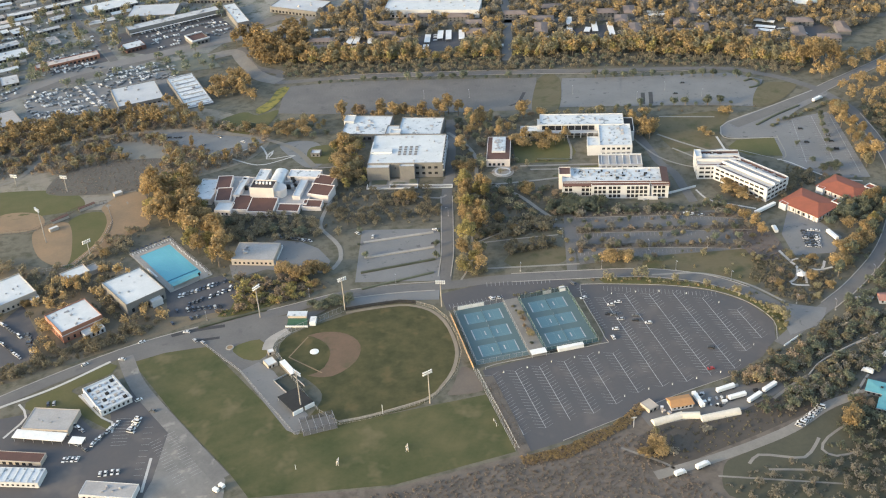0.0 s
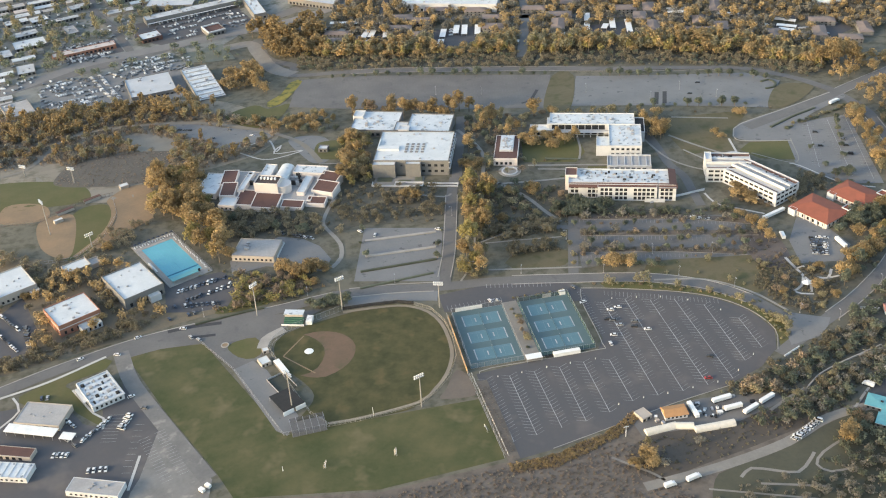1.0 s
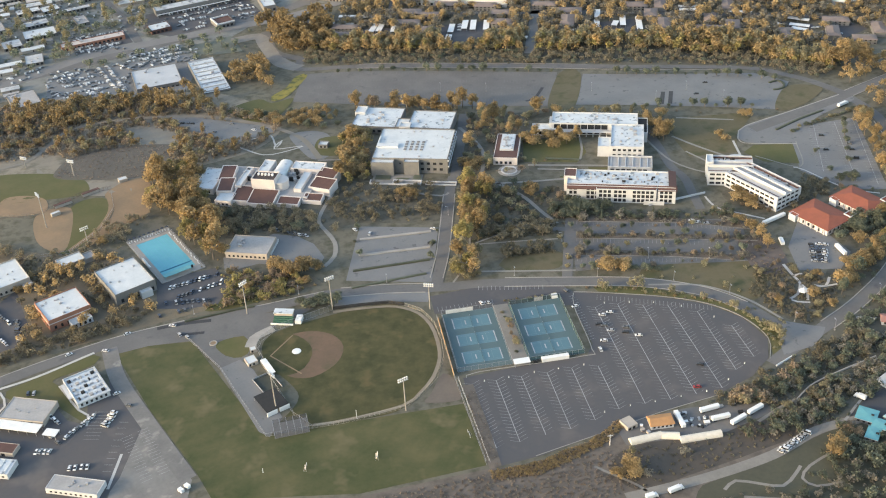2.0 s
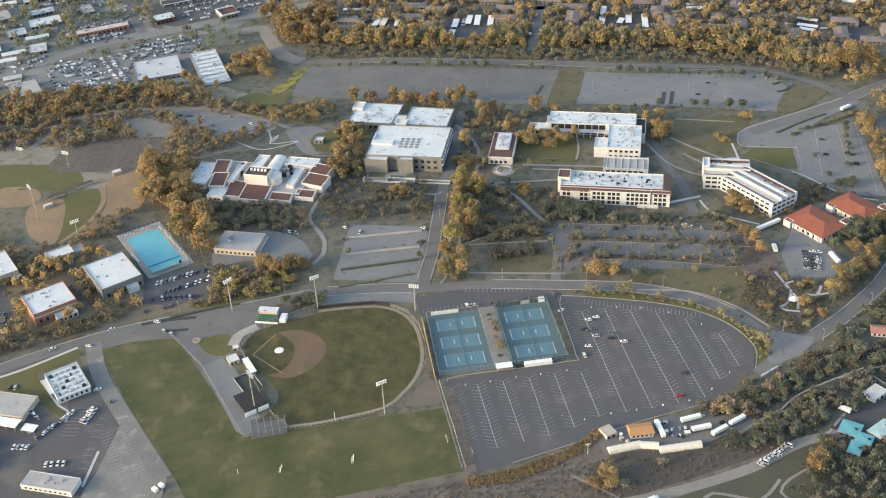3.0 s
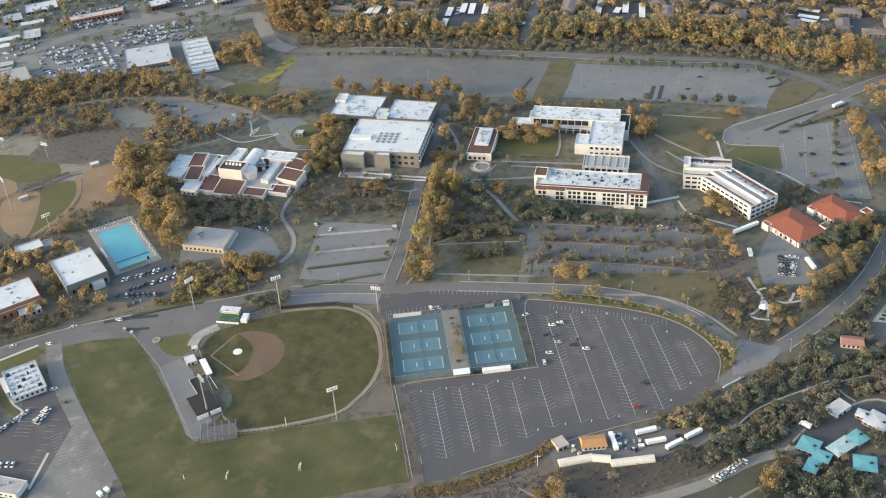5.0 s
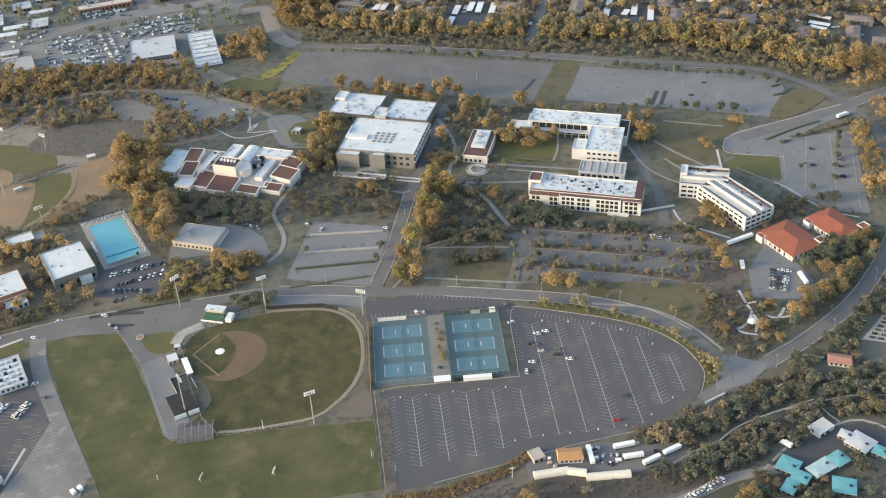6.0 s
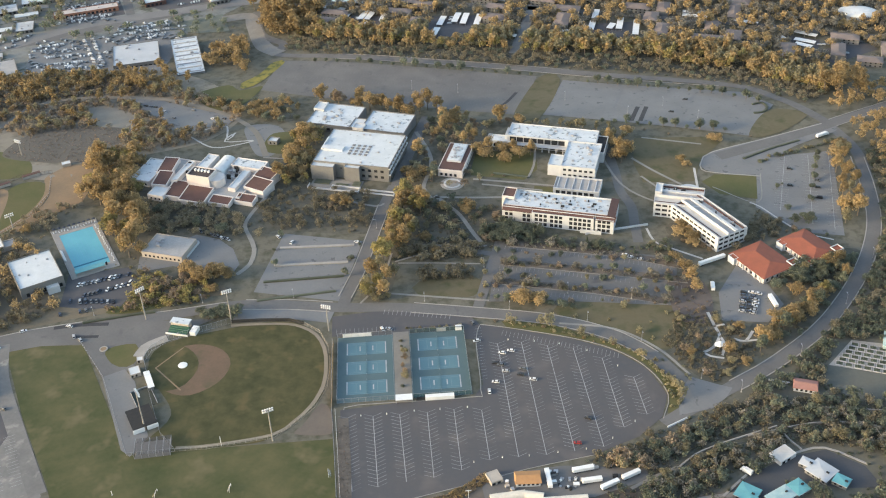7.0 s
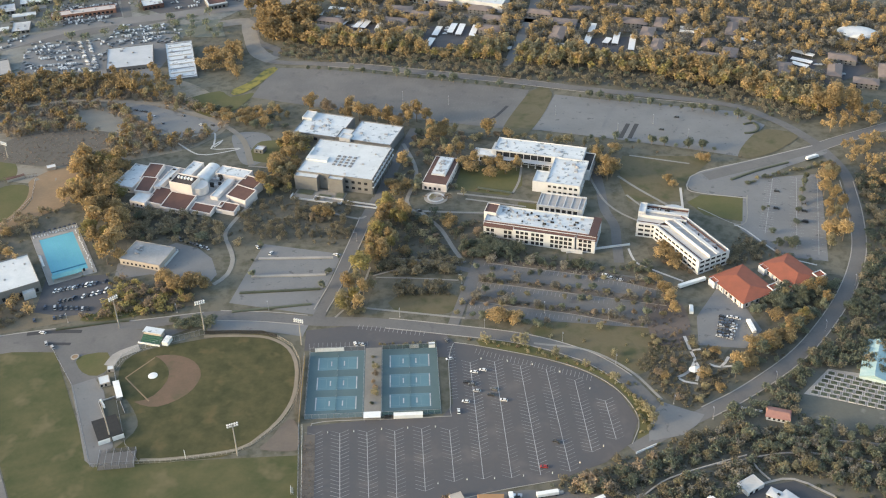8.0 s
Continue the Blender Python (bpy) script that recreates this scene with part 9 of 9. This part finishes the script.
woods("woods", 270, [(-480, 660), (-330, 560), (-200, 600), (-140, 650), (-150, 760), (-480, 880)], 22, (O, E), (12, 17), LEAF_OLIVE, "olive street trees in the town", "woods", .5)
r = random.Random(80)
ROW_A, ROW_B = (222, -1), (276, 44)
for i in range(15):
    u = i / 14
    plant(r.choice((E, O)), r.choice(("gold", "gold", "lime")), ROW_A[0] + (ROW_B[0] - ROW_A[0]) * u + r.uniform(-2, 2), ROW_A[1] + (ROW_B[1] - ROW_A[1]) * u + r.uniform(-2, 2), r.uniform(6, 9), r, "golden trees along the eastern road")
r = random.Random(79)
for spots, tones, lo, hi, group in (
        (((-129, 65), (-124, 58), (-118, 60), (-111, 59), (-106, 60), (-114, 62), (-121, 63)), ("dark", "dark"), 7.0, 9.0, "dark trees beside the grandstand"),
        (((61, 134), (69, 128), (73, 138), (80, 126), (87, 129), (93, 124), (74, 124), (66, 138), (80, 138), (88, 135), (95, 132), (101, 129), (84, 133), (77, 132)), ("dark", "dark", "dark"), 7.5, 10.0, "dark trees before the classrooms"),
        (((-47, 182), (-41, 176), (-43, 187), (-36, 182)), ("gold", "gold", "brown"), 6.0, 8.0, "golden trees below the library"),
        (((29, 160), (32, 144), (24, 178), (52, 166), (60, 158), (8, 143), (20, 132), (44, 146)), ("gold", "brown", "olive", "gold"), 5.0, 7.5, "trees on the slope"),
        (((-146, 104), (-138, 98), (-131, 99), (-125, 102), (-135, 108), (-142, 110)), ("gold", "brown", "gold"), 7.0, 9.5, "broad trees by the service building"),
        (((193, -134), (187, -138), (191, -143)), ("brown", "brown"), 5.0, 6.5, "brown trees between the houses")):
    for x, y in spots:
        plant(O, r.choice(tones), x, y, r.uniform(lo, hi), r, group)
woods("woods", 271, [(-178, 196), (-144, 194), (-120, 184), (-118, 164), (-135, 160), (-160, 166), (-177, 178)], 6, (O, S, S), (8, 12), LEAF_DUSK, "dusky olive trees in the hollow below the arts building", "woods", 1)
woods("woods", 272, [(4, 198), (30, 186), (92, 160), (68, 118), (20, 120), (4, 130)], 12, (O, S, S), (8, 11), LEAF_OLIVE, "olive bushes on the slope", "scrub", 1)
